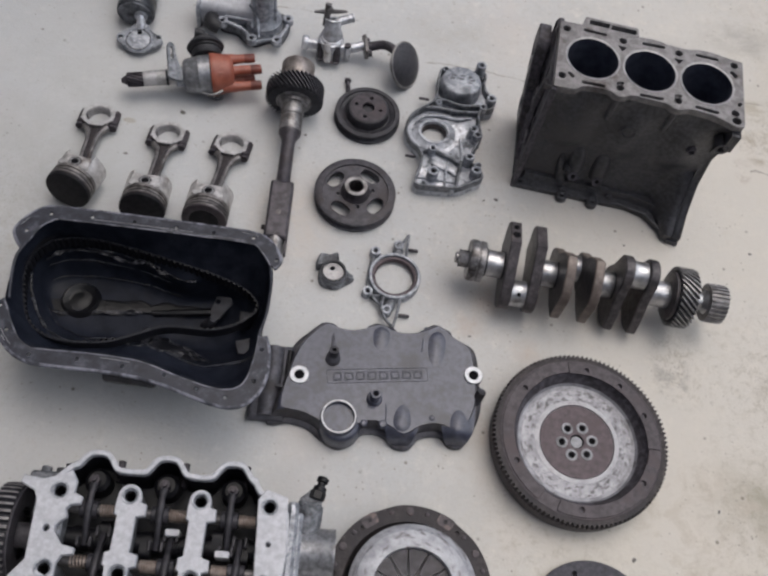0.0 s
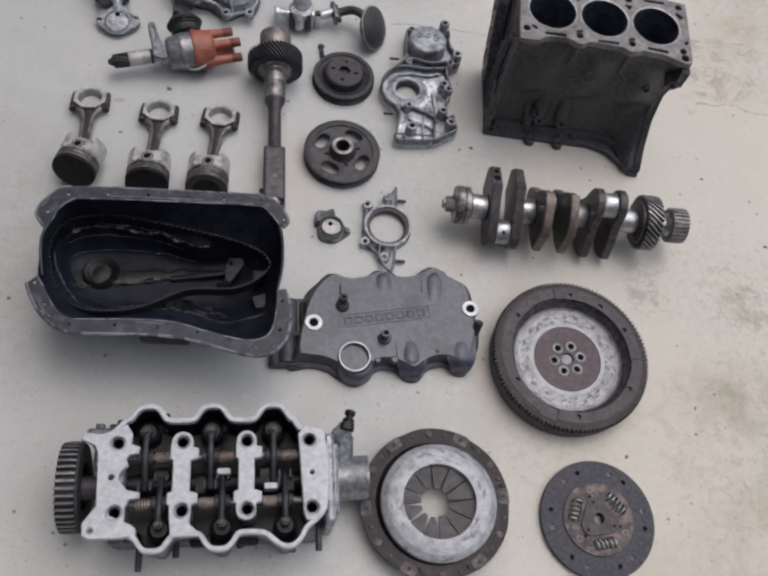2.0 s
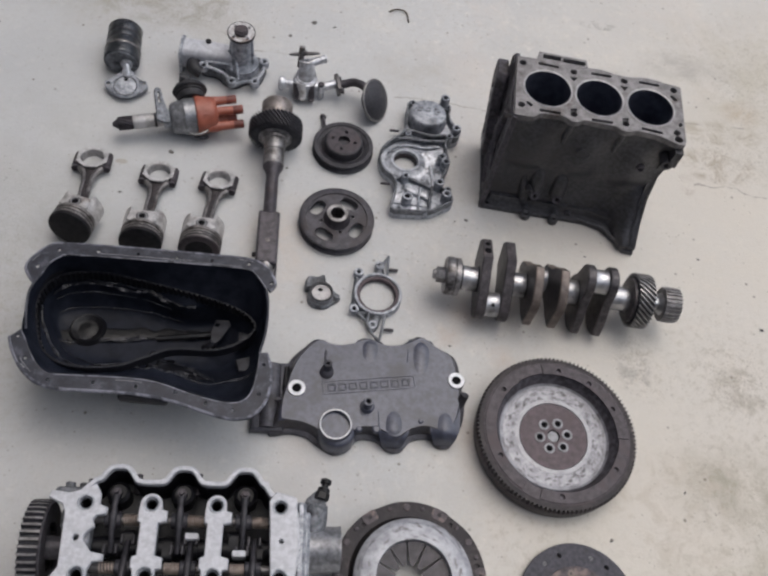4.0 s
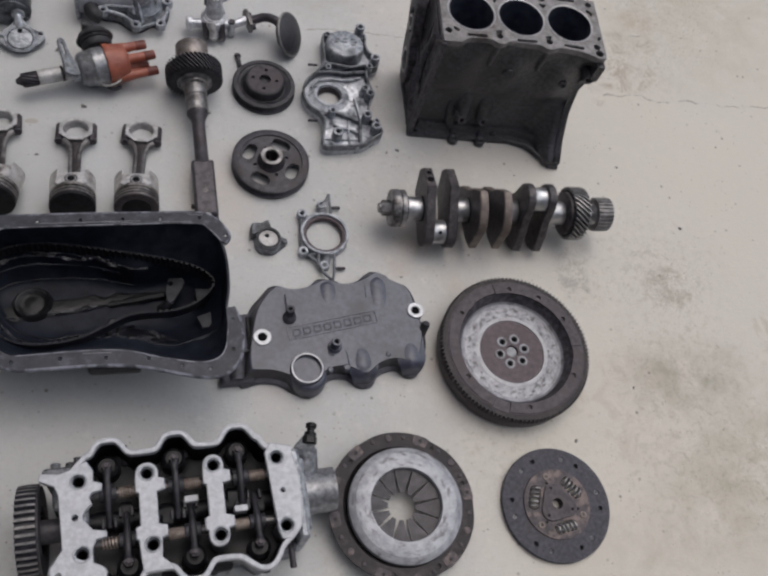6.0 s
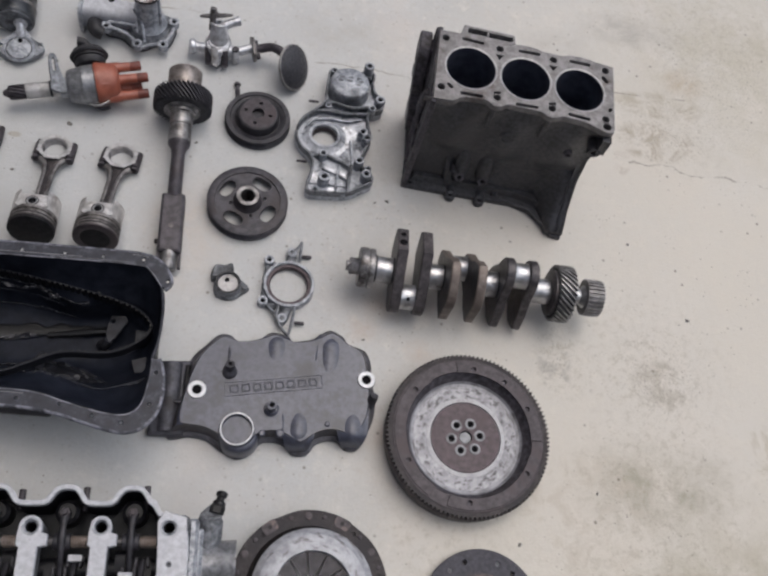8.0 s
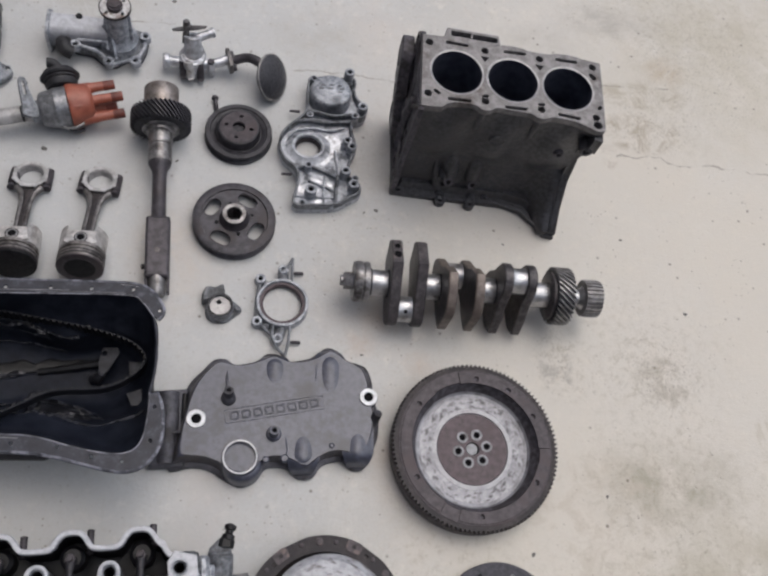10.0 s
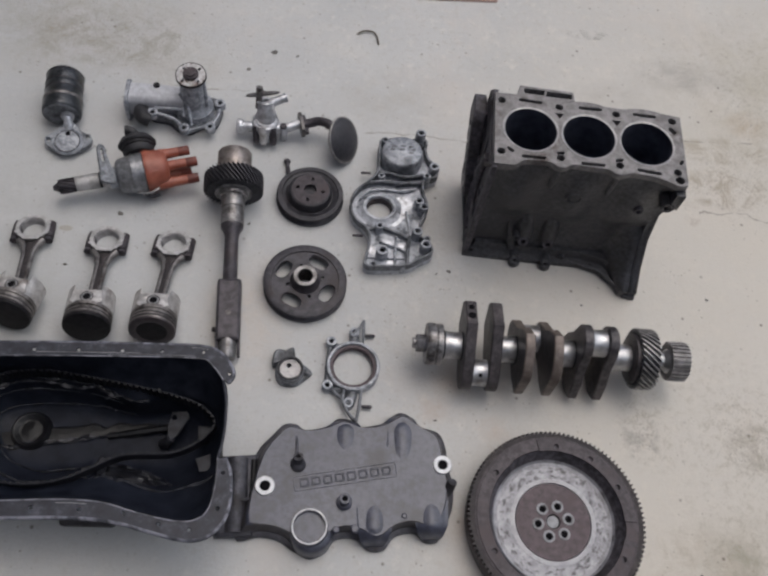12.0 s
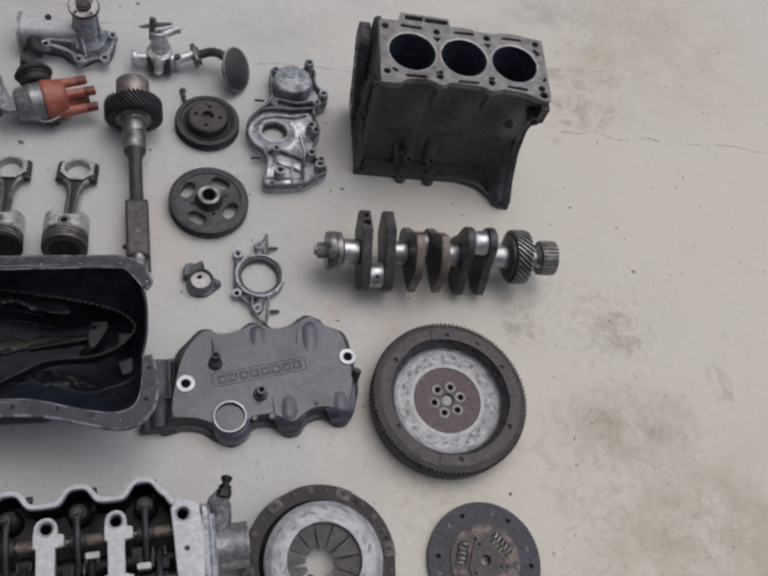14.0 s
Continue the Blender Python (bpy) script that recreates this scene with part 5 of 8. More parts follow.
    add_rings(bm, [at_level(rim_line, 1.012, 0.1222), blend(rim_line, waist_line, 0.3, 0.09), at_level(waist_line, 1.01, 0.055), at_level(basin_line, 1.03, 0.006), at_level(basin_line, 0.98, 0.0)], cap1=True)
    part("pan_shell", bm, PAN_OUT, e, "black painted outside")
    bm = mesh()
    add_box(bm, -0.208 - cx, -0.142 - cx, -0.087 - cy, -0.070 - cy, 0.106, 0.1195, 0.005)
    part("shell_bulge", bm, PAN_OUT, e, "black bulge under the front flange")
    rng = random.Random(2)
    for name, line, z, r, k0, k1 in (("waist_bead", at_level(waist_line, 0.995, 0.0630), 0.0, 0.0017, 10, 92), ("basin_bead", at_level(basin_line, 1.015, 0.0215), 0.0, 0.0013, 12, 66), ("wet_ridge", blend(waist_line, basin_line, 0.4, 0.043), 0.0, 0.0012, 16, 44)):
        bm = mesh()
        pts = [line[k % 96] for k in range(k0, k1)]
        pts = [(x + 0.003 * noise.noise(Vector((k * 0.4, r * 999, 0))), y + 0.003 * noise.noise(Vector((k * 0.4, r * 999, 5))), h) for k, (x, y, h) in enumerate(pts)]
        add_tube(bm, pts, [r * (0.5 + 1.5 * rng.random() ** 2) for _ in pts], 8)
        part(name, bm, WET_EDGE, e, "oil-wet pressed bead")
    bm = mesh()
    mud = smooth(loc([(-0.338, 0.056), (-0.31, 0.060), (-0.268, 0.066), (-0.193, 0.072), (-0.125, 0.078), (-0.110, 0.070), (-0.131, 0.064), (-0.154, 0.056), (-0.191, 0.055), (-0.228, 0.049), (-0.269, 0.041), (-0.32, 0.03)]), 4)
    mud = [(x + 0.006 * noise.noise(Vector((x * 70, y * 70, 3))), y + 0.007 * noise.noise(Vector((x * 60, y * 60, 9)))) for x, y in mud]
    add_loft(bm, mud if area2(mud) > 0 else mud[::-1], [(0.0, 0.0150), (0.002, 0.0168), (0.004, 0.0172)], cap0=False)
    part("sludge_bank", bm, PAN_MUD, e, "brown oil sludge along the bottom", 60)
    bm = mesh()
    add_lathe(bm, [(0.0, 0.0185), (0.010, 0.0185), (0.0135, 0.0172), (0.0165, 0.0178), (0.0205, 0.0222), (0.0228, 0.0228), (0.0255, 0.019), (0.03, 0.012)], 36, shift(-0.292 - cx, 0.0605 - cy, 0))
    part("drain_boss", bm, PAN_MUD, e)
    bm = mesh()
    add_lathe(bm, [(0.003, 0.02), (0.004, 0.030), (0.0065, 0.030), (0.008, 0.018)], 16, shift(-0.104 - cx, 0.067 - cy, 0.0))
    add_tube(bm, path3([(x - cx, y - cy, z) for x, y, z in ((-0.19, 0.056, 0.018), (-0.15, 0.062, 0.0205), (-0.104, 0.07, 0.022))], 4), [0.0045, 0.005, 0.004, 0.0055, 0.005, 0.006, 0.005, 0.006, 0.005], 8)
    part("baffle_stay", bm, PAN_MUD, e, "sludge-covered stay with a bolt eye")
    # wrinkled films of wet oil on the ledge and along the bottom
    for pts, width, seed in (([(-0.341, 0.088, 0.062), (-0.324, 0.105, 0.064), (-0.298, 0.112, 0.0655), (-0.263, 0.111, 0.066), (-0.227, 0.104, 0.066), (-0.207, 0.107, 0.0655), (-0.192, 0.101, 0.065), (-0.169, 0.089, 0.063)], 0.0085, 1),
                             ([(-0.333, 0.042, 0.0185), (-0.313, 0.035, 0.019), (-0.299, 0.041, 0.018), (-0.26, 0.046, 0.018), (-0.226, 0.051, 0.018), (-0.191, 0.056, 0.018)], 0.010, 7)):
        mid_line = path3([(x - cx, y - cy, z) for x, y, z in pts], 9)
        verts = []
        for k, (x, y, z) in enumerate(mid_line):
            a, b = mid_line[max(k - 1, 0)], mid_line[min(k + 1, len(mid_line) - 1)]
            d = Vector((b[0] - a[0], b[1] - a[1])).normalized()
            wide = width * (0.25 + 0.9 * abs(noise.noise(Vector((k * 0.23, seed, 0.5))))) * min(1.0, k / 6, (len(mid_line) - 1 - k) / 6 + 0.05)
            for j in range(6):
                v = j / 5 - 0.5 + 0.35 * noise.noise(Vector((k * 0.31, seed + 2, 1.5)))
                verts.append((x - d.y * wide * v, y + d.x * wide * v, z + 0.0026 * noise.noise(Vector((k * 0.45, j * 0.8, seed))) + 0.0012))
        bm = mesh()
        add_faces(bm, verts, [[k * 6 + j, (k + 1) * 6 + j, (k + 1) * 6 + j + 1, k * 6 + j + 1] for k in range(len(mid_line) - 1) for j in range(5)])
        part("oil_film", bm, WET_FILM, e, "wrinkled wet oil film", 50)
    bm = mesh()
    bmesh.ops.create_icosphere(bm, subdivisions=3, radius=0.009, matrix=shift(-0.122 - cx, 0.105 - cy, 0.068))
    for v in bm.verts:
        v.co += Vector((0.5, 1.0, 0.8)) * 0.007 * noise.noise(v.co * 120)
    part("sludge_lump", bm, PAN_MUD, e, "black lump of sludge", 60)
    # pickup bracket tab, grey baffle corners
    bm = mesh()
    tab = loc([(-0.106, 0.086), (-0.086, 0.087), (-0.082, 0.079), (-0.096, 0.052), (-0.106, 0.044), (-0.110, 0.063)])
    add_plate(bm, [tab if area2(tab) > 0 else tab[::-1], circle(0.0036, 12, -0.1025 - cx, 0.0775 - cy)], 0.036, 0.039, 0.0006)
    add_tube(bm, [(-0.104 - cx, 0.05 - cy, 0.038), (-0.110 - cx, 0.044 - cy, 0.028), (-0.118 - cx, 0.048 - cy, 0.018)], [0.006, 0.007, 0.006], 10)
    part("bracket_tab", bm, PAN_GREY, e, "dull grey bracket tab with a hole", 40)
    for pts, z in (([(-0.069, 0.064), (-0.046, 0.063), (-0.052, 0.046), (-0.067, 0.044)], 0.049), ([(-0.068, 0.019), (-0.048, 0.026), (-0.046, 0.002), (-0.061, 0.001)], 0.049)):
        bm = mesh()
        out = loc(pts)
        add_plate(bm, [out if area2(out) > 0 else out[::-1]], 0.026, z, 0.001)
        part("baffle_corner", bm, PAN_GREY, e, "grey corner of the baffle", 40)
    # bare lips of the two ends between the flanges
    for pts in ([(-0.033, 0.099), (-0.027, 0.07), (-0.026, 0.03), (-0.031, -0.004)], [(-0.343, 0.0), (-0.350, 0.03), (-0.353, 0.06), (-0.346, 0.083)]):
        bm = mesh()
        add_tube(bm, path3([(x - cx, y - cy, 0.1232) for x, y in pts], 5), 0.0019, 8)
        part("end_lip", bm, PAN, e, "scuffed pressed lip")
    # scratches through the paint
    rng = random.Random(8)
    for k in range(7):
        edge = (top, low, top_in, low_in)[k % 4]
        i = rng.randrange(4, len(edge) - 8)
        f = rng.uniform(0.12, 0.4)
        run = rng.randrange(2, 5)
        line = []
        for p, q in zip(edge[i:i + run], edge[i + 1:i + run + 1]):
            d = Vector((q[0] - p[0], q[1] - p[1])).normalized()
            side = 0.016 * f
            line.append((p[0] - d.y * side, p[1] + d.x * side, 0.1254))
        bm = mesh()
        add_tube(bm, line, rng.uniform(0.0004, 0.0008), 6)
        part("paint_scratch", bm, PLAIN_FACE, e)
    # thin tubes that paint the highlight and scuffs of the inner edges
    for name, edge in (("inner_edge", low_in), ("inner_edge", top_in)):
        bm = mesh()
        add_tube(bm, [(x, y, 0.1253) for x, y in edge], 0.0010, 6)
        part(name, bm, EDGE_WORN, e, "scuffed inner edge, drawn bright for its highlight")


oil_pan()


# ---- toothed belt and plastic lying in the pan ----
def timing_belt():
    e = thing("timing_belt", -0.195, 0.045, 0.0665, 0, "black oily toothed timing belt coiled inside the oil pan", "belt")
    loop = [(-0.193, 0.118), (-0.264, 0.128), (-0.305, 0.125), (-0.331, 0.116), (-0.346, 0.1), (-0.354, 0.08), (-0.356, 0.057), (-0.350, 0.030), (-0.336, -0.006), (-0.315, -0.026), (-0.286, -0.034), (-0.249, -0.032),
            (-0.218, -0.024), (-0.191, -0.010), (-0.153, 0.008), (-0.099, 0.012), (-0.072, 0.02), (-0.055, 0.031), (-0.042, 0.044), (-0.037, 0.058), (-0.045, 0.072), (-0.06, 0.084), (-0.084, 0.094), (-0.121, 0.104)]
    line = smooth([((x + 0.195) * 0.966, (y - 0.045) * (0.90 if y > 0.045 else 0.955)) for x, y in loop], 8)
    line = line if area2(line) > 0 else line[::-1]
    # even steps along the loop, two to a tooth
    ends = line + line[:1]
    run = np.r_[0.0, np.cumsum([math.dist(p, q) for p, q in zip(ends, ends[1:])])]
    count = 190
    at = np.linspace(0, run[-1], count, endpoint=False)
    line = list(zip(np.interp(at, run, [p[0] for p in ends]), np.interp(at, run, [p[1] for p in ends])))
    outer, inner, toothed = inset2(line, -0.0007), inset2(line, 0.0007), inset2(line, 0.0026)

    def sway(p):
        return 0.003 * math.sin(9 * p[0] + 4) + 0.0025 * math.sin(23 * p[1])

    rows = []
    for pts, z in ((outer, 0.0), (outer, 0.0205), (inner, 0.0212), (inner, 0.0005)):
        rows.append([(x, y, z + sway((x, y))) for x, y in pts])
    bm = mesh()
    add_rings(bm, rows + rows[:1])
    band = part("band", bm, BELT, e, "oily black belt band", 40)
    bm = mesh()
    for k in range(0, count, 2):
        j = (k + 1) % count
        quad = [inner[k], inner[j], toothed[j], toothed[k]]
        z = sway(inner[k])
        add_faces(bm, [(x, y, 0.001 + z) for x, y in quad] + [(x, y, 0.0206 + z) for x, y in quad], [[3, 2, 1, 0], [4, 5, 6, 7], [0, 1, 5, 4], [1, 2, 6, 5], [2, 3, 7, 6], [3, 0, 4, 7]])
    tagged(part("teeth", bm, OIL, band, angle=20), kind="stuff")


timing_belt()


def plastic_scrap():
    e = thing("plastic_scrap", -0.135, -0.015, 0.03, -12, "crumpled glossy black plastic scrap lying in the oil pan", "plastic scrap")
    verts, cols, rows = [], 18, 9
    for i in range(cols):
        u = i / (cols - 1)
        for j in range(rows):
            v = j / (rows - 1) - 0.5
            wide = 0.03 * (1.0 - 0.55 * u)
            fold = 0.010 * noise.noise(Vector((u * 5, v * 4, 2))) + 0.007 * noise.noise(Vector((u * 13, v * 9, 7)))
            verts.append((-0.052 + 0.105 * u, v * wide + 0.006 * math.sin(3 * u), 0.016 + 0.012 * (1 - u) - 0.03 * v * v + fold))
    faces = [[i * rows + j, (i + 1) * rows + j, (i + 1) * rows + j + 1, i * rows + j + 1] for i in range(cols - 1) for j in range(rows - 1)]
    n = len(verts)
    rim = [i * rows for i in range(cols)] + [(cols - 1) * rows + j for j in range(1, rows)] + [i * rows + rows - 1 for i in range(cols - 2, -1, -1)] + list(range(rows - 2, 0, -1))
    bm = mesh()
    add_faces(bm, verts + [(x, y, z - 0.0012) for x, y, z in verts], faces + [[v + n for v in reversed(f)] for f in faces] + [[a, a + n, b + n, b] for a, b in zip(rim, rim[1:] + rim[:1])])
    part("sheet", bm, PLASTIC, e, angle=25)
    bm = mesh()
    add_box(bm, -0.060, -0.044, -0.014, 0.010, 0.004, 0.030, 0.003, shift(0, 0, 0, 12, 0, -18))
    part("stiff_end", bm, PLASTIC, e, "thick folded end", 40)


plastic_scrap()


# ---- cylinder head ----
def cylinder_head():
    e = thing("cylinder_head", -0.0963, -0.262, 0, 2.9, "aluminium cylinder head with bright cam-carrier rim, rocker gear and camshaft sprocket", "cylinder head")
    z = 0.123
    def scallop(x, s):
        """One round bulge of the edge over a valve; s is its side."""
        return [(x + s * u, s * (v + (0.003 if s > 0 else 0.002))) for u, v in ((-0.029, 0.0705), (-0.023, 0.0735), (-0.018, 0.081), (-0.009, 0.0885), (0.009, 0.0885), (0.018, 0.081), (0.023, 0.0735), (0.029, 0.0705))]

    rim = [(-0.131, -0.044), (-0.108, -0.058), (-0.097, -0.064)] + scallop(-0.070, -1)[::-1] + scallop(0.008, -1)[::-1] + [(0.060, -0.074), (0.070, -0.081), (0.083, -0.090), (0.098, -0.090), (0.109, -0.080), (0.116, -0.068), (0.128, -0.058)]
    rim += [(0.139, -0.043), (0.143, 0.0), (0.140, 0.038), (0.126, 0.056), (0.108, 0.061)] + scallop(0.072, 1)[::-1] + scallop(-0.004, 1)[::-1] + scallop(-0.083, 1)[::-1] + [(-0.126, 0.058), (-0.132, 0.045), (-0.133, 0.0)]
    rim = smooth(rim, 3)
    bm = mesh()
    add_plate(bm, [rim, inset2(rim, 0.0062)], 0.112, z, 0.0012)
    top = part("carrier_rim", bm, ALU_WHITE, e, "bright machined cam-carrier rim", 35)
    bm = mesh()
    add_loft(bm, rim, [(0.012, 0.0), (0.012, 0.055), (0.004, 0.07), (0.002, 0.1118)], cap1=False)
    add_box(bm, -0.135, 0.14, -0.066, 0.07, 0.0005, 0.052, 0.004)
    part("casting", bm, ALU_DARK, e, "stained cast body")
    bm = mesh()
    add_steps(bm, inset2(rim, 0.0056), [(1, 0.1115), (1, 0.075), (0.97, 0.066), (0.9, 0.064)])
    part("oil_gallery", bm, OIL, e, "wet black inside")
    # bearing caps across the head
    caps = [
        ("left", [(-0.1405, 0.030), (-0.1375, -0.034), (-0.152, -0.054), (-0.151, -0.069), (-0.143, -0.073), (-0.106, -0.073), (-0.094, -0.071), (-0.096, -0.064), (-0.104, -0.056), (-0.104, -0.050), (-0.104, -0.036), (-0.100, -0.028), (-0.088, -0.026),
                  (-0.088, -0.019), (-0.103, -0.016), (-0.1085, -0.009), (-0.1135, -0.003), (-0.1135, 0.003), (-0.1085, 0.009), (-0.103, 0.014), (-0.106, 0.022), (-0.1025, 0.027), (-0.092, 0.029), (-0.091, 0.037), (-0.101, 0.041), (-0.101, 0.055), (-0.108, 0.066),
                  (-0.119, 0.060), (-0.138, 0.054), (-0.160, 0.057), (-0.162, 0.048), (-0.145, 0.040)], (-0.1175, 0.0425), (-0.116, -0.0425)),
        ("second", stadium_bar(-0.0395, 0.0132, 0.0555, -0.0735, 0.010), (-0.0395, 0.0425), (-0.0375, -0.0425)),
        ("third", stadium_bar(0.0395, 0.0124, 0.0555, -0.056, 0.0), (0.0395, 0.0425), (0.041, -0.0425)),
        ("right", [(0.110, -0.050), (0.108, -0.02), (0.107, 0.0), (0.106, 0.02), (0.104, 0.05), (0.112, 0.062), (0.138, 0.055), (0.142, 0.0), (0.139, -0.045), (0.124, -0.06), (0.113, -0.058)], (0.118, 0.0425), (0.120, -0.0425)),
    ]
    for kind, out, b1, b2 in caps:
        bm = mesh()
        holes = [circle(0.0078, 20, *b1), circle(0.0078, 20, *b2)]
        if kind == "right":
            holes.append(circle(0.0028, 10, 0.121, 0.0))
        if kind == "left":
            holes += [circle(0.0036, 12, -0.1225, 0.0), circle(0.0036, 12, -0.142, -0.063)]
        add_plate(bm, [out] + holes, z - 0.008, z + 0.001, 0.0012)
        cap = part("bearing_cap", bm, ALU_WHITE, e, "bright aluminium bearing cap", 35)
        # darker metal below the cap carries the shade there
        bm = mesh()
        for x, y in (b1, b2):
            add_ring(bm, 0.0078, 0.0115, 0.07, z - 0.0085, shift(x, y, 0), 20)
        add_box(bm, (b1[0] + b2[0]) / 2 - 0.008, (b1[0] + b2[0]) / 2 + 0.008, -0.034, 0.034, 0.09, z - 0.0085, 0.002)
        part("cap_foot", bm, ALU_DARK, cap, "oily pedestal with the shade under its cap put into the colour")
        for x, y in (b1, b2):
            bm = mesh()
            add_lathe(bm, [(0.0102, z + 0.0011), (0.0097, z + 0.0016), (0.0082, z + 0.0013), (0.0076, z - 0.003), (0.005, z - 0.006)], 24, shift(x, y, 0))
            part("spot_face", bm, ALU, cap, "grey worn spot face")
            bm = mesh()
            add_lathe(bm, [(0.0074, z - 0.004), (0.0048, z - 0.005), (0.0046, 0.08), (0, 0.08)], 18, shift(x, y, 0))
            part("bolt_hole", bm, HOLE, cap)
    # rocker shafts with coil springs
    for y in (0.029, -0.029):
        bm = mesh()
        add_cyl(bm, 0.005, -0.125, 0.125, shift(0, y, 0.098) @ ALONG_X, 20)
        shaft = part("rocker_shaft", bm, ROD, e, "dark steel rocker shaft")
        for x0, x1 in (((-0.074, -0.052), (0.004, 0.024), (0.084, 0.103)) if y > 0 else ((-0.096, -0.070), (-0.019, 0.0), (0.060, 0.078))):
            bm = mesh()
            add_coil(bm, 0.0062, 0.0012, x0, x1, 7, shift(0, y, 0.098) @ ALONG_X)
            part("rocker_spring", bm, COPPER, shaft, "coppery coil spring")
    # rocker arms, one to a valve
    for x, s in ((-0.086, 1), (-0.006, 1), (0.073, 1), (-0.066, -1), (0.010, -1), (0.088, -1)):
        bm = mesh()
        y0, tip = 0.029 * s, (0.062 if s > 0 else 0.055) * s
        add_ring(bm, 0.005, 0.0098, -0.010, 0.010, shift(x, y0, 0.098) @ ALONG_X, 20)
        add_tube(bm, [(x, tip, 0.1), (x, 0.045 * s, 0.107), (x, y0, 0.106), (x, 0.012 * s, 0.1), (x, -0.008 * s, 0.088)], [0.0065, 0.0038, 0.0055, 0.0035, 0.0042], 10)
        add_box(bm, x - 0.009, x - 0.005, -0.012 * s if s > 0 else 0.0, 0.0 if s > 0 else 0.012, 0.078, 0.098, 0.001)
        add_box(bm, x + 0.005, x + 0.009, -0.012 * s if s > 0 else 0.0, 0.0 if s > 0 else 0.012, 0.078, 0.098, 0.001)
        arm = part("rocker_arm", bm, PULLEY_BLACK, e, "oily dark rocker arm")
        bm = mesh()
        add_hex(bm, 0.0066, 0.100, 0.107, shift(x, tip, 0))
        add_cyl(bm, 0.0034, 0.1, 0.112, shift(x, tip, 0), 14)
        part("adjuster_screw", bm, SHAFT, arm, "dark adjuster screw and nut")
        bm = mesh()
        add_lathe(bm, [(0.0, 0.094), (0.010, 0.094), (0.0145, 0.09), (0.015, 0.062)], 20, shift(x, tip + 0.003 * s, 0))
        part("valve_spring", bm, OIL, e)
    bm = mesh()
    add_cyl(bm, 0.012, -0.125, 0.12, shift(0, 0, 0.078) @ ALONG_X, 20)
    for k, x in enumerate((-0.096, -0.066, -0.018, 0.012, 0.062, 0.093)):
        a = 2.1 * k
        add_loft(bm, smooth([(0.013 * math.cos(t) + (0.008 if math.cos(t) > 0.8 else 0), 0.014 * math.sin(t)) for t in np.linspace(0, TAU, 12, endpoint=False)], 3), [(0, -0.006), (0, 0.006)],
                 shift(x, 0, 0.078) @ Matrix.Rotation(a, 4, "X") @ ALONG_X)
    cams = part("camshaft", bm, OIL, e, "oily camshaft")
    # followers in white: their reflected light is put into the colour
    for x, y in ((0.011, 0.010), (0.070, -0.010)):
        bm = mesh()
        add_box(bm, x - 0.0085, x + 0.0085, y - 0.004, y + 0.004, 0.08, 0.1015, 0.001)
        part("cam_follower_pad", bm, ALU_WHITE, cams, "follower pad, white for the light it reflects")
    # sprocket and its shaft
    bm = mesh()
    add_gear(bm, 0.0520, 0.0575, 40, -0.190, -0.167, 0, shift(0, 0.004, 0.0595) @ ALONG_X, 0.03, 4, 0.72)
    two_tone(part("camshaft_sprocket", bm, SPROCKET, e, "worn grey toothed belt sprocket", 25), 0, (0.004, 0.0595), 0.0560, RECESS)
    bm = mesh()
    add_ring(bm, 0.03, 0.0545, -0.167, -0.164, shift(0, 0.004, 0.0595) @ ALONG_X, 48)
    add_cyl(bm, 0.03, -0.188, -0.17, shift(0, 0.0, 0.0595) @ ALONG_X, 32)
    add_cyl(bm, 0.0145, -0.17, -0.11, shift(0, 0.0, 0.07) @ ALONG_X, 24)
    part("sprocket_hub", bm, PULLEY, e, "dark sprocket hub")
    bm = mesh()
    add_box(bm, -0.146, -0.136, -0.05, 0.045, 0.0, 0.062, 0.003)
    add_box(bm, -0.150, -0.136, 0.018, 0.045, 0.0, 0.096, 0.003)
    add_box(bm, -0.16, -0.12, 0.055, 0.068, 0.02, 0.105, 0.003)
    add_cyl(bm, 0.006, 0.068, 0.085, shift(-0.145, -0.01, 0.095) @ ALONG_Y, 16)
    add_cyl(bm, 0.006, 0.066, 0.084, shift(-0.128, -0.01, 0.095) @ ALONG_Y, 16)
    part("front_bracket", bm, ALU_DARK, e)
    # water outlet on the gearbox end
    bm = mesh()
    add_box(bm, 0.139, 0.152, -0.058, 0.058, 0.004, 0.098, 0.004)
    add_box(bm, 0.148, 0.158, -0.045, 0.048, 0.016, 0.086, 0.004)
    part("end_flange", bm, ALU, e, "grey cast end flange", 35)
    bm = mesh()
    add_lathe(bm, [(0.029, 0.150), (0.0295, 0.156), (0.0295, 0.194), (0.030, 0.195), (0.030, 0.199), (0.026, 0.199), (0.0255, 0.16)], 40, shift(0, 0.009, 0.05) @ ALONG_X)
    part("water_outlet", bm, DIST_BODY, e, "grey aluminium outlet pipe stub")
    bm = mesh()
    add_lathe(bm, [(0.0, 0.172), (0.0255, 0.172), (0.0258, 0.1985)], 32, shift(0, 0.009, 0.05) @ ALONG_X)
    part("outlet_bore", bm, HOLE, e)
    bm = mesh()
    add_tube(bm, [(0.163, 0.02, 0.058), (0.165, 0.045, 0.066), (0.168, 0.062, 0.072)], [0.0145, 0.0155, 0.013], 18)
    fin = [(0.1485, 0.058), (0.152, 0.069), (0.166, 0.0815), (0.1805, 0.0835), (0.1785, 0.062), (0.172, 0.04), (0.154, 0.04)]
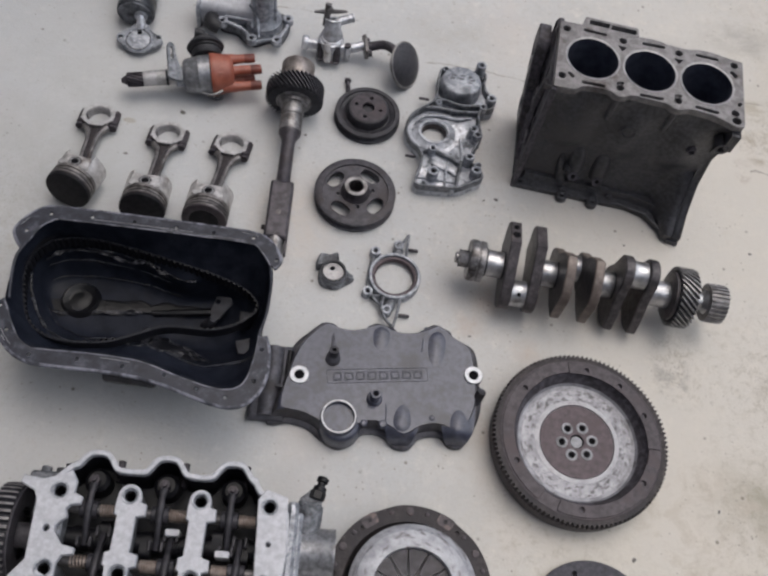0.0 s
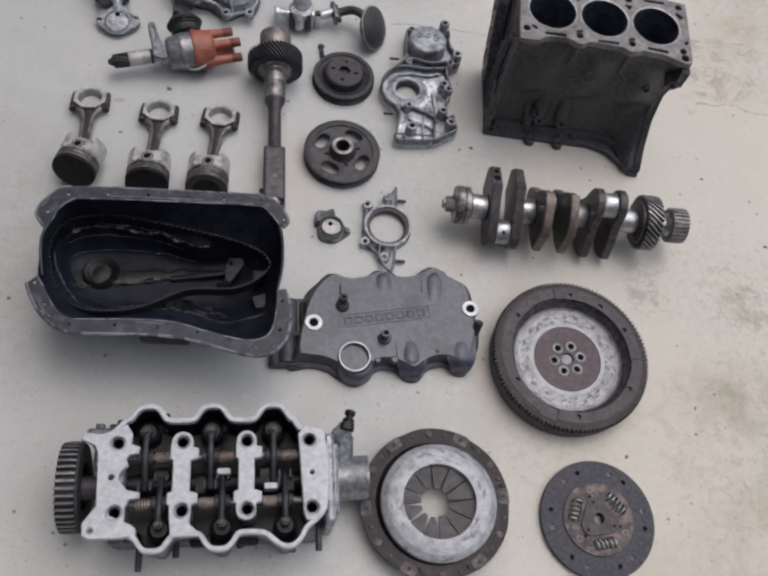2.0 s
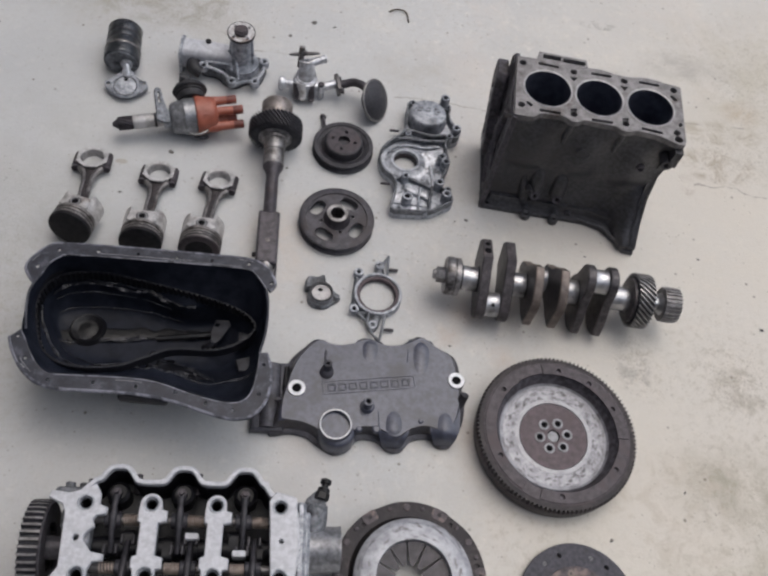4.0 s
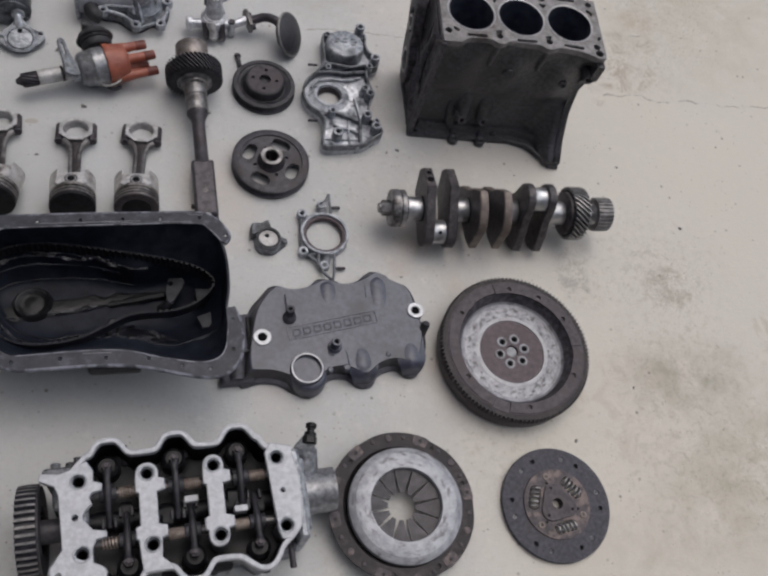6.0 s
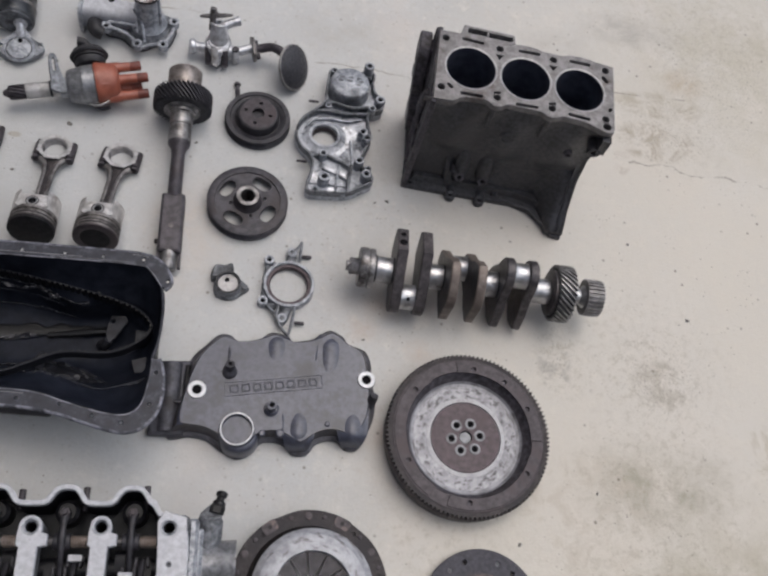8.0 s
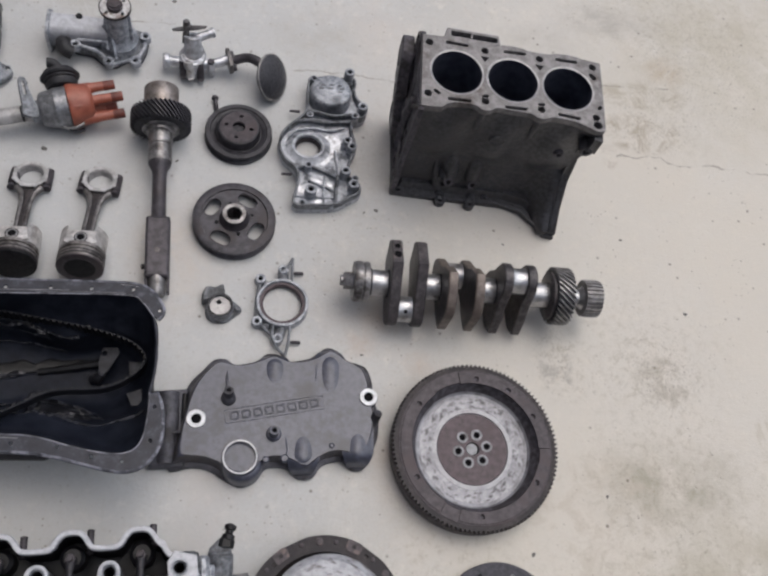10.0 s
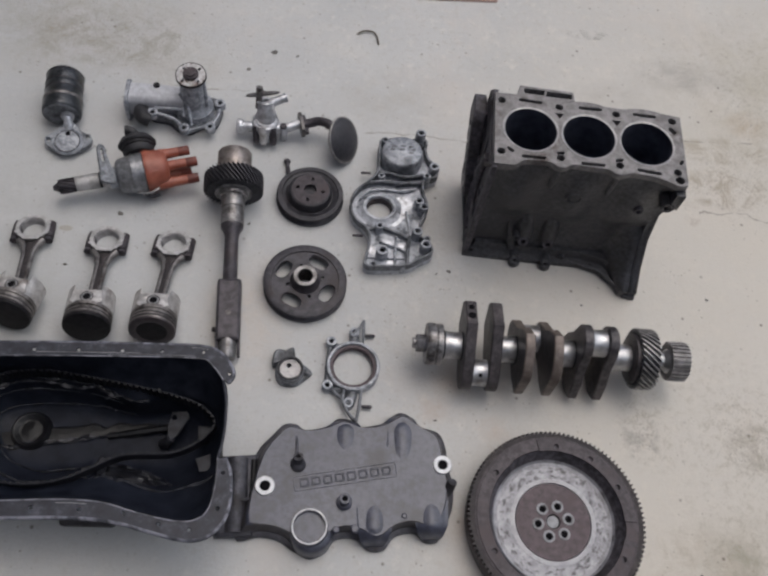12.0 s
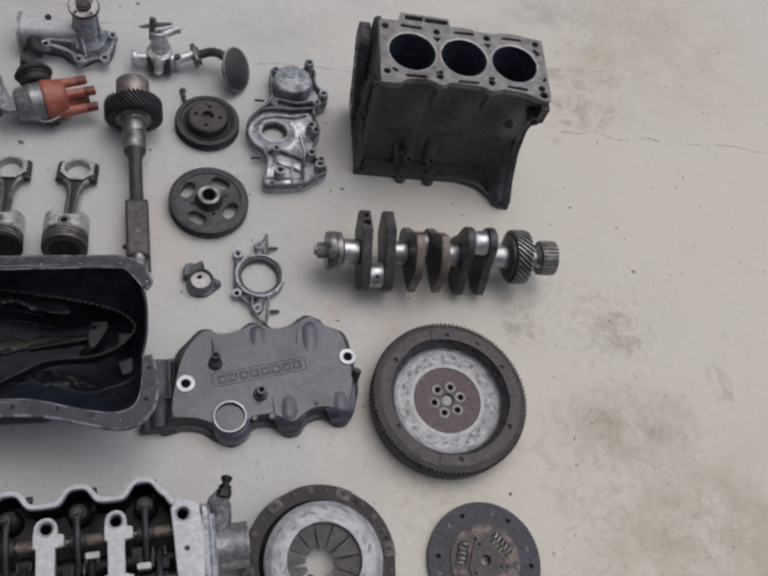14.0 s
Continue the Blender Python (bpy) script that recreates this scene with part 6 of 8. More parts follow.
    add_loft(bm, fin[::-1] if area2(fin) < 0 else fin, [(0.001, 0.062), (0, 0.063), (0, 0.072), (0.001, 0.073)])
    add_box(bm, 0.151, 0.178, 0.058, 0.064, 0.06, 0.079, 0.002)
    elbow = part("thermo_elbow", bm, ALU_DARK, e, "cast elbow for the temperature switch", 45)
    bm = mesh()
    m = shift(0.1715, 0.068, 0.074) @ Matrix.Rotation(radians(-14), 4, "Z") @ ALONG_Y
    add_hex(bm, 0.0095, 0, 0.010, m)
    add_lathe(bm, [(0.0085, 0.010), (0.0080, 0.015), (0.005, 0.017), (0.005, 0.021), (0.0072, 0.022), (0.0075, 0.027), (0.004, 0.029), (0, 0.029)], 16, m)
    part("temperature_switch", bm, OIL, elbow, "black temperature switch")
    # studs round the sides
    for x, y0, y1, zz in ((-0.120, 0.06, 0.080, 0.095), (-0.066, 0.07, 0.096, 0.07), (0.010, 0.07, 0.100, 0.068), (0.084, 0.07, 0.102, 0.07),
                          (-0.093, -0.068, -0.101, 0.05), (-0.048, -0.066, -0.086, 0.05), (0.098, -0.066, -0.085, 0.05), (0.132, -0.05, -0.084, 0.05), (0.032, -0.066, -0.079, 0.06)):
        bm = mesh()
        a, b = sorted((y0, y1))
        add_cyl(bm, 0.0042, a, b, shift(x, 0, zz) @ ALONG_Y, 12)
        for k in range(6):
            f = a + (b - a) * (k + 0.5) / 6
            add_ring(bm, 0.003, 0.0047, f, f + 0.0012, shift(x, 0, zz) @ ALONG_Y, 10, 0.0003)
        part("manifold_stud", bm, SHAFT, e)
    for x0, x1 in ((-0.03, -0.003), (0.028, 0.055)):
        bm = mesh()
        add_box(bm, x0, x1, -0.077, -0.062, 0.06, 0.075, 0.002)
        part("exhaust_port_lip", bm, RUST_DARK, e)


def stadium_bar(x, w, y1, y0, flare):
    """A bar with round ends and pads where the rocker shafts pass; its lower end may flare out."""
    out = [(x + w * math.cos(a), y1 - w + w * math.sin(a)) for a in np.linspace(0, math.pi, 11)]
    out += [(x - w - 0.001, 0.036), (x - w - 0.001, 0.021), (x - w * 0.8, 0.019), (x - w * 0.8, -0.019), (x - w - 0.003, -0.021), (x - w - 0.003, -0.034), (x - w, -0.036)]
    if flare:
        out += [(x - w * 0.9, -0.058), (x - w * 0.8, -0.066), (x - w * 0.8, y0), (x + w + flare, y0), (x + w + flare * 0.8, -0.067), (x + w * 0.9, -0.058)]
    else:
        out += [(x + w * math.cos(a), y0 + w + w * math.sin(a)) for a in np.linspace(math.pi, TAU, 11)]
    out += [(x + w, -0.036), (x + w + 0.007, -0.034), (x + w + 0.007, -0.022), (x + w * 0.8, -0.019), (x + w * 0.8, 0.019), (x + w + 0.007, 0.021), (x + w + 0.007, 0.034), (x + w, 0.036)]
    return out


cylinder_head()


# ---- rocker cover ----
def add_hump(bm, x, y_out, y_in, half, top, floor_z, base):
    """A rounded ridge that runs in from the edge: round over its outer end, fading out at its inner one."""
    cols, rows, verts = 26, 21, []
    for i in range(cols):
        u = i / (cols - 1)
        near = min(u / 0.34, 1.0)
        crest = floor_z + (top - floor_z) * math.sqrt(1 - (1 - near) ** 2.4)
        fade = max(0.0, (u - 0.45) / 0.55)
        crest -= (top - base + 0.001) * fade * fade * (3 - 2 * fade)
        low = floor_z - 0.002 + (base - 0.0012 - floor_z) * math.sqrt(1 - (1 - near) ** 1.8)
        wide = half * (0.5 + 0.5 * math.sqrt(near))
        for j in range(rows):
            v = 2 * j / (rows - 1) - 1
            lift = (0.5 + 0.5 * math.cos(math.pi * v)) ** 0.75
            verts.append((x + wide * v, y_out + (y_in - y_out) * u, low + (crest - low) * lift))
    return add_faces(bm, verts, [[i * rows + j, (i + 1) * rows + j, (i + 1) * rows + j + 1, i * rows + j + 1] for i in range(cols - 1) for j in range(rows - 1)])


def rocker_cover():
    cx, cy = 0.13, 0.005
    e = thing("rocker_cover", cx, cy, 0, 0, "dark grey cast rocker cover with scalloped edge, lying top up", "rocker cover")

    def loc(pts):
        return [(x - cx, y - cy) for x, y in pts]

    edge = smooth(loc([(-0.012, -0.072), (0.02, -0.071), (0.045, -0.075), (0.065, -0.088), (0.088, -0.098), (0.108, -0.089), (0.122, -0.072), (0.148, -0.072), (0.165, -0.086), (0.185, -0.085), (0.2, -0.067), (0.226, -0.062),
                       (0.24, -0.074), (0.258, -0.072), (0.270, -0.05), (0.279, -0.026), (0.281, 0.005), (0.275, 0.03), (0.272, 0.06), (0.262, 0.079), (0.238, 0.087), (0.226, 0.1), (0.208, 0.107), (0.192, 0.097),
                       (0.180, 0.089), (0.152, 0.084), (0.14, 0.093), (0.12, 0.095), (0.104, 0.083), (0.075, 0.077), (0.062, 0.085), (0.045, 0.084), (0.03, 0.068), (0.010, 0.043), (0.0, 0.0)]), 4)
    bm = mesh()
    add_loft(bm, edge, [(0.0015, 0.0), (0.0, 0.001), (0.0, 0.0075), (0.0025, 0.009), (0.005, 0.0095)])
    part("edge_flange", bm, COVER_RIM, e, "grimy scalloped edge", 45)
    bm = mesh()
    flat = inset2(soften(edge, 9), 0.0125)

    def between(f, d, z):
        base = inset2(edge, d)
        return [(x + (u - x) * f, y + (v - y) * f, z) for (x, y), (u, v) in zip(base, flat)]

    add_rings(bm, [between(0.0, 0.0065, 0.008), between(0.06, 0.0075, 0.017), between(0.3, 0.0085, 0.0255), between(0.65, 0.0085, 0.0308), between(0.9, 0.0085, 0.0328), between(1.0, 0.0, 0.0333)])
    lid = [bm.verts.new((x, y, 0.0333)) for x, y in flat]
    bm.faces.new(lid if area2(flat) > 0 else lid[::-1])
    body = part("body", bm, COVER, e, "dull grey painted body", 35)
    body.data.materials.append(COVER_SKIRT)
    for p in body.data.polygons:
        if abs(p.normal.z) < 0.62:
            p.material_index = 1
    # humps over the valves
    for x, y0, y1, half in ((0.130, 0.0895, 0.030, 0.0235), (0.209, 0.1, 0.012, 0.0245), (0.1705, -0.082, -0.020, 0.0235), (0.2465, -0.0715, -0.018, 0.0225)):
        bm = mesh()
        add_hump(bm, x - cx, y0 - cy, y1 - cy, half, 0.0355, 0.0085, 0.0333)
        part("valve_hump", bm, COVER, body, angle=80)
    bm = mesh()
    add_lathe(bm, [(0.029, 0.008), (0.028, 0.02), (0.0268, 0.0275), (0.025, 0.0305), (0.021, 0.0322), (0.018, 0.0326), (0, 0.0326)], 40, shift(0.0885 - cx, -0.068 - cy, 0))
    part("valve_hump", bm, COVER, body, angle=60)
    # cast sign: a raised frame with plain blocks in place of the brand
    m = shift(0.131 - cx, 0.0045 - cy, 0, 0, 0, 10)
    bm = mesh()
    add_plate(bm, [rrect(0.139, 0.0205, 0.003, 3), rrect(0.1374, 0.0189, 0.0024, 3)], 0.0330, 0.0341, 0.0003, m)
    part("sign_frame", bm, COVER, body, "low raised frame of the cast sign", 30)
    for k in range(8):
        x = -0.0555 + 0.0159 * k
        bm = mesh()
        add_plate(bm, [rrect(0.0128, 0.0125, 0.002, 2, x), rrect(0.0074, 0.0070, 0.0015, 2, x)], 0.0330, 0.0338, 0.0003, m)
        part("cast_block", bm, COVER_SIGN, body, "plain raised block of the cast sign")
    for x, y in ((0.025, -0.011), (0.263, 0.024)):
        bm = mesh()
        add_cyl(bm, 0.0135, 0.02, 0.0335, shift(x - cx, y - cy, 0), 28)
        boss = part("bolt_boss", bm, COVER, body)
        bm = mesh()
        add_ring(bm, 0.0068, 0.0128, 0.0335, 0.0362, shift(x - cx, y - cy, 0), 32, 0.0006)
        part("sealing_washer", bm, WHITE, boss, "bright washer ring")
        bm = mesh()
        add_cyl(bm, 0.0069, 0.0333, 0.0341, shift(x - cx, y - cy, 0), 20, 0)
        part("bolt_hole", bm, HOLE, boss)
    # filler neck
    fx, fy = 0.0855 - cx, -0.064 - cy
    bm = mesh()
    add_lathe(bm, [(0.0265, 0.03), (0.0240, 0.0345), (0.0235, 0.036), (0.0235, 0.0395), (0.0205, 0.0395), (0.0205, 0.032), (0.0205, 0.021), (0.0, 0.021)], 48, shift(fx, fy, 0))
    neck = part("filler_neck", bm, COVER, e, "round filler neck")
    bm = mesh()
    add_ring(bm, 0.0212, 0.0232, 0.0396, 0.0404, shift(fx, fy, 0), 48, 0.0003)
    part("bright_rim", bm, WHITE, neck, "worn bright rim")
    # small stubs
    bm = mesh()
    add_ring(bm, 0.0035, 0.0072, 0.03, 0.0545, shift(0.130 - cx, -0.0305 - cy, 0), 20)
    add_cyl(bm, 0.0105, 0.03, 0.038, shift(0.130 - cx, -0.0305 - cy, 0), 20, 0.002)
    stub = part("threaded_stub", bm, COVER, body, "worn threaded stub")
    bm = mesh()
    add_cyl(bm, 0.0036, 0.045, 0.053, shift(0.130 - cx, -0.0305 - cy, 0), 14, 0)
    part("stub_hole", bm, HOLE, stub)
    bm = mesh()
    add_lathe(bm, [(0.011, 0.03), (0.0095, 0.04), (0.0065, 0.043), (0.0065, 0.056), (0.003, 0.056), (0.003, 0.05), (0, 0.05)], 20, shift(0.067 - cx, 0.012 - cy, 0, -12))
    add_tube(bm, [(0.066 - cx, 0.018 - cy, 0.0325), (0.064 - cx, 0.046 - cy, 0.0325), (0.063 - cx, 0.066 - cy, 0.030)], 0.0026, 8)
    part("breather_stub", bm, COVER_RIM, body, "dark breather stub and groove")
    bm = mesh()
    add_tube(bm, [(0.270 - cx, -0.008 - cy, 0.022), (0.2725 - cx, -0.005 - cy, 0.032), (0.275 - cx, -0.001 - cy, 0.041)], [0.0085, 0.0068, 0.0062], 16)
    part("hose_stub", bm, COVER_RIM, body, "dark hose stub at the corner")
    # black bar that paints the dark wall of the step
    bm = mesh()
    add_tube(bm, [(0.007 - cx, 0.030 - cy, 0.013), (0.008 - cx, 0.0 - cy, 0.015), (0.012 - cx, -0.062 - cy, 0.013)], 0.0045, 10)
    part("grimy_groove", bm, OIL, body, "black bar for the shade along the step")
    # lower end section
    bm = mesh()
    low = loc([(-0.036, -0.074), (0.012, -0.072), (0.012, 0.038), (-0.036, 0.034)])
    add_loft(bm, low, [(0.001, 0.0), (0.0, 0.002), (0.0, 0.012), (0.003, 0.015), (0.006, 0.016)])
    add_tube(bm, [(-0.012 - cx, -0.068 - cy, 0.012), (-0.012 - cx, -0.02 - cy, 0.016), (-0.014 - cx, 0.03 - cy, 0.014)], [0.012, 0.014, 0.014], 14)
    add_cyl(bm, 0.006, 0.014, 0.026, shift(-0.012 - cx, -0.028 - cy, 0), 14)
    add_tube(bm, [(-0.022 - cx, -0.03 - cy, 0.025), (0.008 - cx, -0.027 - cy, 0.026)], 0.0025, 8)
    part("drive_end", bm, COVER_RIM, e, "lower grimy drive-end section", 45)
    for x, y, rr in ((0.145, -0.064, 0.006), (0.12, -0.066, 0.005), (0.21, -0.046, 0.004)):
        bm = mesh()
        add_cyl(bm, rr, 0.028, 0.0352, shift(x - cx, y - cy, 0), 16, 0.002)
        part("cast_pip", bm, COVER, body)
    for x0, y0, x1, y1 in ((0.147, -0.036, 0.149, -0.06), (0.189, 0.07, 0.188, 0.048)):
        bm = mesh()
        add_tube(bm, [(x0 - cx, y0 - cy, 0.0327), (x1 - cx, y1 - cy, 0.0329)], 0.0012, 8)
        part("cast_seam", bm, COVER, body)


rocker_cover()


# ---- pistons with connecting rods ----
def piston_and_rod(x, y, rz, piston_turn, label, bowl):
    e = thing("piston_and_rod", x, y, 0.0338, rz, label, "piston", "pistons with connecting rods", rx=-11)
    e.scale = (0.88, 0.88, 0.88)
    h, length = 0.0, 0.150
    mp = shift(0, 0, h, 0, 0, piston_turn) @ shift(0, -0.006, 0) @ ALONG_Y
    bm = mesh()
    prof = [(0.0, -0.0325), (0.0345, -0.0325), (0.0366, -0.0315), (0.0372, -0.029), (0.0372, -0.0262), (0.0345, -0.0258), (0.0345, -0.0242), (0.0374, -0.0238), (0.0374, -0.0205), (0.0345, -0.02), (0.0345, -0.0184),
            (0.0374, -0.018), (0.0374, -0.0145), (0.0352, -0.014), (0.0352, -0.0112), (0.0375, -0.0106), (0.0375, -0.004), (0.033, -0.004), (0, -0.004)]
    add_lathe(bm, prof, 56, mp)
    head = part("piston_head", bm, PISTON_BELT, e, "sooty tan ring belt")
    bm = mesh()
    if bowl:
        add_lathe(bm, [(0.0243, -0.0326), (0.0258, -0.0334), (0.029, -0.0338), (0.0346, -0.0336), (0.0371, -0.0324), (0.0373, -0.030)], 48, mp)
        part("crown", bm, RUST, e, "sooty crown with a worn rim")
        bm = mesh()
        add_lathe(bm, [(0, -0.0331), (0.0242, -0.0331), (0.0249, -0.0325)], 40, mp)
        part("crown_bowl", bm, CARBON, head)
    else:
        add_lathe(bm, [(0, -0.0333), (0.034, -0.0333), (0.0372, -0.0318), (0.0377, -0.029), (0.0377, -0.0268)], 48, mp)
        part("crown", bm, CARBON, e, "black carbon-coated crown")
    for k, r in enumerate((0.0373, 0.0373)):
        bm = mesh()
        z0 = (-0.0259, -0.0201)[k]
        add_ring(bm, 0.034, 0.0376, z0 - 0.0004, z0 + 0.0024, mp, 56, 0.0002)
        part("piston_ring", bm, RUST_DARK, head)
    for side in (0, 180):
        bm = mesh()
        m = mp @ Matrix.Rotation(radians(side - 52), 4, "Z")
        out = [(0.0375, -0.005), (0.0375, 0.0322), (0.0350, 0.0322), (0.034, -0.005)]
        add_lathe(bm, out, 18, m, loop=True, arc=radians(104))
        n0 = len(bm.verts)
        bm.verts.ensure_lookup_table()
        for col in (0, 18):
            bm.faces.new([bm.verts[n0 - 76 + row * 19 + col] for row in range(4)])
        part("skirt", bm, PISTON, e, "scuffed tan skirt")
    bm = mesh()
    mt = shift(0, 0, 0, 0, 0, piston_turn)
    for z0, z1 in ((0.0165, 0.0335), (-0.0335, -0.0165)):
        add_plate(bm, [smooth([(-0.0225, -0.012), (0.0225, -0.012), (0.0235, 0.002), (0.023, 0.0125), (0.016, 0.0145), (0, 0.0150), (-0.016, 0.0145), (-0.023, 0.0125), (-0.0235, 0.002)], 3), circle(0.0088, 24)], z0, z1, 0.001, mt)
    add_box(bm, -0.0235, 0.0235, -0.012, -0.002, -0.031, 0.031, 0.003, mt)
    part("pin_boss", bm, PISTON, e, angle=45)
    bm = mesh()
    add_ring(bm, 0.0062, 0.0087, -0.03, 0.0340, IDENT, 24)
    pin = part("gudgeon_pin", bm, RUST_DARK, e, "hollow gudgeon pin")
    bm = mesh()
    add_ring(bm, 0.0090, 0.0106, 0.0325, 0.0339, IDENT, 28, 0.0003)
    part("circlip_groove", bm, RUST_DARK, pin)
    bm = mesh()
    add_ring(bm, 0.0064, 0.0089, 0.0325, 0.0344, IDENT, 28, 0.0004)
    part("circlip_seat", bm, LINER, pin, "bright ring round the pin")
    bm = mesh()
    add_cyl(bm, 0.0063, -0.028, 0.0325, IDENT, 18, 0)
    part("pin_bore", bm, HOLE, pin)
    # rod, tipped so that its big end lies on the floor
    mr = IDENT
    bm = mesh()
    beam = [(-0.009, 0.008), (0.009, 0.008), (0.0068, 0.04), (0.0070, 0.095), (0.0105, 0.115), (0.0175, 0.127), (-0.0175, 0.127), (-0.0105, 0.115), (-0.0070, 0.095), (-0.0068, 0.04)]
    add_loft(bm, smooth(beam, 3), [(0.0006, -0.003), (0, -0.0024), (0, 0.0024), (0.0006, 0.003)], mr)
    add_ring(bm, 0.009, 0.0145, -0.0125, 0.0125, mr, 28)
    web = part("rod_beam", bm, RUST_DARK, e, "oily dark I-section beam", 50)
    # lit edges against the dark web, put into the colours
    for s in (-1, 1):
        bm = mesh()
        add_tube(bm, [(s * 0.0085, 0.01, 0), (s * 0.0064, 0.04, 0), (s * 0.0068, 0.095, 0), (s * 0.0105, 0.114, 0), (s * 0.019, 0.127, 0)], [0.0048, 0.0042, 0.0042, 0.0052, 0.0068], 10, mr)
        part("beam_edge", bm, ROD, web, "lighter beam edge, its light put into the colour", 50)
    bm = mesh()
    add_ring(bm, 0.0222, 0.0285, -0.0085, 0.0085, mr @ shift(0, length, 0), 44, 0.001)
    big = part("big_end", bm, ROD, e, "big-end ring")
    bm = mesh()
    notch = []
    for k in range(72):
        a = TAU * k / 72
        r = 0.0285 + (0.0022 if (k % 18) in (4, 5, 13, 14) else 0.0) + 0.0009 * math.sin(k * 2.4) * math.sin(k * 0.7)
        notch.append((r * math.cos(a), r * math.sin(a)))
    add_plate(bm, [notch, circle(0.0223, 44)], 0.0084, 0.0098, 0.0003, mr @ shift(0, length, 0))
    part("ground_face", bm, ROD_FACE, big, "bright ground big-end face", 30)
    bm = mesh()
    add_ring(bm, 0.0205, 0.0224, -0.0080, 0.0082, mr @ shift(0, length, 0), 44, 0.0003)
    part("bearing_shell", bm, LINER, big, "dull bearing shell")
    for s in (-1, 1):
        bm = mesh()
        m = mr @ shift(s * 0.0285, 0, 0) @ ALONG_Y
        add_cyl(bm, 0.0072, 0.134, 0.163, m, 18, 0.0012)
        add_cyl(bm, 0.005, 0.125, 0.135, m, 12)
        add_hex(bm, 0.0068, 0.161, 0.169, m)
        add_box(bm, -0.032 if s < 0 else 0.020, -0.020 if s < 0 else 0.032, 0.132, 0.164, -0.0088, 0.0088, 0.002, mr)
        bolt = part("cap_bolt", bm, RUST, e, "dark cap bolt and shoulder", 45)
        bm = mesh()
        add_hex(bm, 0.0078, -0.006, 0.0, m @ shift(0, 0, 0.131))
        part("nut", bm, SHAFT, bolt)


piston_and_rod(-0.346, 0.253, 3.3, -13, "oily connecting rod with tan piston and flat black crown, turned aside", False)
piston_and_rod(-0.241, 0.2385, 0.0, 2, "oily connecting rod with tan piston and flat black crown", False)
piston_and_rod(-0.149, 0.2375, -3.8, 4, "oily connecting rod with tan piston and rim-worn sooty crown", True)


# ---- balance shaft ----
def balance_shaft():
    e = thing("balance_shaft", -0.0425, 0.177, 0.0145, 2.5, "dark balance shaft with a black helical gear and bright journals", "balance shaft", rx=6.3)

    def turned(name, prof, material, label=""):
        bm = mesh()
        add_lathe(bm, [(r, s) for s, r in prof], 36, ALONG_Y)
        return part(name, bm, material, e, label)

    turned("tail_journal", [(0, 0), (0, 0.0105), (0.002, 0.012), (0.024, 0.0122), (0.03, 0.0122)], STEEL_DULL, "dull tail journal")
    for s in (-1, 1):
        bm = mesh()
        add_box(bm, min(s * 0.0135, s * 0.0175), max(s * 0.0135, s * 0.0175), 0.004, 0.028, -0.008, 0.004, 0.001)
        part("fork", bm, SHAFT, e)
    bm = mesh()
    out = rrect(0.035, 0.097, 0.004, 4, 0, 0.0745)
    add_loft(bm, out, [(0.004, -0.0135), (0.001, -0.011), (0, -0.008), (0, 0.008), (0.0012, 0.0105), (0.004, 0.0122)])
    weight = part("counterweight", bm, SHAFT, e, "dark flat counterweight", 28)
    bm = mesh()
    add_ring(bm, 0.0012, 0.0038, 0.0115, 0.0128, shift(0.0, 0.068, 0), 14, 0.0003)
    part("punch_mark", bm, ROD, weight)
    bm = mesh()
    add_cyl(bm, 0.004, 0.0, 0.006, shift(-0.0172, 0.045, 0.002, 0, -90), 14, 0.0012)
    part("side_peg", bm, RUST_DARK, weight)
    turned("slim_shaft", [(0.118, 0), (0.118, 0.0135), (0.122, 0.0108), (0.194, 0.0104), (0.202, 0.012), (0.211, 0.0172), (0.215, 0.0175), (0.215, 0)], SHAFT, "dark slim shaft")
    turned("main_bearing", [(0.2145, 0.0), (0.2145, 0.0172), (0.2165, 0.0178), (0.240, 0.0178), (0.241, 0.0168), (0.2435, 0.0168), (0.2445, 0.0182), (0.263, 0.0182), (0.2645, 0.022), (0.275, 0.0225), (0.275, 0)], STEEL_DULL, "dull streaked stepped bearing")
    bm = mesh()
    add_gear(bm, 0.0405, 0.0465, 40, 0.273, 0.302, -30, ALONG_Y, 0.0, 9, 0.55)
    gear = part("helical_gear", bm, PULLEY, e, "black oily helical gear", 25)
    two_tone(gear, 1, (0, 0), 0.0448, RECESS)
    bm = mesh()
    add_lathe(bm, [(0.018, 0.2735), (0.018, 0.2695), (0.0275, 0.2695), (0.0285, 0.2705), (0.0285, 0.2735)], 40, ALONG_Y)
    part("thrust_washer", bm, STEEL_DULL, gear, "dull grey thrust washer")
    turned("head_journal", [(0.3015, 0), (0.3015, 0.0262), (0.303, 0.0268), (0.342, 0.0268), (0.344, 0.0255), (0.344, 0)], STEEL_TAN, "tan tarnished head journal")


balance_shaft()


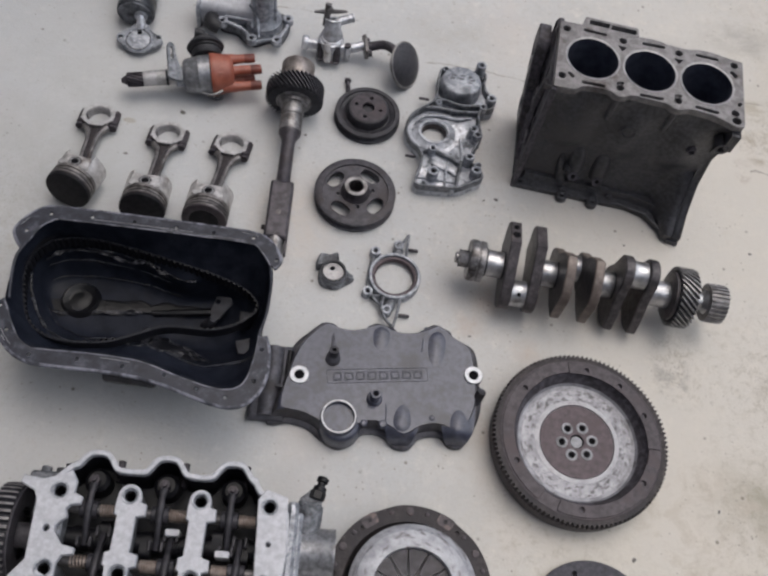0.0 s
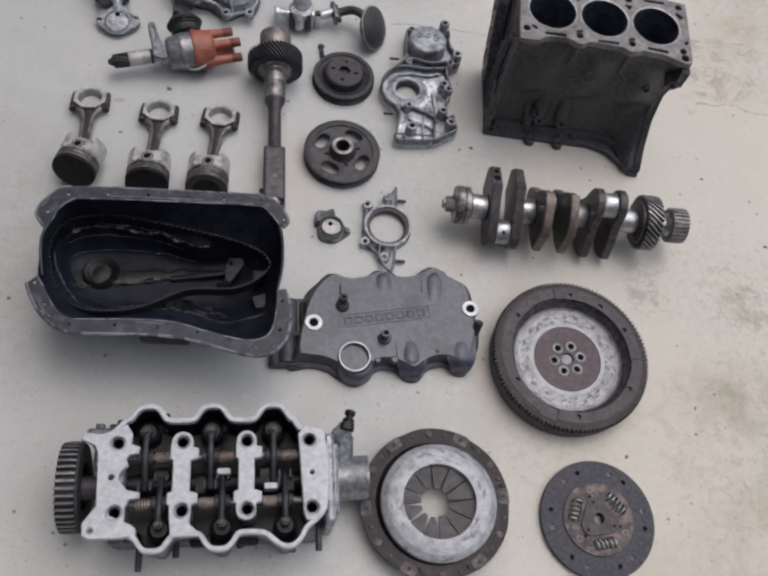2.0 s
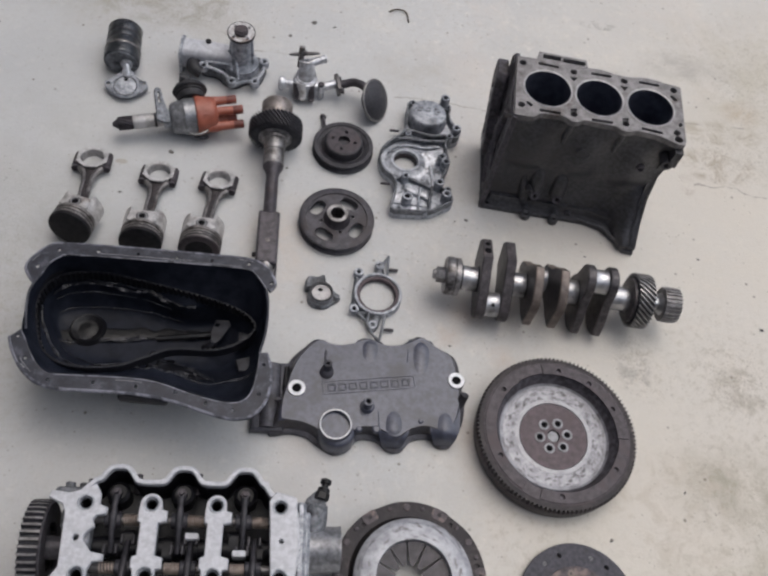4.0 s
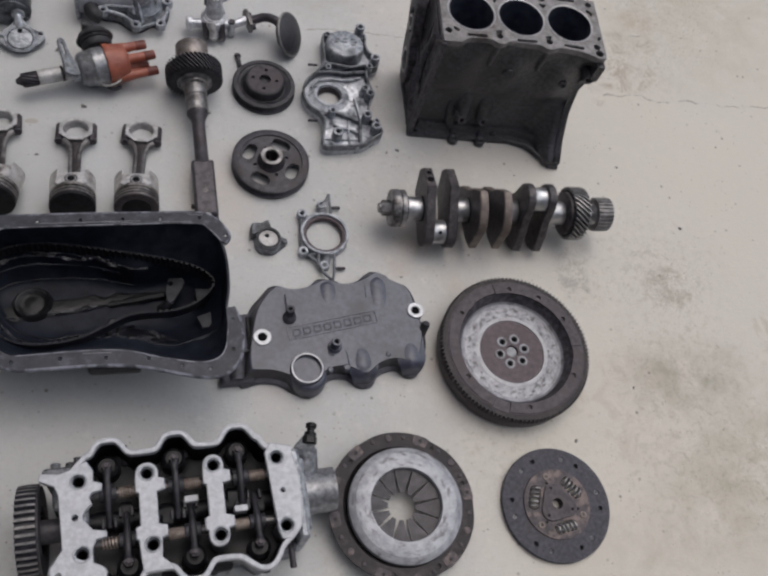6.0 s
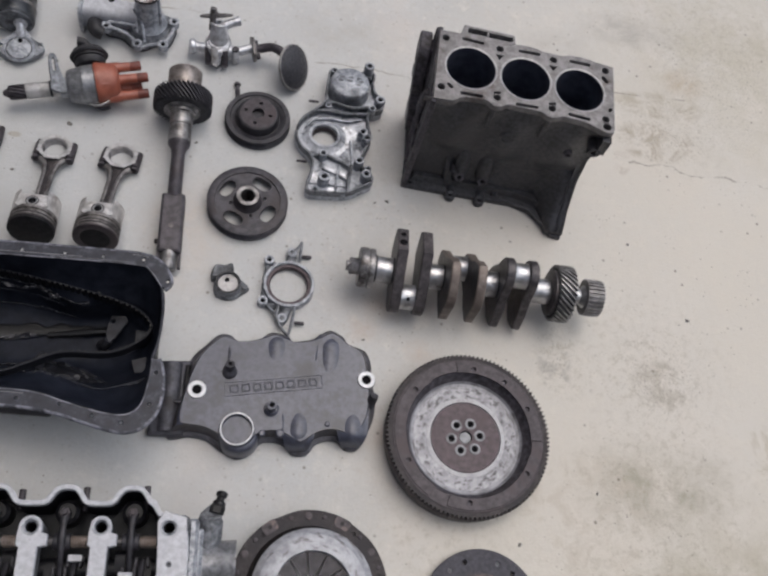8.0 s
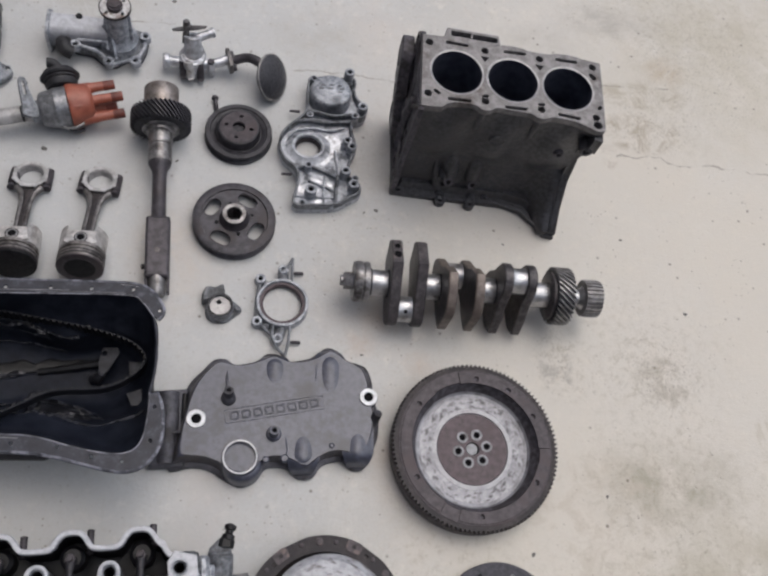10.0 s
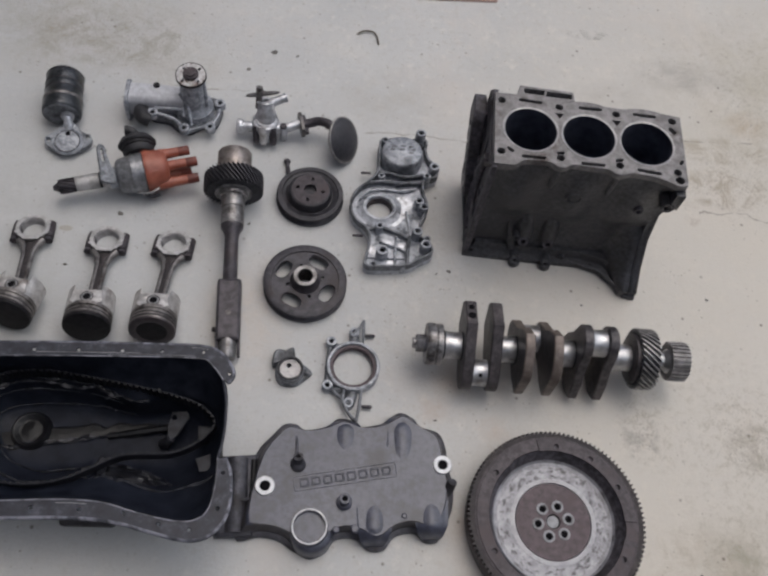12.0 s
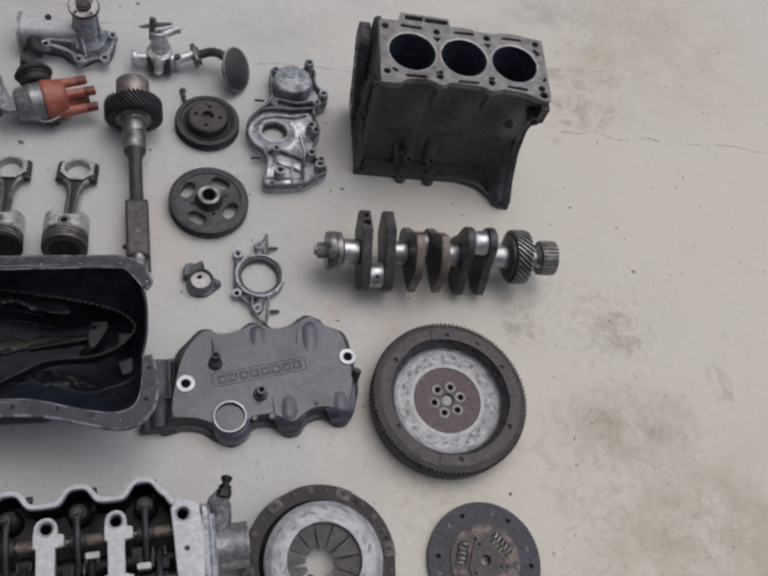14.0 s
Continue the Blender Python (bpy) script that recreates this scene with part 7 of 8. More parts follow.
# ---- pulleys ----
def crank_pulley():
    e = thing("crank_pulley", 0.064, 0.311, 0, 0, "sooty grey crankshaft pulley with four oval windows", "pulley")
    bm = mesh()
    slots = []
    for a in (60, 150, 240, 330):
        ca, sa = math.cos(radians(a)), math.sin(radians(a))
        pts = []
        for k in range(28):
            t = TAU * k / 28
            c, s = math.cos(t), math.sin(t)
            u = 0.0385 + 0.0096 * math.copysign(abs(c) ** 0.8, c)
            v = 0.0172 * math.copysign(abs(s) ** 0.8, s) * (0.88 + 3.0 * (u - 0.0289))
            pts.append((u * ca - v * sa, u * sa + v * ca))
        slots.append(pts)
    small = [circle(0.0026, 10, 0.027 * math.cos(radians(a)), 0.027 * math.sin(radians(a))) for a in (15, 105, 195, 285)]
    add_plate(bm, [circle(0.053, 90), circle(0.012, 30)] + slots + small, 0.0125, 0.018, 0.0008)
    part("web", bm, PULLEY, e, "sooty grey web with oval windows", 30)
    bm = mesh()
    add_lathe(bm, [(0.05, 0.0135), (0.052, 0.0205), (0.0615, 0.0205), (0.0635, 0.019), (0.0635, 0.0165), (0.056, 0.0125), (0.056, 0.009), (0.0635, 0.005), (0.0635, 0.002), (0.062, 0.0), (0.052, 0.0), (0.05, 0.003)], 90, loop=True)
    part("belt_rim", bm, PULLEY, e, "grooved belt rim")
    bm = mesh()
    add_lathe(bm, [(0.0118, 0.0), (0.0118, 0.0325), (0.0128, 0.0338), (0.0172, 0.0338), (0.0182, 0.0325), (0.0182, 0.026), (0.020, 0.0225), (0.023, 0.018), (0.023, 0.0)], 40, loop=True)
    part("hub", bm, SHAFT, e)
    bm = mesh()
    add_plate(bm, [circle(0.0178, 36), circle(0.0118, 30)], 0.0335, 0.0346, 0.0003)
    part("hub_face", bm, STEEL_DULL, e, "bare worn hub face")
    bm = mesh()
    add_gear(bm, 0.0112, 0.0118, 6, 0.004, 0.0325, 0, IDENT, 0.0102, 2)
    part("hub_bore", bm, RUST_DARK, e)


crank_pulley()


def pump_pulley():
    e = thing("water_pump_pulley", 0.065, 0.474, 0, 0, "black pressed-steel water pump pulley with a raised hub", "pulley")
    bm = mesh()
    add_lathe(bm, [(0.032, 0.014), (0.037, 0.013), (0.0385, 0.0145), (0.0445, 0.0155), (0.046, 0.0175), (0.0525, 0.0175), (0.0538, 0.016), (0.0538, 0.0145), (0.047, 0.010), (0.047, 0.008), (0.0545, 0.0035), (0.0545, 0.001), (0.053, 0.0), (0.044, 0.0), (0.036, 0.008)], 90, loop=True)
    part("belt_rim", bm, PULLEY_BLACK, e, "black stepped belt rim")
    bm = mesh()
    add_lathe(bm, [(0.0355, 0.0), (0.0355, 0.014), (0.0345, 0.0245), (0.032, 0.0278), (0.0295, 0.0284), (0.0295, 0.026), (0.033, 0.023)], 72, loop=True)
    part("hub_wall", bm, PULLEY_BLACK, e)
    bm = mesh()
    add_plate(bm, [circle(0.0302, 64), circle(0.0098, 24)] + [circle(0.0028, 12, 0.0205 * math.cos(radians(a)), 0.0205 * math.sin(radians(a))) for a in (80, 170, 350, 260)], 0.0264, 0.0289, 0.0005)
    part("hub_face", bm, RUST, e, "brownish hub face with bolt holes", 30)
    bm = mesh()
    add_cyl(bm, 0.0345, 0.012, 0.0215, IDENT, 48)
    part("hub_inside", bm, PULLEY_BLACK, e)


pump_pulley()


def loose_bolt():
    e = thing("loose_bolt", 0.026, 0.530, 0, 8, "small dark bolt lying beside the black pulley", "bolt")
    bm = mesh()
    m = shift(0, 0, 0.0062) @ ALONG_Y
    add_hex(bm, 0.0058, 0.012, 0.017, m)
    part("bolt_head", bm, SHAFT, e)
    bm = mesh()
    add_cyl(bm, 0.0032, -0.012, 0.013, m, 12)
    for k in range(7):
        add_ring(bm, 0.0025, 0.0037, -0.011 + 0.002 * k, -0.0098 + 0.002 * k, m, 10, 0.0002)
    part("shank", bm, SHAFT, e)


loose_bolt()


# ---- timing cover ----
def timing_cover():
    cx, cy = 0.205, 0.46
    e = thing("timing_cover", cx, 0.4684, 0, 0, "cast aluminium timing cover with round boss and bolt sleeves", "timing cover")
    e.scale = (1.0, 0.94, 1.0)

    def loc(pts):
        return [(x - cx, y - cy) for x, y in pts]

    out = smooth(loc([(0.153, 0.325), (0.185, 0.322), (0.222, 0.327), (0.245, 0.342), (0.262, 0.355), (0.258, 0.374), (0.243, 0.386), (0.243, 0.404), (0.25, 0.425), (0.256, 0.452), (0.252, 0.472), (0.252, 0.5), (0.272, 0.510),
                      (0.277, 0.534), (0.263, 0.546), (0.257, 0.565), (0.259, 0.588), (0.247, 0.600), (0.235, 0.592), (0.212, 0.592), (0.19, 0.590), (0.177, 0.584), (0.175, 0.545), (0.172, 0.515), (0.158, 0.495), (0.138, 0.474),
                      (0.129, 0.445), (0.137, 0.415), (0.156, 0.395), (0.160, 0.37)]), 3)
    hole = circle(0.0215, 40, 0.178 - cx, 0.446 - cy)
    bm = mesh()
    add_plate(bm, [out, hole], 0.0, 0.012, 0.001)
    base = part("base", bm, CRUST, e, "pale corroded cast base", 35)
    bm = mesh()
    add_plate(bm, [out, inset2(out, 0.0038)], 0.0115, 0.026, 0.0008)
    part("outer_wall", bm, ALU_DARK, e, "stained grey outer wall", 35)
    bm = mesh()
    add_lathe(bm, [(0.0215, 0.004), (0.0215, 0.017), (0.023, 0.0185), (0.0265, 0.0185), (0.028, 0.0165), (0.034, 0.0135), (0.038, 0.0118), (0.038, 0.006)], 44, shift(0.178 - cx, 0.446 - cy, 0), loop=True)
    part("seal_ring", bm, CRUST, e, "turned seal ring round the hole")
    # dark ring added to dim the floor seen in the hole
    bm = mesh()
    add_ring(bm, 0.0192, 0.0214, 0.0005, 0.012, shift(0.178 - cx, 0.446 - cy, 0), 40, 0.0006)
    part("seal_lip", bm, RUST, e, "dark ring added to shade the floor in the hole")
    for pts, z in (([(0.206, 0.470), (0.222, 0.474), (0.232, 0.462), (0.228, 0.44), (0.216, 0.425), (0.206, 0.412), (0.196, 0.412), (0.203, 0.43), (0.212, 0.445), (0.214, 0.458)], 0.0124), ([(0.186, 0.384), (0.2, 0.378), (0.201, 0.370), (0.182, 0.378)], 0.0124), ([(0.209, 0.378), (0.217, 0.374), (0.216, 0.362), (0.208, 0.364)], 0.0124),
                   ([(0.164, 0.372), (0.172, 0.364), (0.17, 0.352), (0.162, 0.356)], 0.0124), ([(0.19, 0.340), (0.2, 0.341), (0.2, 0.331), (0.19, 0.331)], 0.0124)):
        bm = mesh()
        shape = smooth(loc(pts), 3)
        add_plate(bm, [shape if area2(shape) > 0 else shape[::-1]], 0.0112, z, 0.0002)
        part("scraped_patch", bm, CHROME, base, "bright scraped patch")
    # round distributor-drive boss
    bm = mesh()
    add_lathe(bm, [(0.0, 0.0405), (0.030, 0.0405), (0.033, 0.0385), (0.0345, 0.034), (0.0362, 0.012)], 44, shift(0.214 - cx, 0.551 - cy, 0))
    boss = part("round_boss", bm, ALU, e, "smooth round cast boss")
    for k, (x, y) in enumerate(((-0.016, 0.004), (-0.013, 0.011), (0.0, 0.003), (0.003, 0.010), (0.016, 0.008), (0.018, 0.0), (0.014, -0.006))):
        bm = mesh()
        add_box(bm, x - 0.004, x + 0.004, y - 0.0018, y + 0.0018, 0.0403, 0.0413, 0.0003, shift(0.214 - cx, 0.551 - cy, 0, 0, 0, 8))
        part("cast_mark", bm, ALU_DARK, boss)
    # inner curved ribs
    ribs = (([(0.139, 0.470), (0.152, 0.488), (0.175, 0.497), (0.21, 0.495), (0.251, 0.5)], 0.003, 0.024), ([(0.147, 0.462), (0.158, 0.477), (0.185, 0.484), (0.215, 0.482), (0.238, 0.49)], 0.0022, 0.018),
            ([(0.160, 0.398), (0.182, 0.402), (0.208, 0.392), (0.226, 0.382)], 0.0032, 0.022), ([(0.226, 0.386), (0.222, 0.355), (0.221, 0.329)], 0.003, 0.024),
            ([(0.206, 0.388), (0.203, 0.360), (0.202, 0.326)], 0.0022, 0.018), ([(0.178, 0.376), (0.205, 0.366), (0.222, 0.358)], 0.0025, 0.018), ([(0.158, 0.346), (0.190, 0.346), (0.222, 0.346)], 0.002, 0.015),
            ([(0.176, 0.515), (0.195, 0.514), (0.22, 0.508), (0.25, 0.514)], 0.003, 0.026), ([(0.222, 0.44), (0.225, 0.42), (0.228, 0.39)], 0.0025, 0.018))
    for pts, r, z in ribs:
        bm = mesh()
        line = path3([(x - cx, y - cy, 0) for x, y in pts], 5)
        add_tube(bm, [(p.x, p.y, z - r) for p in line], r, 8)
        n = len(line)
        for k in range(n - 1):
            a, b = line[k], line[k + 1]
            add_faces(bm, [(a.x, a.y, 0.01), (b.x, b.y, 0.01), (b.x, b.y, z - r), (a.x, a.y, z - r)], [[0, 1, 2, 3]])
        part("rib", bm, CRUST if z < 0.02 else ALU_DARK, base, angle=60)
    for x, y, r, z in ((0.245, 0.588, 0.0085, 0.048), (0.2675, 0.525, 0.0085, 0.036), (0.255, 0.508, 0.007, 0.030), (0.241, 0.452, 0.008, 0.034), (0.248, 0.440, 0.008, 0.034), (0.237, 0.39, 0.0085, 0.034),
                       (0.2495, 0.3645, 0.0085, 0.034), (0.181, 0.349, 0.0095, 0.034), (0.177, 0.400, 0.007, 0.03), (0.187, 0.583, 0.0065, 0.030), (0.252, 0.378, 0.006, 0.03), (0.18, 0.505, 0.006, 0.028),
                       (0.168, 0.33, 0.006, 0.02), (0.213, 0.33, 0.0065, 0.02)):
        bm = mesh()
        add_ring(bm, r * 0.5, r, 0.002, z, shift(x - cx, y - cy, 0), 22, 0.001)
        sleeve = part("bolt_sleeve", bm, ALU, e, "cast bolt sleeve")
        bm = mesh()
        add_cyl(bm, r * 0.52, 0.004, z - 0.004, shift(x - cx, y - cy, 0), 14, 0)
        part("sleeve_hole", bm, HOLE, sleeve)
    bm = mesh()
    add_box(bm, 0.233 - cx, 0.253 - cx, 0.573 - cy, 0.588 - cy, 0.012, 0.03, 0.003)
    part("sleeve_gusset", bm, ALU_DARK, base)
    for x, y in ((0.158, 0.52), (0.146, 0.388)):
        bm = mesh()
        add_cyl(bm, 0.0024, -0.011, 0.006, shift(x - cx, y - cy, 0.013) @ ALONG_X, 10)
        part("dowel_pin", bm, SHAFT, e)


timing_cover()


# ---- oil seal housing ----
def seal_housing():
    cx, cy = 0.14, 0.175
    e = thing("oil_seal_housing", cx, cy, 0, 0, "aluminium rear oil seal housing with a brown rubber seal", "seal housing")
    m0 = shift(-cx, -cy, 0)
    bm = mesh()
    add_lathe(bm, [(0.034, 0.0), (0.034, 0.0145), (0.0352, 0.0158), (0.0378, 0.0158), (0.0392, 0.0145), (0.0392, 0.0)], 60, loop=True)
    part("seal_carrier", bm, ALU, e, "cast ring")
    bm = mesh()
    add_lathe(bm, [(0.0285, 0.004), (0.0285, 0.010), (0.030, 0.0118), (0.0342, 0.0122), (0.0342, 0.002)], 60, loop=True)
    part("rubber_seal", bm, BROWN, e, "brown rubber lip seal")
    arms = (([(0.107, 0.213), (0.104, 0.18), (0.103, 0.144)], 0.0042, 0.01), ([(0.107, 0.213), (0.12, 0.207), (0.126, 0.205)], 0.005, 0.009), ([(0.103, 0.144), (0.115, 0.139), (0.122, 0.14)], 0.005, 0.009),
            ([(0.141, 0.228), (0.142, 0.216), (0.143, 0.211)], 0.008, 0.009), ([(0.155, 0.250), (0.1545, 0.23), (0.154, 0.212)], 0.0022, 0.015), ([(0.139, 0.226), (0.15, 0.24), (0.155, 0.250)], 0.0022, 0.015), ([(0.152, 0.137), (0.149, 0.11), (0.145, 0.09)], 0.0022, 0.015),
            ([(0.127, 0.139), (0.126, 0.12), (0.133, 0.104), (0.145, 0.09)], 0.0024, 0.014), ([(0.122, 0.14), (0.112, 0.137), (0.127, 0.122)], 0.0026, 0.012), ([(0.134, 0.117), (0.138, 0.130), (0.14, 0.138)], 0.008, 0.008))
    for pts, r, z in arms:
        bm = mesh()
        line = path3([(x - cx, y - cy, z - r if z - r > r * 0.5 else r * 0.6) for x, y in pts], 4)
        add_tube(bm, line, r, 10)
        part("arm", bm, ALU_DARK, e, angle=60)
    for x, y in ((0.107, 0.2135), (0.141, 0.230), (0.103, 0.144), (0.134, 0.118)):
        bm = mesh()
        add_ring(bm, 0.0034, 0.0078, 0.0, 0.0145, shift(x - cx, y - cy, 0), 22, 0.001)
        boss = part("bolt_boss", bm, ALU, e, "bolt boss")
        bm = mesh()
        add_cyl(bm, 0.0036, 0.002, 0.011, shift(x - cx, y - cy, 0), 14, 0)
        part("boss_hole", bm, HOLE, boss)
    for x, y in ((0.157, 0.228), (0.153, 0.115)):
        bm = mesh()
        add_cyl(bm, 0.0026, 0, 0.015, shift(x - cx, y - cy, 0.006) @ ALONG_X, 12)
        part("dowel_pin", bm, SHAFT, e)


seal_housing()


# ---- thermostat cap ----
def thermostat_cap():
    e = thing("thermostat_cap", 0.049, 0.165, 0, 0, "small grey cast thermostat cap lying open side up", "thermostat cap")
    bm = mesh()
    add_lathe(bm, [(0.0, 0.006), (0.0155, 0.006), (0.016, 0.0185), (0.0165, 0.020), (0.0185, 0.020), (0.0195, 0.0185), (0.0205, 0.002), (0.0195, 0.0), (0.0, 0.0)], 44)
    part("cup", bm, ALU_DARK, e, "stained cup with a dark rim")
    bm = mesh()
    add_ring(bm, 0.0156, 0.0188, 0.0199, 0.0207, IDENT, 44, 0.0003)
    part("gasket", bm, RUBBER, e, "black gasket ring")
    bm = mesh()
    add_plate(bm, [circle(0.0152, 36), circle(0.0036, 14, -0.002, 0.0055)], 0.0155, 0.0166, 0.0003)
    part("valve_plate", bm, LINER, e, "bright valve plate with a hole", 30)
    bm = mesh()
    add_loft(bm, smooth([(-0.022, 0.004), (-0.02, -0.012), (-0.011, -0.021), (0.007, -0.022), (0.02, -0.013), (0.031, -0.003), (0.030, 0.004), (0.018, 0.014), (0.008, 0.02), (-0.01, 0.02), (-0.02, 0.014)], 3), [(0.001, 0), (0, 0.001), (0.001, 0.006), (0.003, 0.0075)])
    part("ear_flange", bm, ALU_DARK, e, "two-ear flange")
    bm = mesh()
    add_loft(bm, smooth([(-0.026, 0.006), (-0.012, 0.012), (0.005, 0.018), (0.004, 0.036), (-0.002, 0.036), (-0.008, 0.032), (-0.014, 0.033), (-0.022, 0.032), (-0.0265, 0.022)], 2), [(0.002, 0.0), (0, 0.002), (0, 0.011), (0.003, 0.015)])
    part("outlet_stub", bm, ALU_DARK, e, "broken-edged outlet stub", 45)
    bm = mesh()
    add_cyl(bm, 0.0042, 0, 0.0105, shift(0.026, -0.001, 0.002), 14)
    part("ear_boss", bm, ALU_DARK, e)


thermostat_cap()


# ---- oil filter with its bracket ----
def oil_filter():
    e = thing("oil_filter", -0.348, 0.628, 0, 5, "oily dark steel oil filter can lying on its side", "oil filter")
    m = shift(0, 0, 0.0312, 2) @ ALONG_Y
    bm = mesh()
    prof = [(0, 0.05), (0.018, 0.05), (0.0275, 0.046), (0.030, 0.039), (0.030, 0.022), (0.0296, 0.020), (0.0300, 0.018), (0.0300, 0.010), (0.0296, 0.008), (0.0300, 0.006), (0.0302, -0.006), (0.0312, -0.008), (0.0312, -0.030), (0.0305, -0.0335), (0.029, -0.035), (0.0, -0.035)]
    add_lathe(bm, prof, 56, m)
    part("can", bm, FILTER, e, "oily dark can with pressed bands")
    bm = mesh()
    add_lathe(bm, [(0.0305, -0.0065), (0.0318, -0.0085), (0.0318, -0.0125), (0.0312, -0.0135)], 56, m)
    part("rolled_seam", bm, ROD, e, "bare rolled seam")
    for z in (0.0405, 0.021, 0.007):
        bm = mesh()
        add_ring(bm, 0.0295, 0.0305, z, z + 0.0018, m, 48, 0.0004)
        part("pressed_band", bm, SHAFT, e, "scuffed pressed band")
    bm = mesh()
    add_lathe(bm, [(0.0285, -0.0348), (0.0275, -0.0365), (0.025, -0.0362), (0.023, -0.0355), (0.012, -0.0355), (0, -0.0355)], 44, m)
    part("end_plate", bm, ALU_DARK, e, "grey steel end plate")


oil_filter()


def filter_bracket():
    e = thing("filter_bracket", -0.332, 0.560, 0, 4, "grey cast oil filter bracket with a round pad and two ears", "filter bracket")
    m = shift(0, 0, 0.0075, 9)
    bm = mesh()
    out = smooth([(-0.037, -0.004), (-0.034, -0.012), (-0.024, -0.021), (-0.010, -0.027), (0.010, -0.027), (0.024, -0.021), (0.034, -0.013), (0.038, -0.004), (0.034, 0.004), (0.018, 0.014), (0.009, 0.027), (-0.009, 0.027), (-0.018, 0.016), (-0.034, 0.004)], 3)
    add_plate(bm, [out, circle(0.0036, 14, -0.031, -0.003), circle(0.0036, 14, 0.0315, 0.0025), circle(0.0045, 16, 0.0, 0.018)], 0.0, 0.009, 0.001, m)
    plate = part("plate", bm, ALU, e, "stained grey plate with bolt ears", 35)
    bm = mesh()
    add_lathe(bm, [(0, 0.0115), (0.0205, 0.0115), (0.0222, 0.0095), (0.0235, 0.0105), (0.025, 0.0092)], 40, m @ shift(0, -0.008, 0))
    pad = part("round_pad", bm, ALU, plate, "round raised pad")
    bm = mesh()
    add_ring(bm, 0.0187, 0.0203, 0.0112, 0.0118, m @ shift(0, -0.008, 0), 40, 0.0002)
    part("pad_groove", bm, RECESS, pad, "dark oil groove")
    bm = mesh()
    add_cyl(bm, 0.004, 0.0095, 0.013, m @ shift(0.0, 0.006, 0), 14)
    part("oil_port", bm, HOLE, plate)
    bm = mesh()
    add_tube(bm, [(0, 0.018, 0.014), (-0.001, 0.026, 0.024), (-0.002, 0.036, 0.030)], [0.0085, 0.0072, 0.0078], 20)
    add_ring(bm, 0.006, 0.0105, 0.028, 0.034, shift(-0.001, 0, 0.030) @ ALONG_Y, 20)
    part("neck", bm, CHROME, e, "bright turned neck")


filter_bracket()


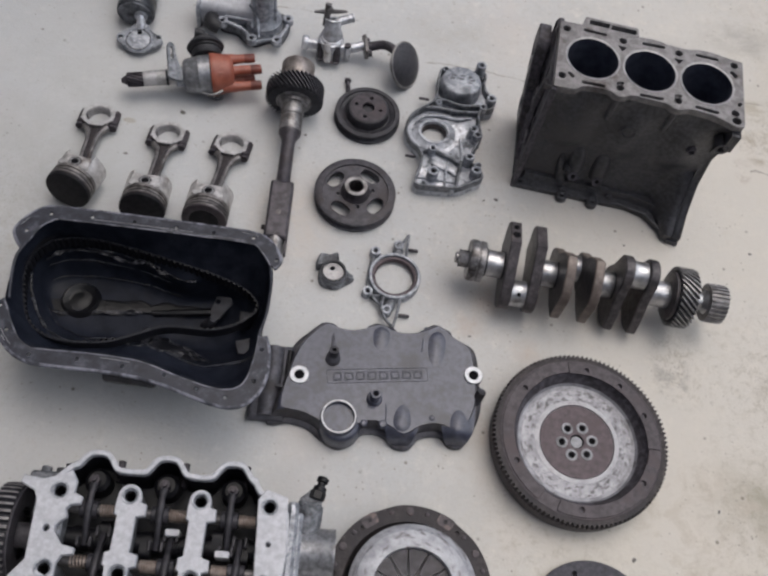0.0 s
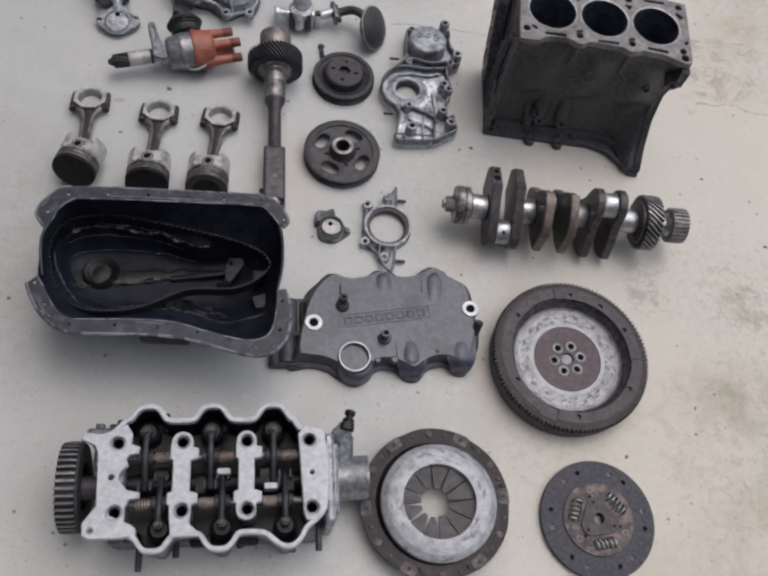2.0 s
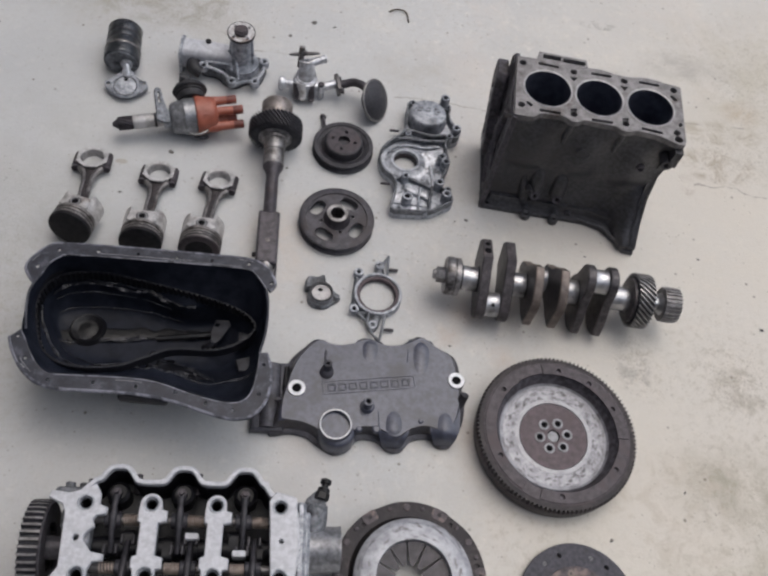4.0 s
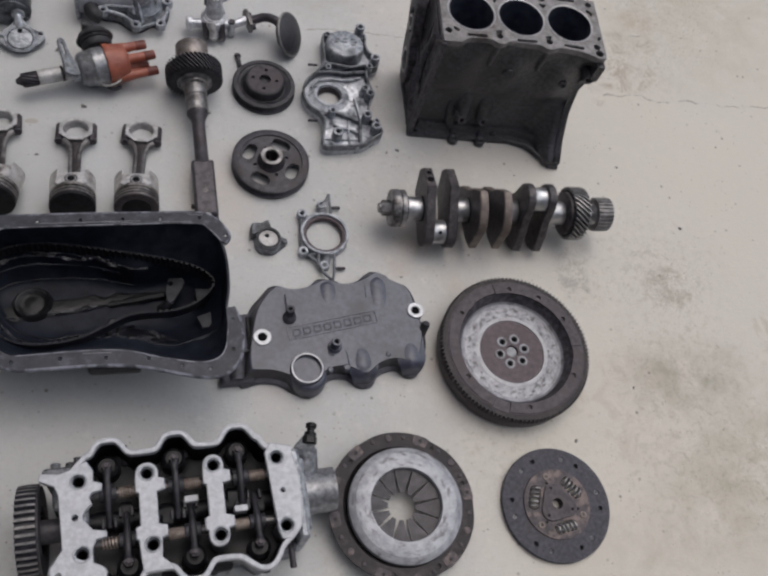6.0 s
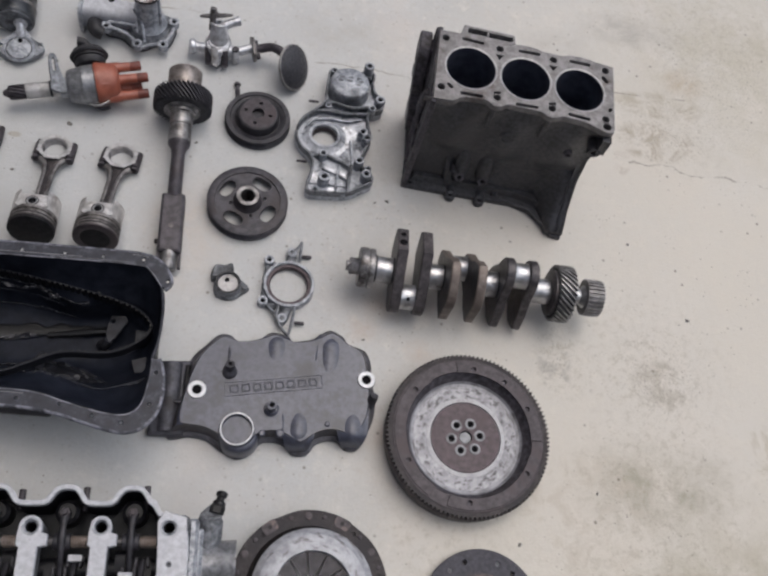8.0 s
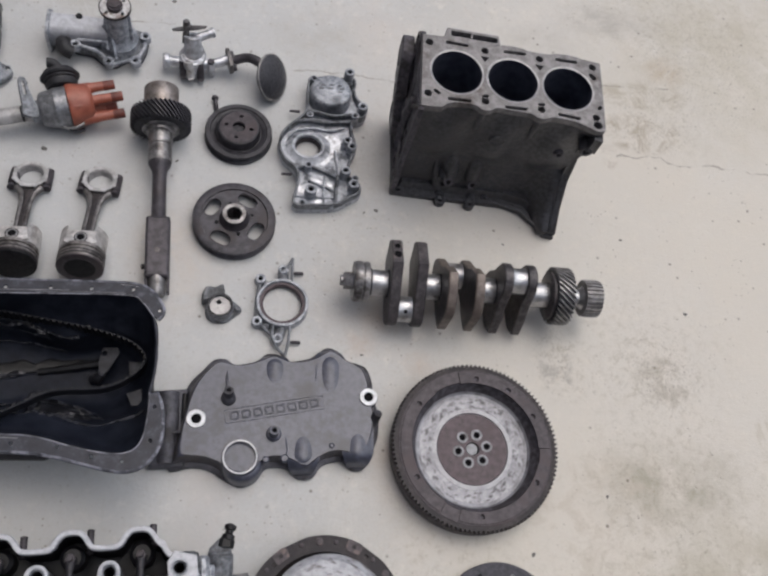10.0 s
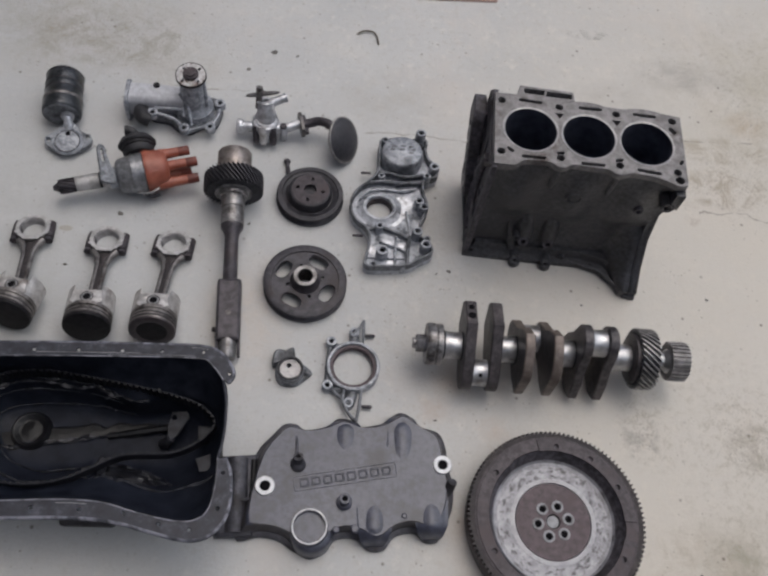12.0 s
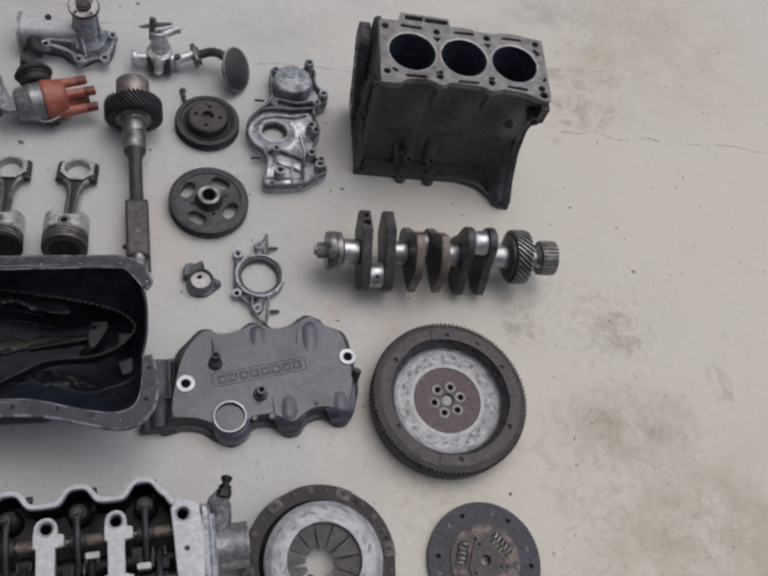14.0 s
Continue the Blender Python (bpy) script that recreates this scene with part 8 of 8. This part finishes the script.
# ---- water pump ----
def water_pump():
    cx, cy = -0.165, 0.61
    e = thing("water_pump", cx + 0.002, cy + 0.005, 0, 0, "cast aluminium water pump with upright hub and pipe housing", "water pump")

    def loc(pts):
        return [(x - cx, y - cy, z) for x, y, z in pts]

    bm = mesh()
    out = rrect(0.046, 0.042, 0.012, 5)
    add_loft(bm, out, [(0.0, -0.243 - cx), (0.0005, -0.20 - cx), (0.003, -0.14 - cx)], shift(0, 0.634 - cy, 0.0285) @ ALONG_X)
    part("pipe_housing", bm, ALU_WHITE, e, "pale cast pipe housing")
    bm = mesh()
    add_plate(bm, [rrect(0.056, 0.056, 0.014, 5), circle(0.016, 28)], -0.2475 - cx, -0.242 - cx, 0.0008, shift(0, 0.631 - cy, 0.0285) @ ALONG_X)
    part("pipe_flange", bm, ALU, e, "thin pipe flange")
    bm = mesh()
    out = smooth([(x - cx, y - cy) for x, y in ((-0.208, 0.612), (-0.18, 0.606), (-0.160, 0.590), (-0.142, 0.587), (-0.124, 0.600), (-0.106, 0.598), (-0.098, 0.612), (-0.094, 0.640), (-0.102, 0.652), (-0.12, 0.656), (-0.165, 0.655), (-0.20, 0.64))], 4)
    add_plate(bm, [out], 0.0, 0.02, 0.001)
    base = part("base", bm, ALU_DARK, e, "stained base flange", 35)
    bm = mesh()
    add_plate(bm, [inset2(out, -0.0013 if area2(out) > 0 else 0.0013)], 0.0004, 0.003, 0.0004)
    part("gasket", bm, RECESS, base, "black gasket edge")
    bm = mesh()
    add_lathe(bm, [(0.034, 0.012), (0.031, 0.03), (0.021, 0.038), (0.0185, 0.045), (0.0165, 0.085), (0.0155, 0.0935), (0.0, 0.0935)], 40, shift(-0.137 - cx, 0.627 - cy, 0))
    part("bearing_tower", bm, ALU, e, "upright cast bearing tower")
    m = shift(-0.137 - cx, 0.631 - cy, 0.094, 4)
    bm = mesh()
    add_plate(bm, [circle(0.0245, 44), circle(0.008, 20)] + [circle(0.0026, 10, 0.0175 * math.cos(radians(a)), 0.0175 * math.sin(radians(a))) for a in (45, 135, 225, 315)], 0.0, 0.0045, 0.0006, m)
    flange = part("hub_flange", bm, RUSTY_PALE, e, "bright worn hub flange", 30)
    bm = mesh()
    add_lathe(bm, [(0.0125, 0.0044), (0.0125, 0.009), (0.0115, 0.010), (0.0085, 0.010), (0.0085, 0.0125), (0.0, 0.0125)], 28, m)
    part("shaft_end", bm, RUST, flange, "rusty brown shaft end")
    bm = mesh()
    add_ring(bm, 0.0232, 0.0249, -0.0002, 0.0048, m, 40, 0.0004)
    part("flange_rim", bm, RUST_DARK, flange, "rust-dark rim")
    for a in (45, 135, 225, 315):
        bm = mesh()
        add_cyl(bm, 0.0027, 0.0008, 0.0022, m @ shift(0.0175 * math.cos(radians(a)), 0.0175 * math.sin(radians(a)), 0), 10, 0)
        part("flange_hole", bm, HOLE, flange)
    for x, y, z in ((-0.203, 0.603, 0.036), (-0.1495, 0.579, 0.03), (-0.1085, 0.588, 0.026), (-0.096, 0.636, 0.03)):
        bm = mesh()
        add_ring(bm, 0.0038, 0.0088, z - 0.013, z, shift(x - cx, y - cy, 0), 24, 0.001)
        ear = part("bolt_ear", bm, ALU, base, "pale bolt ear")
        bm = mesh()
        add_cyl(bm, 0.004, z - 0.0125, z - 0.003, shift(x - cx, y - cy, 0), 14, 0)
        part("ear_hole", bm, HOLE, ear)
    for pts, r in ((((-0.198, 0.604, 0.030), (-0.17, 0.598, 0.027), (-0.152, 0.584, 0.022)), 0.0034), (((-0.2, 0.612, 0.034), (-0.17, 0.612, 0.034), (-0.145, 0.612, 0.034)), 0.0036),
                   (((-0.160, 0.632, 0.05), (-0.146, 0.612, 0.044), (-0.139, 0.588, 0.024)), 0.003), (((-0.145, 0.578, 0.02), (-0.125, 0.588, 0.02), (-0.108, 0.592, 0.018)), 0.0034),
                   (((-0.108, 0.592, 0.02), (-0.098, 0.612, 0.022), (-0.096, 0.634, 0.022)), 0.0032), (((-0.12, 0.64, 0.075), (-0.116, 0.625, 0.045), (-0.114, 0.612, 0.02)), 0.003), (((-0.153, 0.645, 0.085), (-0.158, 0.637, 0.05), (-0.152, 0.6, 0.03)), 0.0025)):
        bm = mesh()
        add_tube(bm, path3(loc(pts), 5), r, 10)
        part("rib", bm, ALU, base)
    bm = mesh()
    neck = path3(loc([(-0.2215, 0.612, 0.026), (-0.2205, 0.6, 0.031), (-0.216, 0.5915, 0.032), (-0.2065, 0.5895, 0.028)]), 5)
    add_tube(bm, neck, [0.0135 - 0.0025 * k / (len(neck) - 1) for k in range(len(neck))], 20)
    part("hose_stub", bm, RUBBER, e, "black hose stub")
    bm = mesh()
    add_hex(bm, 0.0055, 0.045, 0.055, shift(-0.199 - cx, 0.645 - cy, 0))
    part("plug", bm, OIL, e)


water_pump()


# ---- distributor ----
def distributor():
    e = thing("distributor", -0.2145, 0.480, 0.034, 17, "ignition distributor with grey body and orange four-tower cap", "distributor")

    def turned(name, prof, material, label="", seg=44):
        bm = mesh()
        add_lathe(bm, [(r, s) for s, r in prof], seg, ALONG_X)
        return part(name, bm, material, e, label)

    bm = mesh()
    add_gear(bm, 0.0085, 0.0118, 12, -0.112, -0.086, 50, ALONG_X @ shift(0, 0, 0), 0, 8, 0.6)
    add_lathe(bm, [(0, -0.121), (0.0035, -0.121), (0.0085, -0.112)], 16, ALONG_X)
    part("drive_gear", bm, SHAFT, e, "dark helical drive gear", 25)
    turned("drive_shaft", [(-0.087, 0), (-0.087, 0.0115), (-0.0855, 0.0122), (-0.052, 0.0122), (-0.0515, 0.0108), (-0.0475, 0.0108), (-0.047, 0.0122), (-0.03, 0.0125), (-0.02, 0.016)], ROD_FACE, "bright shaft sleeve")
    turned("o_ring", [(-0.0513, 0.0105), (-0.051, 0.0124), (-0.048, 0.0124), (-0.0477, 0.0105)], RUBBER, "black O-ring")
    turned("body", [(-0.024, 0.014), (-0.0235, 0.022), (-0.020, 0.026), (-0.015, 0.028), (-0.002, 0.0295), (0.000, 0.0312), (0.018, 0.0318), (0.020, 0.030), (0.020, 0)], DIST_BODY, "grey cast body")
    turned("cap_base", [(0.0195, 0), (0.0195, 0.0338), (0.024, 0.0345), (0.028, 0.0338), (0.031, 0.0325), (0.046, 0.0308), (0.052, 0.0285), (0.056, 0.022), (0.057, 0)], ORANGE, "orange bakelite cap")
    for y, z, x1, r in ((0.0235, 0.006, 0.093, 0.0078), (0.0, 0.005, 0.101, 0.008), (-0.0255, -0.004, 0.098, 0.0078), (0.0, -0.017, 0.09, 0.0076)):
        bm = mesh()
        m = shift(0, y, z) @ ALONG_X
        add_lathe(bm, [(0.0095, 0.036), (0.0088, 0.056), (r, 0.06), (r * 0.92, x1 - 0.001), (r * 0.82, x1), (0.0042, x1), (0.0042, x1 - 0.008), (0, x1 - 0.008)], 20, m)
        tower = part("cap_tower", bm, ORANGE, e, "orange lead tower")
        bm = mesh()
        add_lathe(bm, [(r * 0.96, x1 - 0.017), (r * 1.0, x1 - 0.016), (r * 0.97, x1 - 0.001), (r * 0.86, x1 + 0.0004), (0.0043, x1 + 0.0004), (0.0042, x1 - 0.006)], 20, m)
        part("tower_tip", bm, ORANGE_TIP, tower, "grimy dark red tip")
    for a in (30, 80, 130, 330):
        bm = mesh()
        y, z = 0.031 * math.cos(radians(a)), 0.031 * math.sin(radians(a))
        add_tube(bm, [(0.022, y, z), (0.035, y * 0.98, z * 0.98), (0.05, y * 0.86, z * 0.86)], [0.003, 0.0026, 0.002], 8)
        part("cap_rib", bm, ORANGE, e)
    # vacuum advance can
    m = shift(0.016, 0.030, 0.012, 10) @ ALONG_Y
    bm = mesh()
    add_lathe(bm, [(0.0, -0.004), (0.021, -0.004), (0.0245, 0.002), (0.0245, 0.0045), (0.0225, 0.0055), (0.0225, 0.0075), (0.025, 0.0085), (0.025, 0.0115), (0.0285, 0.0125), (0.030, 0.0150), (0.0285, 0.0175), (0.026, 0.0185), (0.0245, 0.0235), (0.012, 0.0285), (0.0075, 0.0288), (0.0075, 0.036), (0, 0.036)], 40, m)
    part("vacuum_can", bm, RUBBER, e, "black vacuum advance can")
    bm = mesh()
    add_tube(bm, path3([(0.014, 0.056, 0.018), (0.0145, 0.062, 0.021), (0.010, 0.067, 0.024), (0.002, 0.069, 0.025)], 4), 0.0078, 16)
    part("vacuum_hose_stub", bm, RUBBER, e, "short black hose stub")
    # clamp bracket
    bm = mesh()
    out = smooth([(-0.040, -0.006), (-0.018, -0.008), (-0.019, 0.010), (-0.027, 0.036), (-0.030, 0.053), (-0.0355, 0.057), (-0.041, 0.053), (-0.0415, 0.036), (-0.040, 0.012)], 4)
    slot = stadium(0.0042, 0.022, -0.0345, 0.038, 4, 5)
    add_plate(bm, [out, slot], 0.006, 0.0115, 0.0008, shift(-0.014, -0.012, 0, 12, 24))
    part("clamp_arm", bm, ALU_DARK, e, "cast slotted clamp arm", 35)
    bm = mesh()
    add_ring(bm, 0.0125, 0.0165, -0.036, -0.022, ALONG_X, 28)
    part("clamp_collar", bm, ALU, e)
    # cap clip
    bm = mesh()
    add_tube(bm, path3([(0.002, -0.030, -0.006), (0.012, -0.0365, -0.006), (0.024, -0.0375, -0.004), (0.036, -0.033, -0.003)], 4), 0.002, 8)
    part("spring_clip", bm, GEAR, e, "worn spring clip")
    bm = mesh()
    add_tube(bm, path3([(0.012, -0.03, -0.016), (0.022, -0.036, -0.018), (0.034, -0.033, -0.02)], 4), 0.003, 8)
    part("lower_clip", bm, RECESS, e)


distributor()


# ---- oil pump with pickup ----
def oil_pump():
    cx, cy = -0.015, 0.602
    e = thing("oil_pump", cx, cy, 0, 0, "small bright cast pump body with bolts and a top lever", "pump")

    def loc(pts):
        return [(x - cx, y - cy, z) for x, y, z in pts]

    bm = mesh()
    add_lathe(bm, [(0, 0.002), (0.019, 0.002), (0.0215, 0.006), (0.0215, 0.034), (0.019, 0.037), (0, 0.037)], 36, shift(0, 0, 0))
    add_box(bm, -0.022, 0.006, -0.014, 0.02, 0.003, 0.034, 0.004)
    part("pump_body", bm, CHROME, e, "bright cast body", 45)
    bm = mesh()
    add_tube(bm, [(0.002, 0.002, 0.028), (0.001, 0.010, 0.044), (0.0, 0.018, 0.060)], [0.017, 0.0155, 0.0135], 28)
    for k in range(5):
        a = radians(200 + 40 * k)
        add_tube(bm, [(0.02 * math.cos(a), 0.004 + 0.018 * math.sin(a), 0.012), (0.0185 * math.cos(a), 0.006 + 0.016 * math.sin(a), 0.034), (0.014 * math.cos(a), 0.014 + 0.012 * math.sin(a), 0.048)], [0.0035, 0.003, 0.002], 8)
    add_ring(bm, 0.012, 0.0185, 0.033, 0.039, shift(0.001, 0.004, 0), 28, 0.001)
    add_ring(bm, 0.008, 0.015, 0.0, 0.004, shift(0.0, 0.0185, 0.060, -27), 24)
    part("pump_neck", bm, CHROME, e, "upright cast neck")
    bm = mesh()
    add_tube(bm, [(0.004, 0.018, 0.056), (0.018, 0.025, 0.06), (0.032, 0.031, 0.062)], [0.0075, 0.0072, 0.0072], 18)
    add_ring(bm, 0.0035, 0.0082, 0.0, 0.004, shift(0.030, 0.030, 0.062) @ Matrix.Rotation(radians(24), 4, "Z") @ ALONG_X, 18)
    part("side_outlet", bm, CHROME, e, "side outlet stub")
    bm = mesh()
    m = shift(-0.008, 0.024, 0.072, -12, 0, 12)
    add_loft(bm, smooth([(-0.024, -0.001), (-0.01, -0.004), (0.012, -0.004), (0.028, -0.001), (0.03, 0.003), (0.014, 0.006), (-0.008, 0.006), (-0.022, 0.003)], 3), [(0.0004, 0), (0, 0.0006), (0, 0.002), (0.0004, 0.0026)], m)
    part("lever", bm, ROD, e, "thin flat lever")
    bm = mesh()
    add_tube(bm, [(-0.012, 0.016, 0.05), (-0.011, 0.022, 0.066), (-0.010, 0.029, 0.086)], 0.0055, 14)
    add_hex(bm, 0.0068, 0.0, 0.006, m @ shift(0, 0, 0.003))
    part("lever_spindle", bm, ROD, e, "spindle and nut")
    for x, y, z, r in ((-0.004, -0.018, 0.03, 0.0065), (0.012, -0.016, 0.026, 0.006), (-0.016, -0.014, 0.026, 0.0055)):
        bm = mesh()
        add_tube(bm, [(x, y + 0.004, z + 0.008), (x + 0.002, y - 0.008, z - 0.012)], r, 14)
        add_hex(bm, r * 1.1, 0, 0.005, shift(x + 0.002, y - 0.008, z - 0.015, 20))
        part("cover_bolt", bm, ROD_FACE if r > 0.006 else SHAFT, e, "bright cover bolt" if r > 0.006 else "")
    bm = mesh()
    m = shift(-0.048, -0.002, 0.022) @ ALONG_X
    add_lathe(bm, [(0.004, 0.0), (0.011, 0.0), (0.0125, 0.002), (0.0125, 0.008), (0.011, 0.0105), (0.0085, 0.011), (0.0085, 0.03), (0, 0.03)], 26, m)
    plug = part("relief_plug", bm, CHROME, e, "bright relief valve plug")
    bm = mesh()
    add_cyl(bm, 0.0045, 0.0002, 0.001, m, 14, 0)
    part("plug_recess", bm, HOLE, plug)
    bm = mesh()
    add_tube(bm, path3(loc([(0.002, 0.596, 0.026), (0.022, 0.600, 0.026), (0.042, 0.608, 0.028)]), 4), [0.0085] * 4 + [0.008] * 5, 18)
    add_cyl(bm, 0.0065, 0.004, 0.034, shift(0.015 - cx, 0.594 - cy, 0), 16)
    part("pickup_port", bm, CHROME, e, "cast pickup port")
    bm = mesh()
    add_hex(bm, 0.0062, 0.032, 0.038, shift(0.015 - cx, 0.594 - cy, 0))
    part("port_bolt", bm, SHAFT, e)


oil_pump()


def oil_pickup():
    e = thing("oil_pickup", 0.105, 0.580, 0, 0, "dark oil pickup strainer on a bent tube", "oil strainer")
    bm = mesh()
    add_tube(bm, path3([(-0.062, 0.024, 0.028), (-0.046, 0.029, 0.030), (-0.03, 0.029, 0.036), (-0.014, 0.02, 0.04), (0.0, 0.008, 0.036)], 5), 0.0078, 16)
    part("bent_tube", bm, SHAFT, e, "dark bent steel tube")
    bm = mesh()
    m = shift(-0.060, 0.025, 0.028, 0, 0, 14) @ ALONG_X
    add_plate(bm, [smooth([(-0.010, -0.018), (0.010, -0.018), (0.013, 0.0), (0.010, 0.020), (-0.010, 0.020), (-0.013, 0.0)], 3)], -0.003, 0.003, 0.0006, m)
    fl = part("tube_flange", bm, ROD, e, "bright tube flange")
    for s in (-1, 1):
        bm = mesh()
        add_hex(bm, 0.0062, 0.003, 0.009, m @ shift(0, s * 0.0135, 0))
        part("flange_bolt", bm, SHAFT, fl)
    m = shift(0.011, -0.005, 0.0325, 0, 0, -22) @ shift(0, 0, 0, 0, 56)
    bm = mesh()
    add_lathe(bm, [(0, 0.011), (0.011, 0.0105), (0.023, 0.008), (0.032, 0.0045), (0.036, 0.0015), (0.038, 0.0005), (0.038, -0.002), (0.035, -0.0035), (0.027, -0.012), (0.012, -0.016), (0, -0.016)], 48, m)
    part("strainer_dish", bm, MESH, e, "dark domed strainer dish")
    bm = mesh()
    add_ring(bm, 0.0360, 0.0390, -0.0026, 0.0018, m, 48, 0.0008)
    part("rolled_lip", bm, GEAR, e, "rolled lip")


oil_pickup()


# ---- litter on the floor ----
def litter():
    bm = mesh()
    add_tube(bm, path3([(-0.024, 0.0, 0.003), (-0.012, 0.008, 0.004), (0.004, 0.008, 0.004), (0.013, -0.002, 0.003), (0.016, -0.022, 0.002)], 5), 0.0016, 8)
    w = part("bent_twig", bm, STRAW, None)
    w.location = (0.161, 0.85, 0)
    tagged(w, "short bent dry twig lying on the concrete", "twig")
    bm = mesh()
    add_box(bm, -0.08, 0.08, -0.006, 0.006, 0.0, 0.004, 0.0012)
    s = part("clay_strip", bm, CLAY, None)
    s.matrix_world = pose(0.33, 0.966, 0, 0, 0, 3)
    tagged(s, "thin pale red clay strip lying on the concrete", "strip")
    rng = random.Random(11)
    first = None
    spots = ((-0.232, 0.427, 0.005), (0.29, 0.35, 0.004), (0.802, 0.187, 0.004), (0.497, -0.19, 0.0035), (-0.012, 0.792, 0.006), (0.03, 0.787, 0.004), (-0.055, 0.748, 0.004), (-0.275, 0.545, 0.006), (0.345, 0.215, 0.003),
             (-0.03, 0.42, 0.003), (0.27, 0.345, 0.003), (0.26, 0.10, 0.003), (0.62, -0.11, 0.003), (-0.43, -0.1, 0.004), (-0.42, 0.02, 0.003), (-0.30, 0.33, 0.003), (0.71, 0.32, 0.003), (0.5, 0.3, 0.0025))
    for x, y, r in spots:
        if first is None:
            bm = mesh()
            bmesh.ops.create_icosphere(bm, subdivisions=2, radius=1.0)
            for v in bm.verts:
                v.co *= 1 + 0.75 * noise.noise(v.co * 1.9)
                v.co.z = v.co.z * 0.22 + 0.16
            first = part("dirt_crumb", bm, DIRT, None)
            ob = first
        else:
            ob = new("dirt_crumb", first.data)
        ob.matrix_world = pose(x, y, 0, 0, 0, rng.uniform(0, 360)) @ Matrix.Diagonal((r, r * rng.uniform(0.4, 0.9), r * 0.7, 1))
        tagged(ob, "small dark crumb of dirt on the concrete", "crumb", "crumbs of dirt")


litter()
